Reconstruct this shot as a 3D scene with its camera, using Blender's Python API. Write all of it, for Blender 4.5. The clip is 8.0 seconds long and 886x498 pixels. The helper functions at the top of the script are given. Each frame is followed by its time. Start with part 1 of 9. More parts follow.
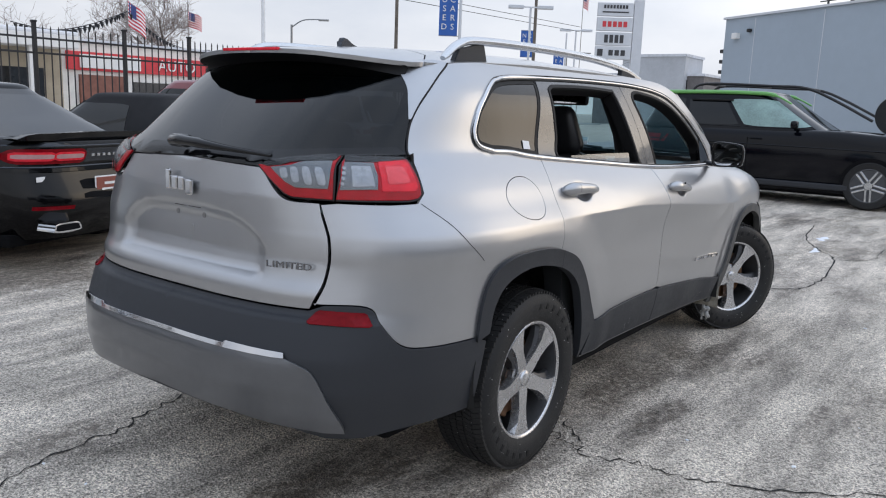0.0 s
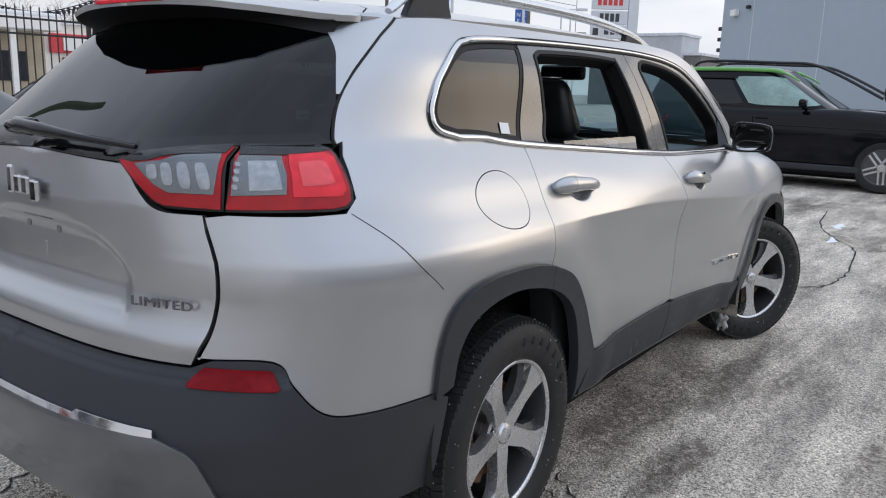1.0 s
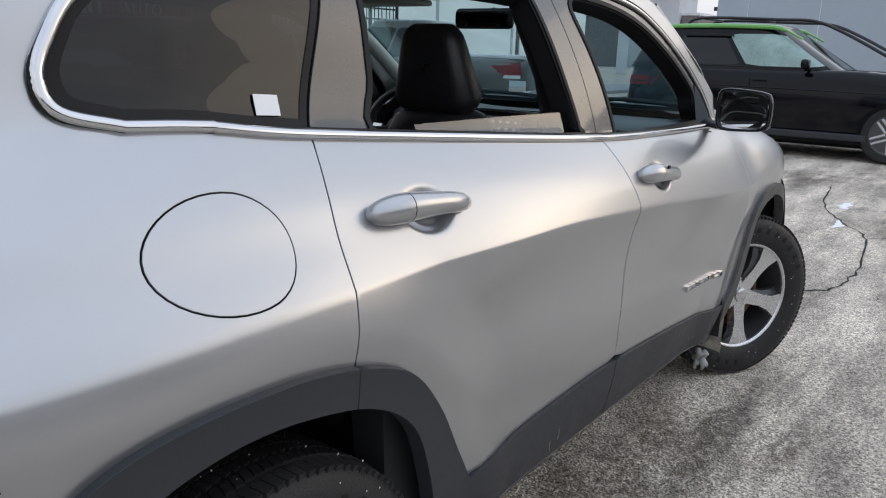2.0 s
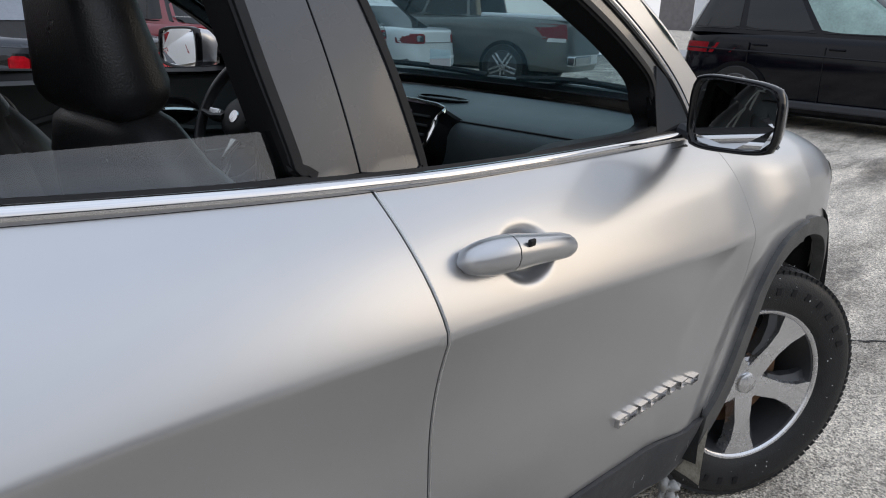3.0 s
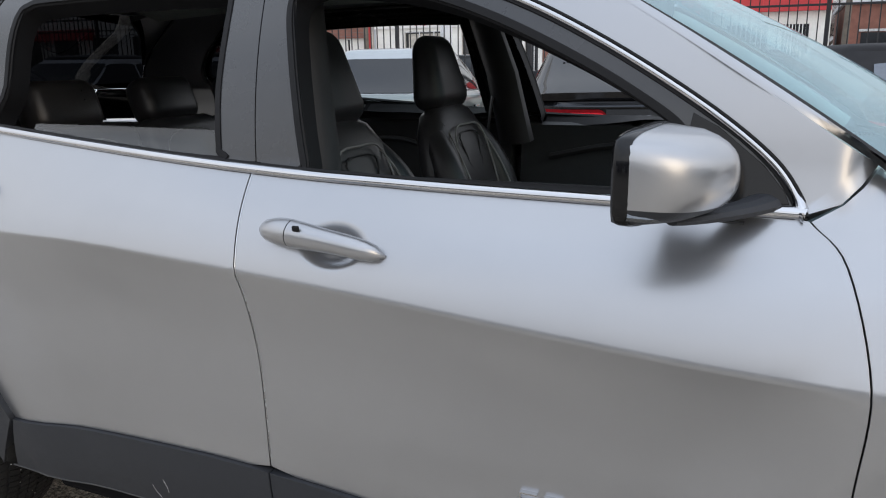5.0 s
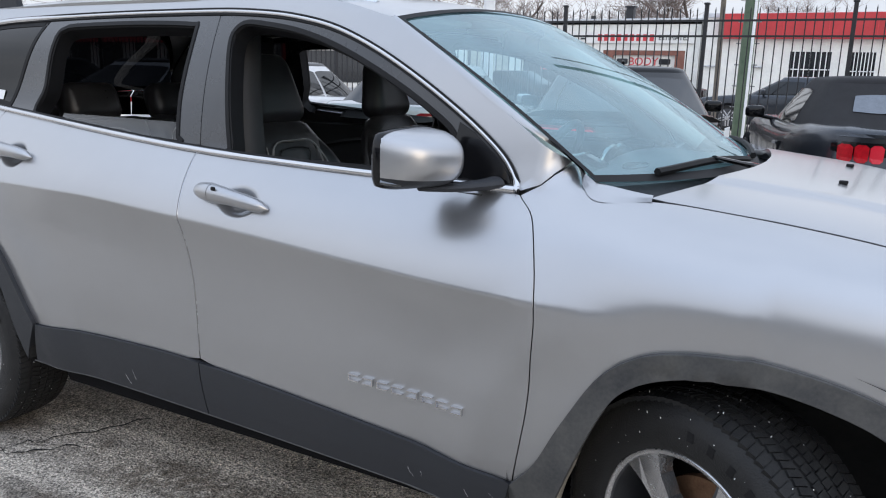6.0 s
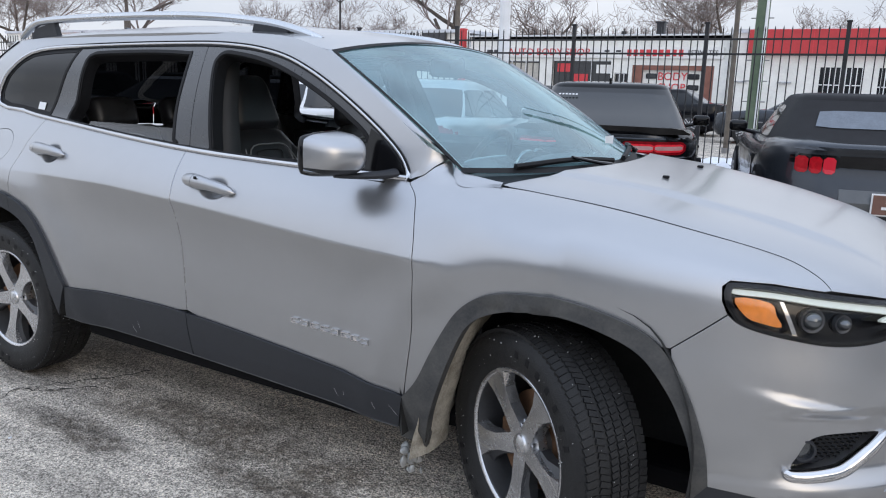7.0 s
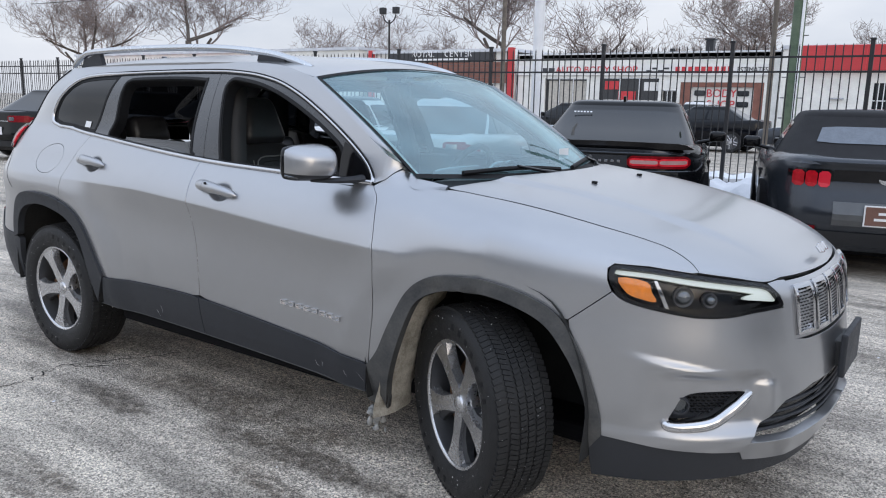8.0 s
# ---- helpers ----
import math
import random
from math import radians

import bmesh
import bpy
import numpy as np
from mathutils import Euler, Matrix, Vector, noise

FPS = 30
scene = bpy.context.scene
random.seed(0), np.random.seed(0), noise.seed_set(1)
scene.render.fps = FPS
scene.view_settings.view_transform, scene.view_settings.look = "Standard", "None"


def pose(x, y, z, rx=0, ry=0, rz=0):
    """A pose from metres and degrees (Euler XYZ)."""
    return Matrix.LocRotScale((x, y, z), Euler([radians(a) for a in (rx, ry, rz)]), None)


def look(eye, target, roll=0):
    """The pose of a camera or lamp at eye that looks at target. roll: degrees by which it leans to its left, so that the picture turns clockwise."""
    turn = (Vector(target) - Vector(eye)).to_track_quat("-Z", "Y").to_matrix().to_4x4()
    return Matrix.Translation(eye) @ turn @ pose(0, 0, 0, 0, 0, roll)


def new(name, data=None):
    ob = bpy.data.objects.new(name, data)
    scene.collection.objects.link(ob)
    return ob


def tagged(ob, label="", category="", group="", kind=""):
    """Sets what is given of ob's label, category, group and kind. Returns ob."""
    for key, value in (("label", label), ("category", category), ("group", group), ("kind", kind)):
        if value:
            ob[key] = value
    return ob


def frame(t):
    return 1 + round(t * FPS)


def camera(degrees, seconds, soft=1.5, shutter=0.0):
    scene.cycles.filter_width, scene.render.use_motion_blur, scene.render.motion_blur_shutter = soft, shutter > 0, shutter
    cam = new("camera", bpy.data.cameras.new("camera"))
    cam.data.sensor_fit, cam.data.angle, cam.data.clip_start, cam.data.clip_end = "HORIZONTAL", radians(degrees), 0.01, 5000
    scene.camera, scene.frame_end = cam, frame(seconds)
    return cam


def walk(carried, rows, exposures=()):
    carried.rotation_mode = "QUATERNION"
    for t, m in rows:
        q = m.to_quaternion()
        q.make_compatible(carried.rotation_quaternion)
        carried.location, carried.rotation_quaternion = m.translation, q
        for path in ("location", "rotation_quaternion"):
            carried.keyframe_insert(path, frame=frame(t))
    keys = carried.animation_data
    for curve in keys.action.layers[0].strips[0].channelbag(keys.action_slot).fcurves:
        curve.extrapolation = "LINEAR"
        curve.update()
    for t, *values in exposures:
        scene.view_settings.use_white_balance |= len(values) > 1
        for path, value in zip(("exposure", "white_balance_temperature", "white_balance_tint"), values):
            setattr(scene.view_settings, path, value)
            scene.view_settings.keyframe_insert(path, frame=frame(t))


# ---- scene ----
cam = camera(59.56, 8.0, 1.1)
PATH = [
    (0, (-2.543, -2.317, 1.400), (-0.961, -1.148, 1.038), 2.15),
    (0.5, (-2.305, -2.168, 1.378), (-0.726, -0.999, 1.002), 1.93),
    (1, (-1.878, -1.982, 1.374), (-0.296, -0.827, 0.968), 1.73),
    (1.5, (-1.317, -1.861, 1.387), (0.265, -0.724, 0.936), 1.75),
    (2, (-0.708, -1.690, 1.354), (0.864, -0.557, 0.857), 1.69),
    (2.2, (-0.462, -1.647, 1.351), (1.097, -0.508, 0.828), 2.03),
    (3.3, (0.891, -1.468, 1.358), (2.184, -0.087, 0.708), 2.53),
    (3.5, (1.094, -1.456, 1.341), (2.136, 0.129, 0.706), 1.49),
    (4, (1.490, -1.531, 1.345), (1.573, 0.376, 0.748), -0.40),
    (4.5, (1.796, -1.813, 1.354), (1.279, 0.041, 0.809), -1.03),
    (4.7, (1.954, -1.923, 1.347), (1.279, -0.111, 0.838), -1.79),
    (5.8, (2.769, -2.391, 1.382), (1.842, -0.678, 0.926), 1.41),
    (6, (2.922, -2.450, 1.383), (1.985, -0.741, 0.934), 1.40),
    (6.5, (3.302, -2.597, 1.406), (2.333, -0.904, 0.968), 1.77),
    (7, (3.586, -2.830, 1.415), (2.567, -1.160, 0.996), 1.66),
    (7.5, (3.859, -2.971, 1.425), (2.781, -1.334, 1.027), 1.47),
    (8, (4.146, -3.052, 1.433), (3.009, -1.450, 1.055), 1.31),
]
walk(cam, [(t, look(eye, target, roll)) for t, eye, target, roll in PATH], [(0, 0.62, 6950, 10), (2.2, 0.68, 7250, 10), (3.5, 0.70, 7300, 10), (4.7, 0.80, 7400, 10), (6, 0.90, 6900, 10), (8, 0.74, 6800, 10)])
# ---- end path ----
import itertools

# ---------- sky and sun ----------
SUN_AZ, SUN_EL = -32.0, 17.0        # degrees: direction towards the sun, from +x to +y, and height
world = bpy.data.worlds.new("overcast_sky")
scene.world = world
world.use_nodes = True
wt = world.node_tree
wt.nodes.clear()
w_out = wt.nodes.new("ShaderNodeOutputWorld")
w_bg = wt.nodes.new("ShaderNodeBackground")
w_sky = wt.nodes.new("ShaderNodeTexSky")
w_sky.sky_type, w_sky.sun_disc = "NISHITA", False
w_sky.sun_elevation, w_sky.sun_rotation = radians(SUN_EL), radians(90 - SUN_AZ)
w_sky.air_density, w_sky.dust_density, w_sky.ozone_density = 1.0, 3.0, 1.0
w_co = wt.nodes.new("ShaderNodeTexCoord")
w_map = wt.nodes.new("ShaderNodeMapping")
w_map.inputs["Scale"].default_value = (1.0, 1.0, 2.6)
w_noise = wt.nodes.new("ShaderNodeTexNoise")
w_noise.inputs["Scale"].default_value, w_noise.inputs["Detail"].default_value = 2.3, 6.0
w_noise.inputs["Roughness"].default_value = 0.55
w_ramp = wt.nodes.new("ShaderNodeValToRGB")
w_ramp.color_ramp.elements[0].position, w_ramp.color_ramp.elements[0].color = 0.28, (5.4, 6.15, 7.6, 1)
w_ramp.color_ramp.elements[1].position, w_ramp.color_ramp.elements[1].color = 0.72, (8.4, 8.9, 10.0, 1)
w_mix = wt.nodes.new("ShaderNodeMixRGB")
w_mix.inputs["Fac"].default_value = 0.90
for a, b in ((w_co.outputs["Generated"], w_map.inputs["Vector"]), (w_map.outputs["Vector"], w_noise.inputs["Vector"]),
             (w_noise.outputs["Fac"], w_ramp.inputs["Fac"]), (w_sky.outputs["Color"], w_mix.inputs["Color1"]),
             (w_ramp.outputs["Color"], w_mix.inputs["Color2"]), (w_mix.outputs["Color"], w_bg.inputs["Color"]),
             (w_bg.outputs["Background"], w_out.inputs["Surface"])):
    wt.links.new(a, b)
# thin cloud late in the day: paler near the horizon, bluer overhead
w_sep = wt.nodes.new("ShaderNodeSeparateXYZ")
w_grad = wt.nodes.new("ShaderNodeMapRange")
w_grad.inputs["From Min"].default_value, w_grad.inputs["From Max"].default_value = 0.05, 0.85
w_grad.inputs["To Min"].default_value, w_grad.inputs["To Max"].default_value = 0.077, 0.103
wt.links.new(w_co.outputs["Generated"], w_sep.inputs["Vector"])
wt.links.new(w_sep.outputs["Z"], w_grad.inputs["Value"])
# and brighter towards the hidden sun than away from it
w_dot, w_side, w_mul = wt.nodes.new("ShaderNodeVectorMath"), wt.nodes.new("ShaderNodeMapRange"), wt.nodes.new("ShaderNodeMath")
w_dot.operation, w_mul.operation = "DOT_PRODUCT", "MULTIPLY"
w_dot.inputs[1].default_value = (math.cos(radians(SUN_AZ - 25)), math.sin(radians(SUN_AZ - 25)), 0)
w_side.inputs["From Min"].default_value, w_side.inputs["From Max"].default_value = -1.0, 1.0
w_side.inputs["To Min"].default_value, w_side.inputs["To Max"].default_value = 0.84, 1.16
wt.links.new(w_co.outputs["Generated"], w_dot.inputs[0])
wt.links.new(w_dot.outputs["Value"], w_side.inputs["Value"])
wt.links.new(w_side.outputs["Result"], w_mul.inputs[0])
wt.links.new(w_grad.outputs["Result"], w_mul.inputs[1])
wt.links.new(w_mul.outputs[0], w_bg.inputs["Strength"])
w_tint = wt.nodes.new("ShaderNodeMapRange")
w_tint.inputs["From Min"].default_value, w_tint.inputs["From Max"].default_value = 0.12, 0.8
w_blue = wt.nodes.new("ShaderNodeMixRGB")
w_blue.blend_type, w_blue.inputs["Color2"].default_value = "MULTIPLY", (0.89, 0.98, 1.10, 1)
wt.links.new(w_sep.outputs["Z"], w_tint.inputs["Value"])
wt.links.new(w_tint.outputs["Result"], w_blue.inputs["Fac"])
wt.links.new(w_mix.outputs["Color"], w_blue.inputs["Color1"])
wt.links.new(w_blue.outputs["Color"], w_bg.inputs["Color"])

sun = new("sun", bpy.data.lights.new("sun", "SUN"))
sun.data.energy, sun.data.angle, sun.data.color = 0.10, radians(28.0), (1.0, 0.86, 0.68)
_az, _el = radians(SUN_AZ), radians(SUN_EL)
sun.matrix_basis = look((60 * math.cos(_az) * math.cos(_el), 60 * math.sin(_az) * math.cos(_el), 60 * math.sin(_el)), (0, 0, 0))

# ---------- materials ----------
def mat(name, color, rough=0.5, metal=0.0, var=0.12, scale=8.0, bump=0.0, bump_scale=60.0, coat=0.0, spec=0.5, rvar=0.0, color2=None, coat_rough=0.03):
    """A painted or solid surface: noise at two sizes in colour and roughness, and fine relief."""
    m = bpy.data.materials.new(name)
    m.use_nodes = True
    nt = m.node_tree
    b = nt.nodes["Principled BSDF"]
    b.inputs["Roughness"].default_value, b.inputs["Metallic"].default_value = rough, metal
    b.inputs["Coat Weight"].default_value, b.inputs["Coat Roughness"].default_value = coat, coat_rough
    b.inputs["Specular IOR Level"].default_value = spec
    co = nt.nodes.new("ShaderNodeTexCoord")
    n1, n2 = nt.nodes.new("ShaderNodeTexNoise"), nt.nodes.new("ShaderNodeTexNoise")
    n1.inputs["Scale"].default_value, n1.inputs["Detail"].default_value = scale, 5
    n2.inputs["Scale"].default_value, n2.inputs["Detail"].default_value = scale * 9, 4
    nt.links.new(co.outputs["Object"], n1.inputs["Vector"])
    nt.links.new(co.outputs["Object"], n2.inputs["Vector"])
    add = nt.nodes.new("ShaderNodeMath")
    add.operation = "MULTIPLY_ADD"
    add.inputs[1].default_value = 0.5
    nt.links.new(n2.outputs["Fac"], add.inputs[0])
    nt.links.new(n1.outputs["Fac"], add.inputs[2])
    ramp = nt.nodes.new("ShaderNodeValToRGB")
    c2 = color2 or tuple(min(1.0, c * (1 + var)) for c in color)
    c1 = color if color2 else tuple(c * (1 - var) for c in color)
    ramp.color_ramp.elements[0].position, ramp.color_ramp.elements[1].position = 0.45, 1.05
    ramp.color_ramp.elements[0].color, ramp.color_ramp.elements[1].color = (*c1, 1), (*c2, 1)
    nt.links.new(add.outputs[0], ramp.inputs["Fac"])
    nt.links.new(ramp.outputs["Color"], b.inputs["Base Color"])
    if rvar:
        mr = nt.nodes.new("ShaderNodeMapRange")
        mr.inputs["From Min"].default_value, mr.inputs["From Max"].default_value = 0.45, 1.05
        mr.inputs["To Min"].default_value, mr.inputs["To Max"].default_value = max(0.02, rough - rvar), rough + rvar
        nt.links.new(add.outputs[0], mr.inputs["Value"])
        nt.links.new(mr.outputs["Result"], b.inputs["Roughness"])
    if bump:
        n3 = nt.nodes.new("ShaderNodeTexNoise")
        n3.inputs["Scale"].default_value, n3.inputs["Detail"].default_value = bump_scale, 3
        nt.links.new(co.outputs["Object"], n3.inputs["Vector"])
        bp = nt.nodes.new("ShaderNodeBump")
        bp.inputs["Strength"].default_value, bp.inputs["Distance"].default_value = bump, 0.004
        nt.links.new(n3.outputs["Fac"], bp.inputs["Height"])
        nt.links.new(bp.outputs["Normal"], b.inputs["Normal"])
    return m


def glass(name, tint, gloss=1.0, ior=1.5, rough=0.0, film=0.0):
    """A thin pane: tinted, clear to look through, with a mirror coat by Fresnel."""
    m = bpy.data.materials.new(name)
    m.use_nodes = True
    nt = m.node_tree
    nt.nodes.clear()
    out = nt.nodes.new("ShaderNodeOutputMaterial")
    tr, gl, mix, lw = (nt.nodes.new("ShaderNode" + k) for k in ("BsdfTransparent", "BsdfGlossy", "MixShader", "LayerWeight"))
    tr.inputs["Color"].default_value = (*tint, 1)
    gl.inputs["Roughness"].default_value = rough
    gl.inputs["Color"].default_value = (*gloss, 1) if isinstance(gloss, tuple) else (gloss, gloss, gloss, 1)
    lw.inputs["Blend"].default_value = 0.5
    po, ma = nt.nodes.new("ShaderNodeMath"), nt.nodes.new("ShaderNodeMath")
    po.operation, ma.operation = "POWER", "MULTIPLY_ADD"
    po.inputs[1].default_value = 4.0
    f0 = ((ior - 1) / (ior + 1)) ** 2 * 1.8
    ma.inputs[1].default_value, ma.inputs[2].default_value = 0.95 - f0, f0
    nt.links.new(lw.outputs["Facing"], po.inputs[0])
    nt.links.new(po.outputs[0], ma.inputs[0])
    nt.links.new(ma.outputs[0], mix.inputs["Fac"])
    nt.links.new(tr.outputs["BSDF"], mix.inputs[1])
    nt.links.new(gl.outputs["BSDF"], mix.inputs[2])
    last = mix.outputs["Shader"]
    if film:
        # uneven pale teal veil: sky reflection and haze painted onto the pane
        di, mx, no, mp = (nt.nodes.new("ShaderNode" + k) for k in ("BsdfDiffuse", "MixShader", "TexNoise", "MapRange"))
        di.inputs["Color"].default_value = (0.36, 0.62, 0.70, 1)
        no.inputs["Scale"].default_value, no.inputs["Detail"].default_value = 5.0, 8.0
        co = nt.nodes.new("ShaderNodeTexCoord")
        nt.links.new(co.outputs["Object"], no.inputs["Vector"])
        mp.inputs["From Min"].default_value, mp.inputs["From Max"].default_value = 0.3, 0.7
        mp.inputs["To Min"].default_value, mp.inputs["To Max"].default_value = film * 0.4, film * 1.6
        nt.links.new(no.outputs["Fac"], mp.inputs["Value"])
        nt.links.new(mp.outputs["Result"], mx.inputs["Fac"])
        nt.links.new(last, mx.inputs[1])
        nt.links.new(di.outputs["BSDF"], mx.inputs[2])
        last = mx.outputs["Shader"]
    nt.links.new(last, out.inputs["Surface"])
    return m


def glow(name, color, strength):
    m = bpy.data.materials.new(name)
    m.use_nodes = True
    b = m.node_tree.nodes["Principled BSDF"]
    b.inputs["Base Color"].default_value = (*color, 1)
    b.inputs["Emission Color"].default_value = (*color, 1)
    b.inputs["Emission Strength"].default_value = strength
    b.inputs["Roughness"].default_value = 0.2
    return m


PAINT = mat("silver_metallic_paint", (0.425, 0.430, 0.443), 0.32, 0.88, var=0.03, scale=1.5, coat=0.8, rvar=0.03, coat_rough=0.13)
PAINT_BLACK = mat("black_gloss_paint", (0.003, 0.003, 0.0035), 0.10, 0.0, var=0.2, scale=2, coat=0.0, spec=0.32)
PAINT_GREY = mat("dark_grey_metallic_paint", (0.036, 0.042, 0.052), 0.24, 0.5, var=0.1, scale=2, coat=0.35)
PAINT_WHITE = mat("white_car_paint", (0.70, 0.71, 0.72), 0.3, 0.0, var=0.04, scale=2, coat=1.0)
PAINT_SILVER2 = mat("pale_silver_paint", (0.42, 0.45, 0.46), 0.3, 0.7, var=0.05, scale=2, coat=1.0)
PAINT_RED = mat("dark_red_paint", (0.20, 0.02, 0.03), 0.3, 0.2, var=0.1, scale=2, coat=1.0)
PAINT_TAUPE = mat("grey_brown_paint", (0.13, 0.125, 0.115), 0.3, 0.5, var=0.08, scale=2, coat=1.0)
PAINT_NAVY = mat("blue_black_paint", (0.002, 0.0025, 0.005), 0.09, 0.0, var=0.15, scale=2, coat=0.0, spec=0.28)
CLAD = mat("black_grained_plastic", (0.029, 0.032, 0.038), 0.50, var=0.18, scale=5, bump=0.12, bump_scale=900, rvar=0.1, color2=(0.034, 0.036, 0.041), spec=0.30)
CLAD_DIRTY = mat("salt_stained_plastic", (0.032, 0.034, 0.038), 0.58, var=0.3, scale=14, bump=0.12, bump_scale=700, color2=(0.085, 0.084, 0.080))
GLOSSBLK = mat("gloss_black_trim", (0.006, 0.006, 0.007), 0.10, var=0.1, coat=0.0, spec=0.36)
SATINBLK = mat("satin_black_applique", (0.026, 0.028, 0.032), 0.26, var=0.15, scale=3, rvar=0.06, coat=0.6, coat_rough=0.06)
RUBBER = mat("black_rubber_seal", (0.008, 0.008, 0.009), 0.6, var=0.2, scale=30, spec=0.25)
# near-black: the shade of recesses and undersides put into the colour
DARK = mat("cavity_shade_black", (0.005, 0.005, 0.006), 0.9, var=0.2, spec=0.15)
LINER = mat("felt_wheel_liner", (0.016, 0.016, 0.016), 0.9, var=0.4, scale=9, bump=0.4, bump_scale=90)
# chrome darkened to carry the shadow outline of the badge letters
DARKCHROME = mat("shade_darkened_chrome", (0.20, 0.20, 0.21), 0.12, 1.0, var=0.05)
CHROME = mat("polished_chrome", (0.60, 0.60, 0.61), 0.07, 1.0, var=0.02, rvar=0.03)
BRIGHT = mat("satin_aluminium", (0.62, 0.63, 0.64), 0.24, 1.0, var=0.04, scale=6, rvar=0.05)
TYRE = mat("tyre_rubber", (0.013, 0.013, 0.014), 0.52, var=0.35, scale=26, bump=0.5, bump_scale=240, color2=(0.026, 0.026, 0.026), spec=0.26, rvar=0.15)
ALLOY = mat("machined_alloy", (0.60, 0.60, 0.61), 0.26, 0.9, var=0.08, scale=9, rvar=0.07)
ALLOY_DK = mat("grey_painted_alloy", (0.075, 0.077, 0.082), 0.38, 0.5, var=0.15, scale=9)
RUST = mat("rusty_brake_iron", (0.10, 0.045, 0.022), 0.75, 0.3, var=0.4, scale=20, color2=(0.24, 0.13, 0.07))
STEEL = mat("grey_steel", (0.28, 0.28, 0.28), 0.4, 0.9, var=0.2, scale=12)
REDLENS = mat("red_lens", (0.20, 0.003, 0.008), 0.12, var=0.3, scale=30, coat=0.0, spec=0.14)
REDRIM = mat("red_lamp_rim", (0.42, 0.008, 0.016), 0.12, var=0.3, scale=30, coat=0.0, spec=0.2)
REDCORE = mat("pale_red_lens", (0.90, 0.10, 0.12), 0.16, var=0.25, scale=60, coat=0.0, spec=0.2)
REDLIT = mat("bright_red_lens", (0.85, 0.030, 0.050), 0.14, var=0.3, scale=40, coat=0.0, spec=0.16)
CLEARLENS = mat("clear_lens_reflector", (0.13, 0.14, 0.15), 0.12, 0.75, var=0.12, scale=60, coat=0.8)
LAMPWHITE = mat("pale_reflector", (0.30, 0.315, 0.335), 0.25, 0.6, var=0.3, scale=90, coat=0.6)
AMBER = mat("amber_lens", (0.85, 0.24, 0.03), 0.2, var=0.2, scale=60, coat=1.0)
LEATHER = mat("black_leather", (0.024, 0.024, 0.026), 0.33, var=0.2, scale=12, bump=0.25, bump_scale=350, rvar=0.07)
TRIM = mat("black_interior_plastic", (0.018, 0.018, 0.019), 0.55, var=0.2, scale=10, bump=0.1, bump_scale=500)
DOORCARD = mat("black_soft_door_trim", (0.028, 0.030, 0.032), 0.5, var=0.15, scale=6, bump=0.15, bump_scale=420)
DASH = mat("dark_green_grey_soft_plastic", (0.066, 0.085, 0.092), 0.5, var=0.15, scale=6, bump=0.15, bump_scale=420)
HEADLINER = mat("pale_grey_fabric", (0.62, 0.65, 0.60), 0.9, var=0.06, scale=20)
STITCH = mat("grey_thread", (0.25, 0.25, 0.25), 0.8, var=0.1)
SCREEN = glow("lit_display", (0.05, 0.048, 0.064), 0.4)
ICON = glow("display_icons", (0.16, 0.155, 0.20), 0.4)
# the film adds a painted teal sky haze to the windscreen
WS_GLASS = glass("windscreen_glass", (0.56, 0.76, 0.79), (0.76, 0.90, 0.94), 1.95, film=0.15)
LENS = glass("clear_lamp_lens", (0.97, 0.97, 0.97), 0.5, 1.26)
TINT = glass("privacy_glass", (0.014, 0.015, 0.017), 0.75, 1.36, film=0.001)
SIDE_GLASS = glass("side_window_glass", (0.62, 0.66, 0.64), 1.0, 1.5)
MIRROR = mat("mirror_silver", (0.85, 0.86, 0.87), 0.01, 1.0, var=0.01)
LABEL = mat("white_label", (0.8, 0.8, 0.8), 0.6, var=0.05)
SNOW = mat("old_snow", (0.72, 0.74, 0.78), 0.8, var=0.12, scale=6, bump=0.8, bump_scale=18, color2=(0.86, 0.87, 0.9))
ICE = mat("dirty_ice", (0.33, 0.33, 0.32), 0.35, var=0.3, scale=20, bump=0.6, bump_scale=40)
MUD = mat("salt_and_mud", (0.19, 0.168, 0.13), 0.8, var=0.4, scale=18, bump=0.9, bump_scale=60, color2=(0.58, 0.54, 0.46))
FENCE = mat("black_fence_paint", (0.018, 0.018, 0.02), 0.5, var=0.3, scale=20)
POLE_W = mat("white_painted_pole", (0.84, 0.84, 0.84), 0.5, var=0.06, scale=5)
POLE_G = mat("green_painted_steel", (0.055, 0.095, 0.055), 0.6, var=0.4, scale=5, color2=(0.13, 0.17, 0.11))
WOOD = mat("weathered_wood", (0.14, 0.12, 0.10), 0.85, var=0.3, scale=6, bump=0.4, bump_scale=60)
BARK = mat("winter_bark", (0.10, 0.082, 0.07), 0.9, var=0.3, scale=5, bump=0.5, bump_scale=40)
TWIG = mat("winter_twigs", (0.22, 0.175, 0.16), 0.9, var=0.3, scale=3)
WHITEWALL = mat("white_painted_wall", (0.80, 0.79, 0.75), 0.8, var=0.12, scale=1.2, bump=0.2, bump_scale=30)
REDPAINT = mat("red_painted_fascia", (0.52, 0.045, 0.05), 0.6, var=0.12, scale=1.5)
BROWN = mat("brown_brick_paint", (0.23, 0.10, 0.075), 0.8, var=0.25, scale=3, bump=0.3, bump_scale=40)
GREYWALL = mat("blue_grey_panel_wall", (0.36, 0.42, 0.48), 0.7, var=0.05, scale=0.3, bump=0.05, bump_scale=20)
DARKWALL = mat("dark_brick_wall", (0.16, 0.15, 0.15), 0.85, var=0.2, scale=2)
PALEBUILD = mat("pale_distant_wall", (0.45, 0.47, 0.5), 0.85, var=0.12, scale=0.5)
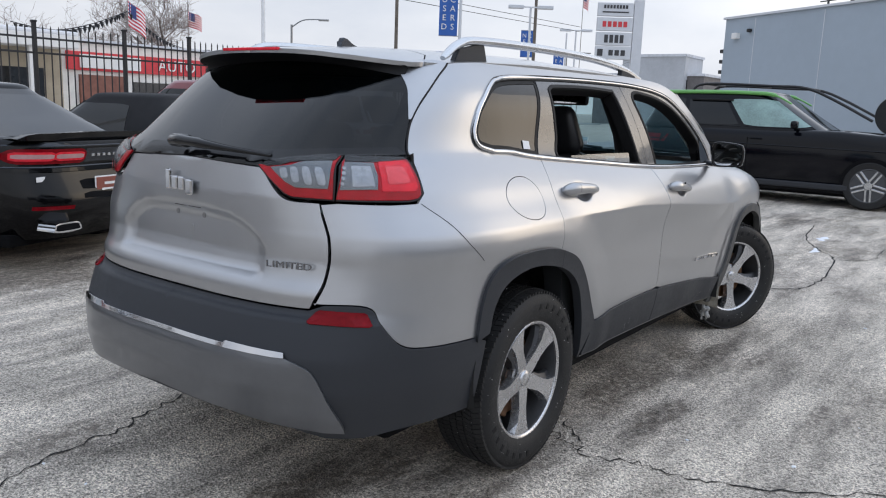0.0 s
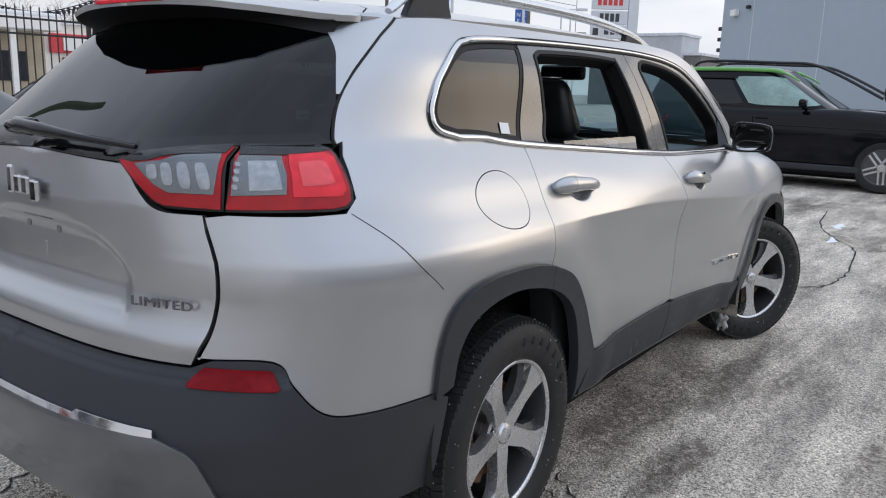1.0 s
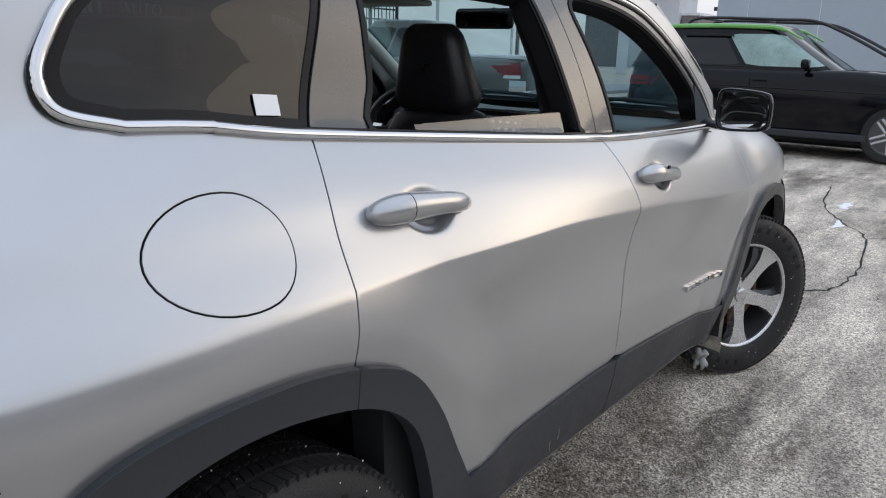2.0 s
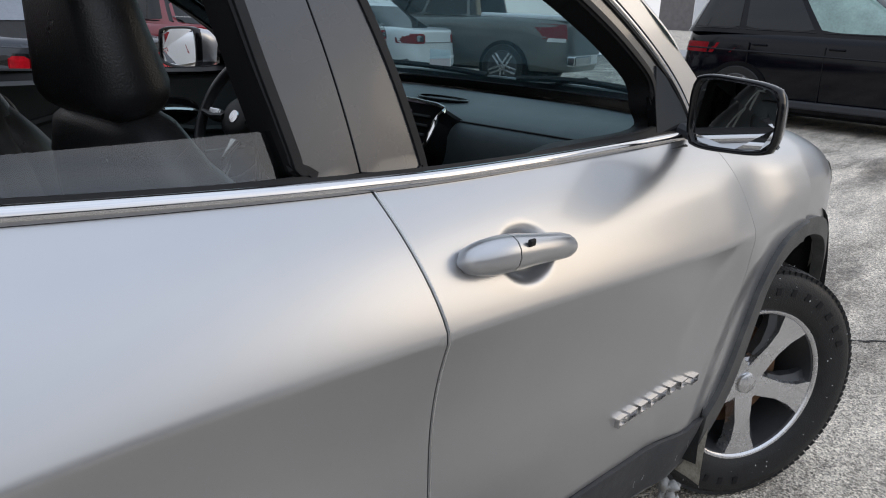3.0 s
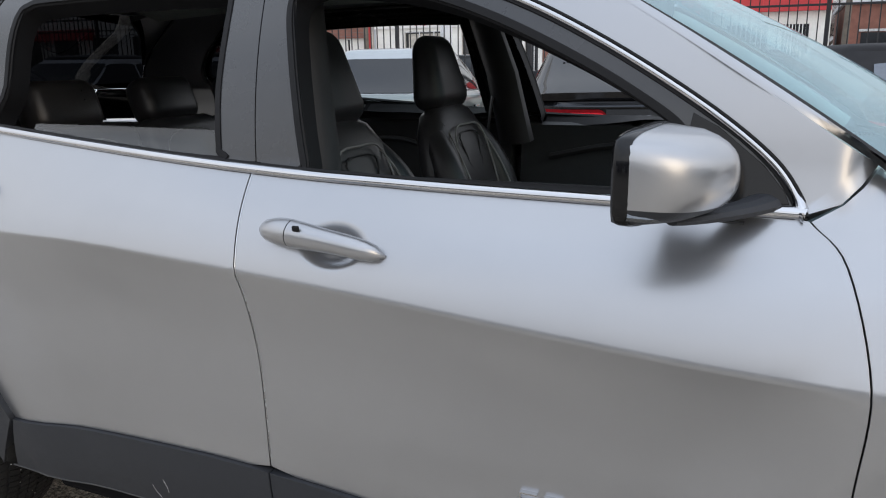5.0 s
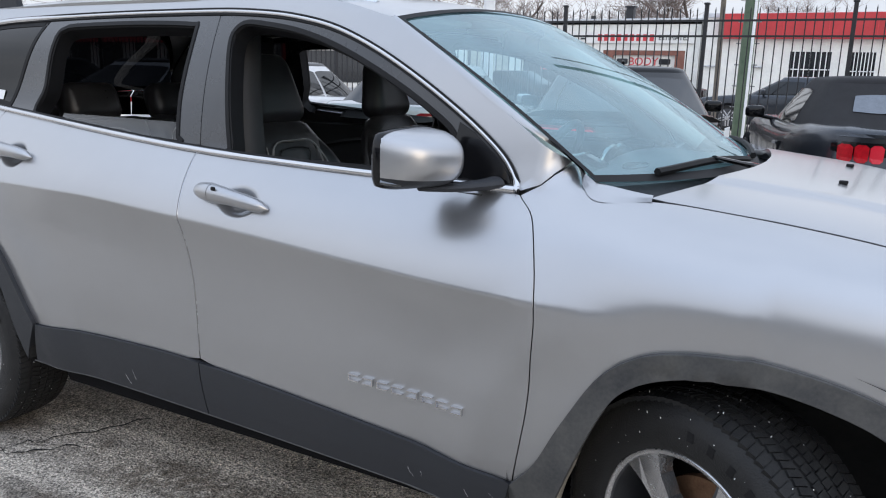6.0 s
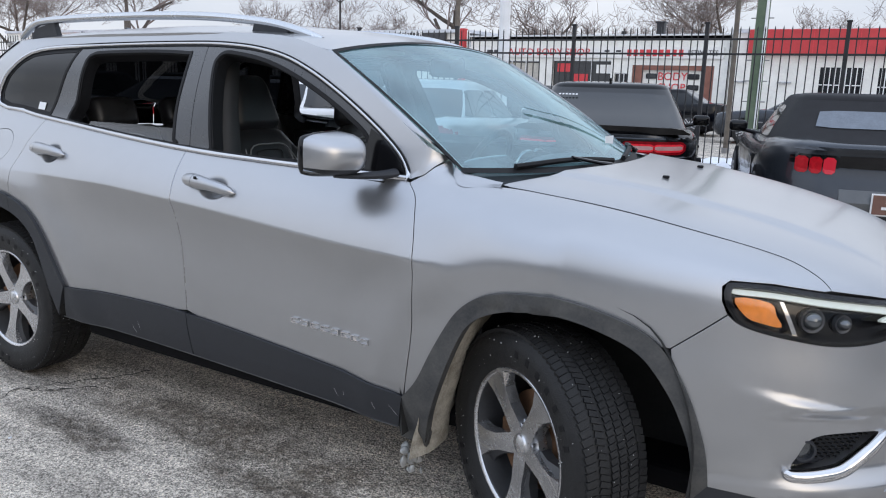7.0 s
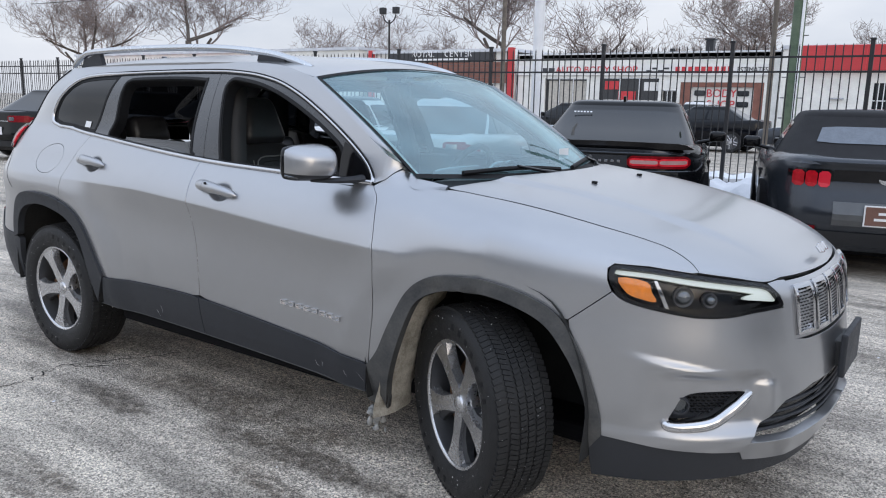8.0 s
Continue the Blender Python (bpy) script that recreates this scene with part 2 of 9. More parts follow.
CARGLASS = mat("dark_car_glass", (0.004, 0.005, 0.006), 0.04, var=0.3, scale=1.5, coat=0.0, spec=0.50)
WINDOW_DK = mat("dark_window_pane", (0.02, 0.022, 0.025), 0.08, var=0.3, coat=0.3)
SIGNWHITE = mat("white_sign_board", (0.80, 0.79, 0.77), 0.6, var=0.05, scale=2)
SIGNRED = mat("red_sign_paint", (0.62, 0.05, 0.06), 0.6, var=0.1)
SIGNBLUE = mat("blue_banner_cloth", (0.03, 0.12, 0.42), 0.7, var=0.1, scale=3)
SIGNGREY = mat("silver_sign_face", (0.62, 0.64, 0.67), 0.45, var=0.05, scale=2)
INK = mat("dark_sign_ink", (0.05, 0.05, 0.055), 0.6, var=0.1)
GREENFILM = mat("green_roof_film", (0.14, 0.42, 0.10), 0.4, var=0.1, scale=3, coat=0.5)
SOFTTOP = mat("black_canvas_roof", (0.012, 0.012, 0.014), 0.85, var=0.25, scale=12, bump=0.3, bump_scale=300)
FLAGRED = mat("red_flag_cloth", (0.55, 0.06, 0.08), 0.8, var=0.15, scale=14)
FLAGWHITE = mat("white_flag_cloth", (0.75, 0.72, 0.71), 0.8, var=0.1, scale=14)
FLAGBLUE = mat("blue_flag_cloth", (0.05, 0.07, 0.20), 0.8, var=0.1, scale=14)
ROOFSNOW = mat("snowy_roof", (0.6, 0.62, 0.66), 0.9, var=0.2, scale=1.5)


def asphalt():
    """Worn winter asphalt: dark binder, pale stones, dried salt in drifts and streaks, damp patches."""
    m = bpy.data.materials.new("salted_asphalt")
    m.use_nodes = True
    nt = m.node_tree
    b = nt.nodes["Principled BSDF"]
    L = nt.links.new
    co = nt.nodes.new("ShaderNodeTexCoord")

    def noise_node(scale, detail, rough=0.55, vec=None, dist=0.0):
        n = nt.nodes.new("ShaderNodeTexNoise")
        n.inputs["Scale"].default_value, n.inputs["Detail"].default_value = scale, detail
        n.inputs["Roughness"].default_value, n.inputs["Distortion"].default_value = rough, dist
        L(vec or co.outputs["Object"], n.inputs["Vector"])
        return n.outputs["Fac"]

    def ramp(fac, p0, p1, c0=(0, 0, 0), c1=(1, 1, 1)):
        r = nt.nodes.new("ShaderNodeValToRGB")
        r.color_ramp.elements[0].position, r.color_ramp.elements[1].position = p0, p1
        r.color_ramp.elements[0].color, r.color_ramp.elements[1].color = (*c0, 1), (*c1, 1)
        L(fac, r.inputs["Fac"])
        return r.outputs["Color"]

    def math_node(op, a, b_):
        n = nt.nodes.new("ShaderNodeMath")
        n.operation = op
        for i, v in enumerate((a, b_)):
            if isinstance(v, (int, float)):
                n.inputs[i].default_value = v
            else:
                L(v, n.inputs[i])
        return n.outputs[0]

    def mix(fac, c1, c2):
        n = nt.nodes.new("ShaderNodeMixRGB")
        L(fac, n.inputs["Fac"])
        for i, v in ((1, c1), (2, c2)):
            if isinstance(v, tuple):
                n.inputs[i].default_value = (*v, 1)
            else:
                L(v, n.inputs[i])
        return n.outputs["Color"]

    stones = nt.nodes.new("ShaderNodeTexVoronoi")
    stones.inputs["Scale"].default_value = 110
    L(co.outputs["Object"], stones.inputs["Vector"])
    fine = noise_node(210, 3, 0.7)
    grain = ramp(fine, 0.42, 0.60, (0.085, 0.080, 0.073), (0.60, 0.55, 0.48))
    stone = ramp(stones.outputs["Color"], 0.28, 0.85, (0.075, 0.070, 0.064), (0.80, 0.76, 0.69))
    base = mix(ramp(noise_node(1.1, 4), 0.38, 0.62), grain, stone)
    # salt dust in streaks that follow the traffic
    mp = nt.nodes.new("ShaderNodeMapping")
    mp.inputs["Scale"].default_value = (0.50, 1.7, 1.0)
    mp.inputs["Rotation"].default_value = (0, 0, radians(14))
    mp.inputs["Location"].default_value = (3.7, 5.9, 0)
    L(co.outputs["Object"], mp.inputs["Vector"])
    streak = ramp(noise_node(1.0, 9, 0.66, mp.outputs["Vector"], 0.2), 0.42, 0.52)
    spots = ramp(noise_node(0.7, 8, 0.66), 0.33, 0.47)
    speck = ramp(noise_node(75, 5, 0.78), 0.43, 0.55)
    crumbs = ramp(noise_node(22, 6, 0.75), 0.42, 0.55)
    salt = math_node("MULTIPLY", math_node("MULTIPLY", streak, spots), math_node("MAXIMUM", speck, math_node("MULTIPLY", crumbs, 0.8)))
    thin = math_node("MULTIPLY", ramp(noise_node(2.4, 8, 0.70), 0.38, 0.55), speck)
    cover = math_node("MINIMUM", math_node("ADD", math_node("MULTIPLY", salt, 0.95), math_node("MULTIPLY", thin, 0.95)), 0.97)
    col = mix(cover, base, mix(fine, (0.44, 0.405, 0.365), (0.86, 0.82, 0.77)))
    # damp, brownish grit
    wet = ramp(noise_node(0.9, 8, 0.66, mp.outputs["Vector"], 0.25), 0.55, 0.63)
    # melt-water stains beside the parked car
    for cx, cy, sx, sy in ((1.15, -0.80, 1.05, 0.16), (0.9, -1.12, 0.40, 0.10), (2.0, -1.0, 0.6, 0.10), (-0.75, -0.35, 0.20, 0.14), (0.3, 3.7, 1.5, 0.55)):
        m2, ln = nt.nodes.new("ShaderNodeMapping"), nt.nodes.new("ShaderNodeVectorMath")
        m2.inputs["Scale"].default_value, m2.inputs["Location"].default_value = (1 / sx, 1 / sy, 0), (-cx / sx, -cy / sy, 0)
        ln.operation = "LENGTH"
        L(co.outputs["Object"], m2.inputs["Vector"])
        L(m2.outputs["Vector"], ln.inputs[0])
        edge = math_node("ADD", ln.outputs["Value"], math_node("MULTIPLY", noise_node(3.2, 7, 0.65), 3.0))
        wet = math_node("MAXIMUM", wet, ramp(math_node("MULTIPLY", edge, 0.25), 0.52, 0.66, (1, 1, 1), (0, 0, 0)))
    # crust of trodden salt, also painted in to lift the dim ground beside the car
    for cx, cy, sx, sy in ((1.3, -1.62, 1.5, 0.38), (-0.9, -1.35, 0.8, 0.20), (2.9, -1.5, 0.7, 0.25), (-0.75, 1.45, 1.2, 0.22)):
        m2, ln = nt.nodes.new("ShaderNodeMapping"), nt.nodes.new("ShaderNodeVectorMath")
        m2.inputs["Scale"].default_value, m2.inputs["Location"].default_value = (1 / sx, 1 / sy, 0), (-cx / sx, -cy / sy, 0)
        ln.operation = "LENGTH"
        L(co.outputs["Object"], m2.inputs["Vector"])
        L(m2.outputs["Vector"], ln.inputs[0])
        edge = math_node("ADD", ln.outputs["Value"], math_node("MULTIPLY", noise_node(2.6, 8, 0.7), 3.2))
        crust = math_node("MULTIPLY", ramp(math_node("MULTIPLY", edge, 0.25), 0.50, 0.74, (1, 1, 1), (0, 0, 0)), math_node("ADD", 0.30, math_node("MULTIPLY", speck, 0.65)))
        col = mix(crust, col, mix(fine, (0.36, 0.335, 0.30), (0.86, 0.82, 0.76)))
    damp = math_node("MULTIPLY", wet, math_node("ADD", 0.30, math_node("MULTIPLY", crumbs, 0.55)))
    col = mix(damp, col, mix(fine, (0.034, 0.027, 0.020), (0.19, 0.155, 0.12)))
    pits = ramp(noise_node(48, 6, 0.8), 0.40, 0.50, (0.45, 0.44, 0.43), (1, 1, 1))
    dk = nt.nodes.new("ShaderNodeMixRGB")
    dk.blend_type = "MULTIPLY"
    dk.inputs["Fac"].default_value = 0.50
    L(col, dk.inputs[1])
    L(pits, dk.inputs[2])
    col = dk.outputs["Color"]
    mt_ = nt.nodes.new("ShaderNodeMapping")
    mt_.inputs["Scale"].default_value, mt_.inputs["Rotation"].default_value = (0.7, 3.0, 1.0), (0, 0, radians(10))
    L(co.outputs["Object"], mt_.inputs["Vector"])
    lane = nt.nodes.new("ShaderNodeMixRGB")
    lane.blend_type, lane.inputs["Fac"].default_value = "MULTIPLY", 0.85
    L(col, lane.inputs[1])
    L(ramp(noise_node(1.2, 10, 0.72, mt_.outputs["Vector"]), 0.38, 0.60, (0.52, 0.51, 0.50), (1.25, 1.23, 1.20)), lane.inputs[2])
    col = lane.outputs["Color"]
    # open pores between the stones, and a slight warm cast of grit
    pores = nt.nodes.new("ShaderNodeMixRGB")
    pores.blend_type, pores.inputs["Fac"].default_value = "MULTIPLY", 1.0
    L(col, pores.inputs[1])
    cells = nt.nodes.new("ShaderNodeTexVoronoi")
    cells.inputs["Scale"].default_value = 150
    L(co.outputs["Object"], cells.inputs["Vector"])
    pore = math_node("ADD", math_node("MULTIPLY", noise_node(250, 4, 0.8), 0.7), math_node("MULTIPLY", cells.outputs["Color"], 0.3))
    L(ramp(pore, 0.38, 0.58, (0.30, 0.285, 0.265), (1.52, 1.46, 1.38)), pores.inputs[2])
    col = pores.outputs["Color"]
    L(col, b.inputs["Base Color"])
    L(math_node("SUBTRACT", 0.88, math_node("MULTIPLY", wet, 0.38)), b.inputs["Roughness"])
    bp = nt.nodes.new("ShaderNodeBump")
    bp.inputs["Strength"].default_value, bp.inputs["Distance"].default_value = 0.8, 0.007
    L(math_node("ADD", stones.outputs["Distance"], math_node("MULTIPLY", noise_node(6, 4), 0.8)), bp.inputs["Height"])
    L(bp.outputs["Normal"], b.inputs["Normal"])
    return m


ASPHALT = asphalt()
CRACK = mat("tar_crack", (0.010, 0.010, 0.010), 0.9, var=0.3)

# ---------- geometry helpers ----------
from mathutils.geometry import delaunay_2d_cdt


def thing(name, label, category, group="", kind="", at=(0, 0, 0), rz=0.0):
    ob = new(name)
    ob.empty_display_size = 0.2
    ob.matrix_basis = pose(*at, 0, 0, rz)
    return tagged(ob, label, category, group, kind)


def link_mesh(name, me, material, parent=None, label=""):
    me.materials.append(material)
    ob = new(name, me)
    if parent is not None:
        ob.parent = parent
    if label:
        tagged(ob, label)
    return ob


def raw(name, verts, faces, material, parent=None, label="", smooth=True, normals=None):
    me = bpy.data.meshes.new(name)
    me.from_pydata([tuple(map(float, v)) for v in verts], [], [tuple(map(int, f)) for f in faces])
    me.update()
    if smooth:
        me.polygons.foreach_set("use_smooth", [True] * len(me.polygons))
    if normals is not None:
        me.normals_split_custom_set_from_vertices([tuple(map(float, n)) for n in normals])
    return link_mesh(name, me, material, parent, label)


def part(name, bm, material, parent=None, label="", smooth=None):
    """Links a bmesh as one mesh object under a thing or part; smooth: the angle in degrees up to which edges are shaded round."""
    bmesh.ops.recalc_face_normals(bm, faces=bm.faces)
    if smooth:
        for f in bm.faces:
            f.smooth = True
        for e in bm.edges:
            if len(e.link_faces) == 2 and e.calc_face_angle(0) > radians(smooth):
                e.smooth = False
    me = bpy.data.meshes.new(name)
    bm.to_mesh(me)
    bm.free()
    return link_mesh(name, me, material, parent, label)


def box(cx, cy, cz, sx, sy, sz, bevel=0.0, seg=2, m=None, bm=None):
    bm = bm or bmesh.new()
    r = bmesh.ops.create_cube(bm, size=1.0, matrix=(m or Matrix()) @ Matrix.Translation((cx, cy, cz)) @ Matrix.Diagonal((sx, sy, sz, 1)))
    if bevel:
        es = list({e for v in r["verts"] for e in v.link_edges})
        bmesh.ops.bevel(bm, geom=es, offset=bevel, segments=seg, affect="EDGES", profile=0.5)
    return bm


def cyl(p, q, r1, r2=None, n=16, bm=None, caps=True):
    """A rod or cone from p to q."""
    bm = bm or bmesh.new()
    p, q = Vector(p), Vector(q)
    d = q - p
    m = Matrix.Translation((p + q) / 2) @ d.to_track_quat("Z", "Y").to_matrix().to_4x4()
    bmesh.ops.create_cone(bm, cap_ends=caps, segments=n, radius1=r1, radius2=r1 if r2 is None else r2, depth=d.length, matrix=m)
    return bm


def spin(profile, n=32, axis="Y", m=None, bm=None, closed=False):
    """Turns a profile of (radius, height along the axis) round the axis."""
    bm = bm or bmesh.new()
    rings = []
    for k in range(n):
        a = 2 * math.pi * k / n
        ring = []
        for r, h in profile:
            c = (r * math.cos(a), h, r * math.sin(a)) if axis == "Y" else (r * math.cos(a), r * math.sin(a), h)
            ring.append(bm.verts.new((m or Matrix()) @ Vector(c)))
        rings.append(ring)
    k2 = len(profile) if closed else len(profile) - 1
    for k in range(n):
        a, b = rings[k], rings[(k + 1) % n]
        for i in range(k2):
            j = (i + 1) % len(profile)
            bm.faces.new((a[i], a[j], b[j], b[i]))
    bmesh.ops.remove_doubles(bm, verts=bm.verts, dist=1e-5)
    return bm


def tube(points, radius, n=8, closed=False, bm=None, flat=1.0):
    """A bent rod along points; flat squeezes its section upward."""
    bm = bm or bmesh.new()
    pts = [Vector(p) for p in points]
    rings = []
    for i, p in enumerate(pts):
        a = pts[i - 1] if (i or closed) else p
        b = pts[(i + 1) % len(pts)] if (i < len(pts) - 1 or closed) else p
        d = (b - a).normalized()
        side = d.cross(Vector((0, 0, 1)))
        side = side.normalized() if side.length > 1e-4 else Vector((1, 0, 0))
        up = side.cross(d)
        r = radius[i] if isinstance(radius, (list, tuple)) else radius
        rings.append([bm.verts.new(p + side * math.cos(2 * math.pi * k / n) * r + up * math.sin(2 * math.pi * k / n) * r * flat) for k in range(n)])
    for i in range(len(pts) if closed else len(pts) - 1):
        a, b = rings[i], rings[(i + 1) % len(pts)]
        for k in range(n):
            bm.faces.new((a[k], a[(k + 1) % n], b[(k + 1) % n], b[k]))
    if not closed:
        for r in (rings[0], rings[-1]):
            bm.faces.new(r)
    return bm


def spline(pts, n=8, closed=False):
    """A smooth line through points (Catmull-Rom)."""
    p = [np.array(q, float) for q in pts]
    k = len(p)
    out = []
    for i in range(k if closed else k - 1):
        if closed:
            a, b, c, d = p[i - 1], p[i], p[(i + 1) % k], p[(i + 2) % k]
        else:
            b, c = p[i], p[i + 1]
            a = p[i - 1] if i else 2 * b - c
            d = p[i + 2] if i + 2 < k else 2 * c - b
        for j in range(n):
            t = j / n
            out.append(0.5 * (2 * b + (c - a) * t + (2 * a - 5 * b + 4 * c - d) * t * t + (3 * b - a - 3 * c + d) * t ** 3))
    if not closed:
        out.append(p[-1])
    return [tuple(q) for q in out]


def prism(poly, h0, h1, plane="XZ", bevel=0.0, bm=None, m=None):
    """A flat outline given depth: poly in the plane, h0 to h1 across it."""
    bm = bm or bmesh.new()

    def at(a, b, h):
        v = {"XZ": (a, h, b), "XY": (a, b, h), "YZ": (h, a, b)}[plane]
        return (m or Matrix()) @ Vector(v)
    lo, hi = [bm.verts.new(at(a, b, h0)) for a, b in poly], [bm.verts.new(at(a, b, h1)) for a, b in poly]
    fs = [bm.faces.new(lo), bm.faces.new(hi[::-1])]
    k = len(poly)
    for i in range(k):
        fs.append(bm.faces.new((lo[i], hi[i], hi[(i + 1) % k], lo[(i + 1) % k])))
    if bevel:
        es = [e for e in bm.edges if e.verts[0] in set(hi) and e.verts[1] in set(hi)] + [e for e in bm.edges if e.verts[0] in set(lo) and e.verts[1] in set(lo)]
        bmesh.ops.bevel(bm, geom=list(set(es)), offset=bevel, segments=2, affect="EDGES", profile=0.5)
    return bm


def lettering(name, text, size, m, material, parent=None, depth=0.004, spacing=1.0, label=""):
    cu = bpy.data.curves.new(name, "FONT")
    cu.body, cu.size, cu.extrude, cu.align_x, cu.align_y, cu.space_character = text, size, depth / 2, "CENTER", "CENTER", spacing
    cu.resolution_u = 3
    tmp = new(name, cu)
    me = bpy.data.meshes.new_from_object(tmp.evaluated_get(bpy.context.evaluated_depsgraph_get()))
    bpy.data.objects.remove(tmp)
    bpy.data.curves.remove(cu)
    me.name = name
    ob = link_mesh(name, me, material, parent, label)
    ob.matrix_basis = m
    return ob


def inside(poly, pts):
    poly, pts = np.asarray(poly, float), np.asarray(pts, float)
    x, y = pts[:, 0], pts[:, 1]
    res = np.zeros(len(pts), bool)
    a = poly
    b = np.roll(poly, -1, 0)
    for (x0, y0), (x1, y1) in zip(a, b):
        if y0 != y1:
            res ^= ((y0 > y) != (y1 > y)) & (x < (x1 - x0) * (y - y0) / (y1 - y0) + x0)
    return res


def near(poly, pts, d):
    poly, pts = np.asarray(poly, float), np.asarray(pts, float)
    best = np.full(len(pts), 1e9)
    for a, b in zip(poly, np.roll(poly, -1, 0)):
        ab = b - a
        t = np.clip(((pts - a) @ ab) / max(ab @ ab, 1e-12), 0, 1)
        best = np.minimum(best, np.linalg.norm(pts - a - t[:, None] * ab, axis=1))
    return best < d


def tidy(loop, gap=1e-3):
    out = []
    for p in loop:
        if not out or math.hypot(p[0] - out[-1][0], p[1] - out[-1][1]) > gap:
            out.append((float(p[0]), float(p[1])))
    while len(out) > 2 and math.hypot(out[0][0] - out[-1][0], out[0][1] - out[-1][1]) <= gap:
        out.pop()
    return out


def dense(loop, step):
    """The outline with long sides divided."""
    out = []
    for a, b in zip(loop, loop[1:] + loop[:1]):
        n = max(1, int(math.hypot(b[0] - a[0], b[1] - a[1]) / (1.3 * step)))
        out += [(a[0] + (b[0] - a[0]) * i / n, a[1] + (b[1] - a[1]) * i / n) for i in range(n)]
    return out


def steady_u(u):
    """u moved off the seams at 0 and 2.75, where the skin's corners begin and its slope is not defined."""
    u = np.where(np.abs(u - 2.75) < 0.016, 2.734, u)
    return np.where(np.abs(u) < 0.016, 0.016, u)


def panel(name, loop, material, parent, surf, holes=(), lift=0.0, depth=0.018, sides="R", step=0.03, label="", out=1.0, hole_depth=None, along=()):
    """A sheet of the surface surf(u, v) inside an outline, with a folded edge of the given depth. lift: how far it stands proud,
    a number or a function of u and v. sides: "R" this side alone, "RL" a second one mirrored, "B" both halves in one mesh."""
    loop = dense(tidy(loop), step)
    holes = [dense(tidy(h), step) for h in holes]
    lo, hi = np.min(loop, 0), np.max(loop, 0)
    gu, gv = np.meshgrid(np.arange(lo[0] + step / 2, hi[0], step), np.arange(lo[1] + step / 2, hi[1], step))
    g = np.stack([gu.ravel(), gv.ravel()], 1)
    if len(g):
        ok = inside(loop, g) & ~near(loop, g, step * 0.45)
        for h in holes:
            ok &= ~inside(h, g) & ~near(h, g, step * 0.45)
        g = g[ok]
        if len(along):
            # rows of points beside a sharp line, in place of the grid there
            al = np.array(along)
            far = np.array([np.abs(al[np.abs(al[:, 0] - a) < 0.03][:, 1] - b).min(initial=9) > 0.012 for a, b in g])
            al = al[inside(loop, al) & ~near(loop, al, step * 0.3)]
            g = np.concatenate([g[far], al])
    pts, edges = list(loop), [(i, (i + 1) % len(loop)) for i in range(len(loop))]
    for h in holes:
        k = len(pts)
        pts += h
        edges += [(k + i, k + (i + 1) % len(h)) for i in range(len(h))]
    pts += [tuple(p) for p in g]
    vs, _, fs, _, _, _ = delaunay_2d_cdt([Vector(p) for p in pts], edges, [], 1, 1e-6)
    uv = np.array([tuple(v) for v in vs])
    tri = np.array([f[:3] for f in fs])
    cen = uv[tri].mean(1)
    keep = inside(loop, cen)
    for h in holes:
        keep &= ~inside(h, cen)
    tri = tri[keep]

    def base(u, v):
        e = 2e-3
        p = surf(u, v)
        u = steady_u(u)
        n = np.cross(surf(u + e, v) - surf(u - e, v), surf(u, v + e) - surf(u, v - e))
        n = n / np.maximum(np.linalg.norm(n, axis=-1, keepdims=True), 1e-12) * out
        return p, n

    def lifted(u, v):
        p, n = base(u, v)
        k = lift(u, v) if callable(lift) else np.full(np.shape(u), lift)
        return p + n * np.asarray(k)[..., None]
    u, v = uv[:, 0], uv[:, 1]
    un = steady_u(u)
    e = 3e-3 if callable(lift) else 1e-3
    P = lifted(u, v)
    N = np.cross(lifted(un + e, v) - lifted(un - e, v), lifted(un, v + e) - lifted(un, v - e)) * out
    N /= np.maximum(np.linalg.norm(N, axis=-1, keepdims=True), 1e-12)
    # wind the triangles outward
    fn = np.cross(P[tri[:, 1]] - P[tri[:, 0]], P[tri[:, 2]] - P[tri[:, 0]])
    if (fn * N[tri].mean(1)).sum() < 0:
        tri = tri[:, ::-1]
    cnt = {}
    for t in tri:
        for a, b in ((t[0], t[1]), (t[1], t[2]), (t[2], t[0])):
            cnt[(a, b)] = 1
    rim = [(a, b) for a, b in cnt if (b, a) not in cnt]
    V, F, NN = [tuple(p) for p in P], [tuple(t) for t in tri], [tuple(n) for n in N]
    hd = depth if hole_depth is None else hole_depth
    if depth or hd:
        away = np.zeros_like(P)
        for a, b in rim:
            q = np.cross(P[b] - P[a], N[a])
            q = q / max(np.linalg.norm(q), 1e-9)
            away[a] += q
            away[b] += q
        away /= np.maximum(np.linalg.norm(away, axis=1, keepdims=True), 1e-9)
        fold = {}
        for a in sorted({k for e in rim for k in e}):
            dd = hd if holes and any(near(h, np.array([uv[a]]), 2e-4)[0] for h in holes) else depth
            if dd:
                r = min(0.0012, dd * 0.3)
                fold[a] = len(V)
                e = P[a] - N[a] * r + away[a] * r
                V += [tuple(e), tuple(e - N[a] * (dd - r))]
                NN += [tuple(away[a])] * 2
        for a, b in rim:
            if sides == "B" and abs(P[a][1]) < 1e-3 and abs(P[b][1]) < 1e-3:
                continue
            if a in fold and b in fold:
                ea, eb = fold[a], fold[b]
                F += [(b, a, ea), (b, ea, eb), (eb, ea, ea + 1), (eb, ea + 1, eb + 1)]
    V, NN = np.array(V), np.array(NN)
    MV, MN = V * (1, -1, 1), NN * (1, -1, 1)
    MF = [f[::-1] for f in F]
    if sides == "B":
        k = len(V)
        return raw(name, np.concatenate([V, MV]), F + [tuple(i + k for i in f) for f in MF], material, parent, label, True, np.concatenate([NN, MN]))
    ob = raw(name, V, F, material, parent, label, True, NN)
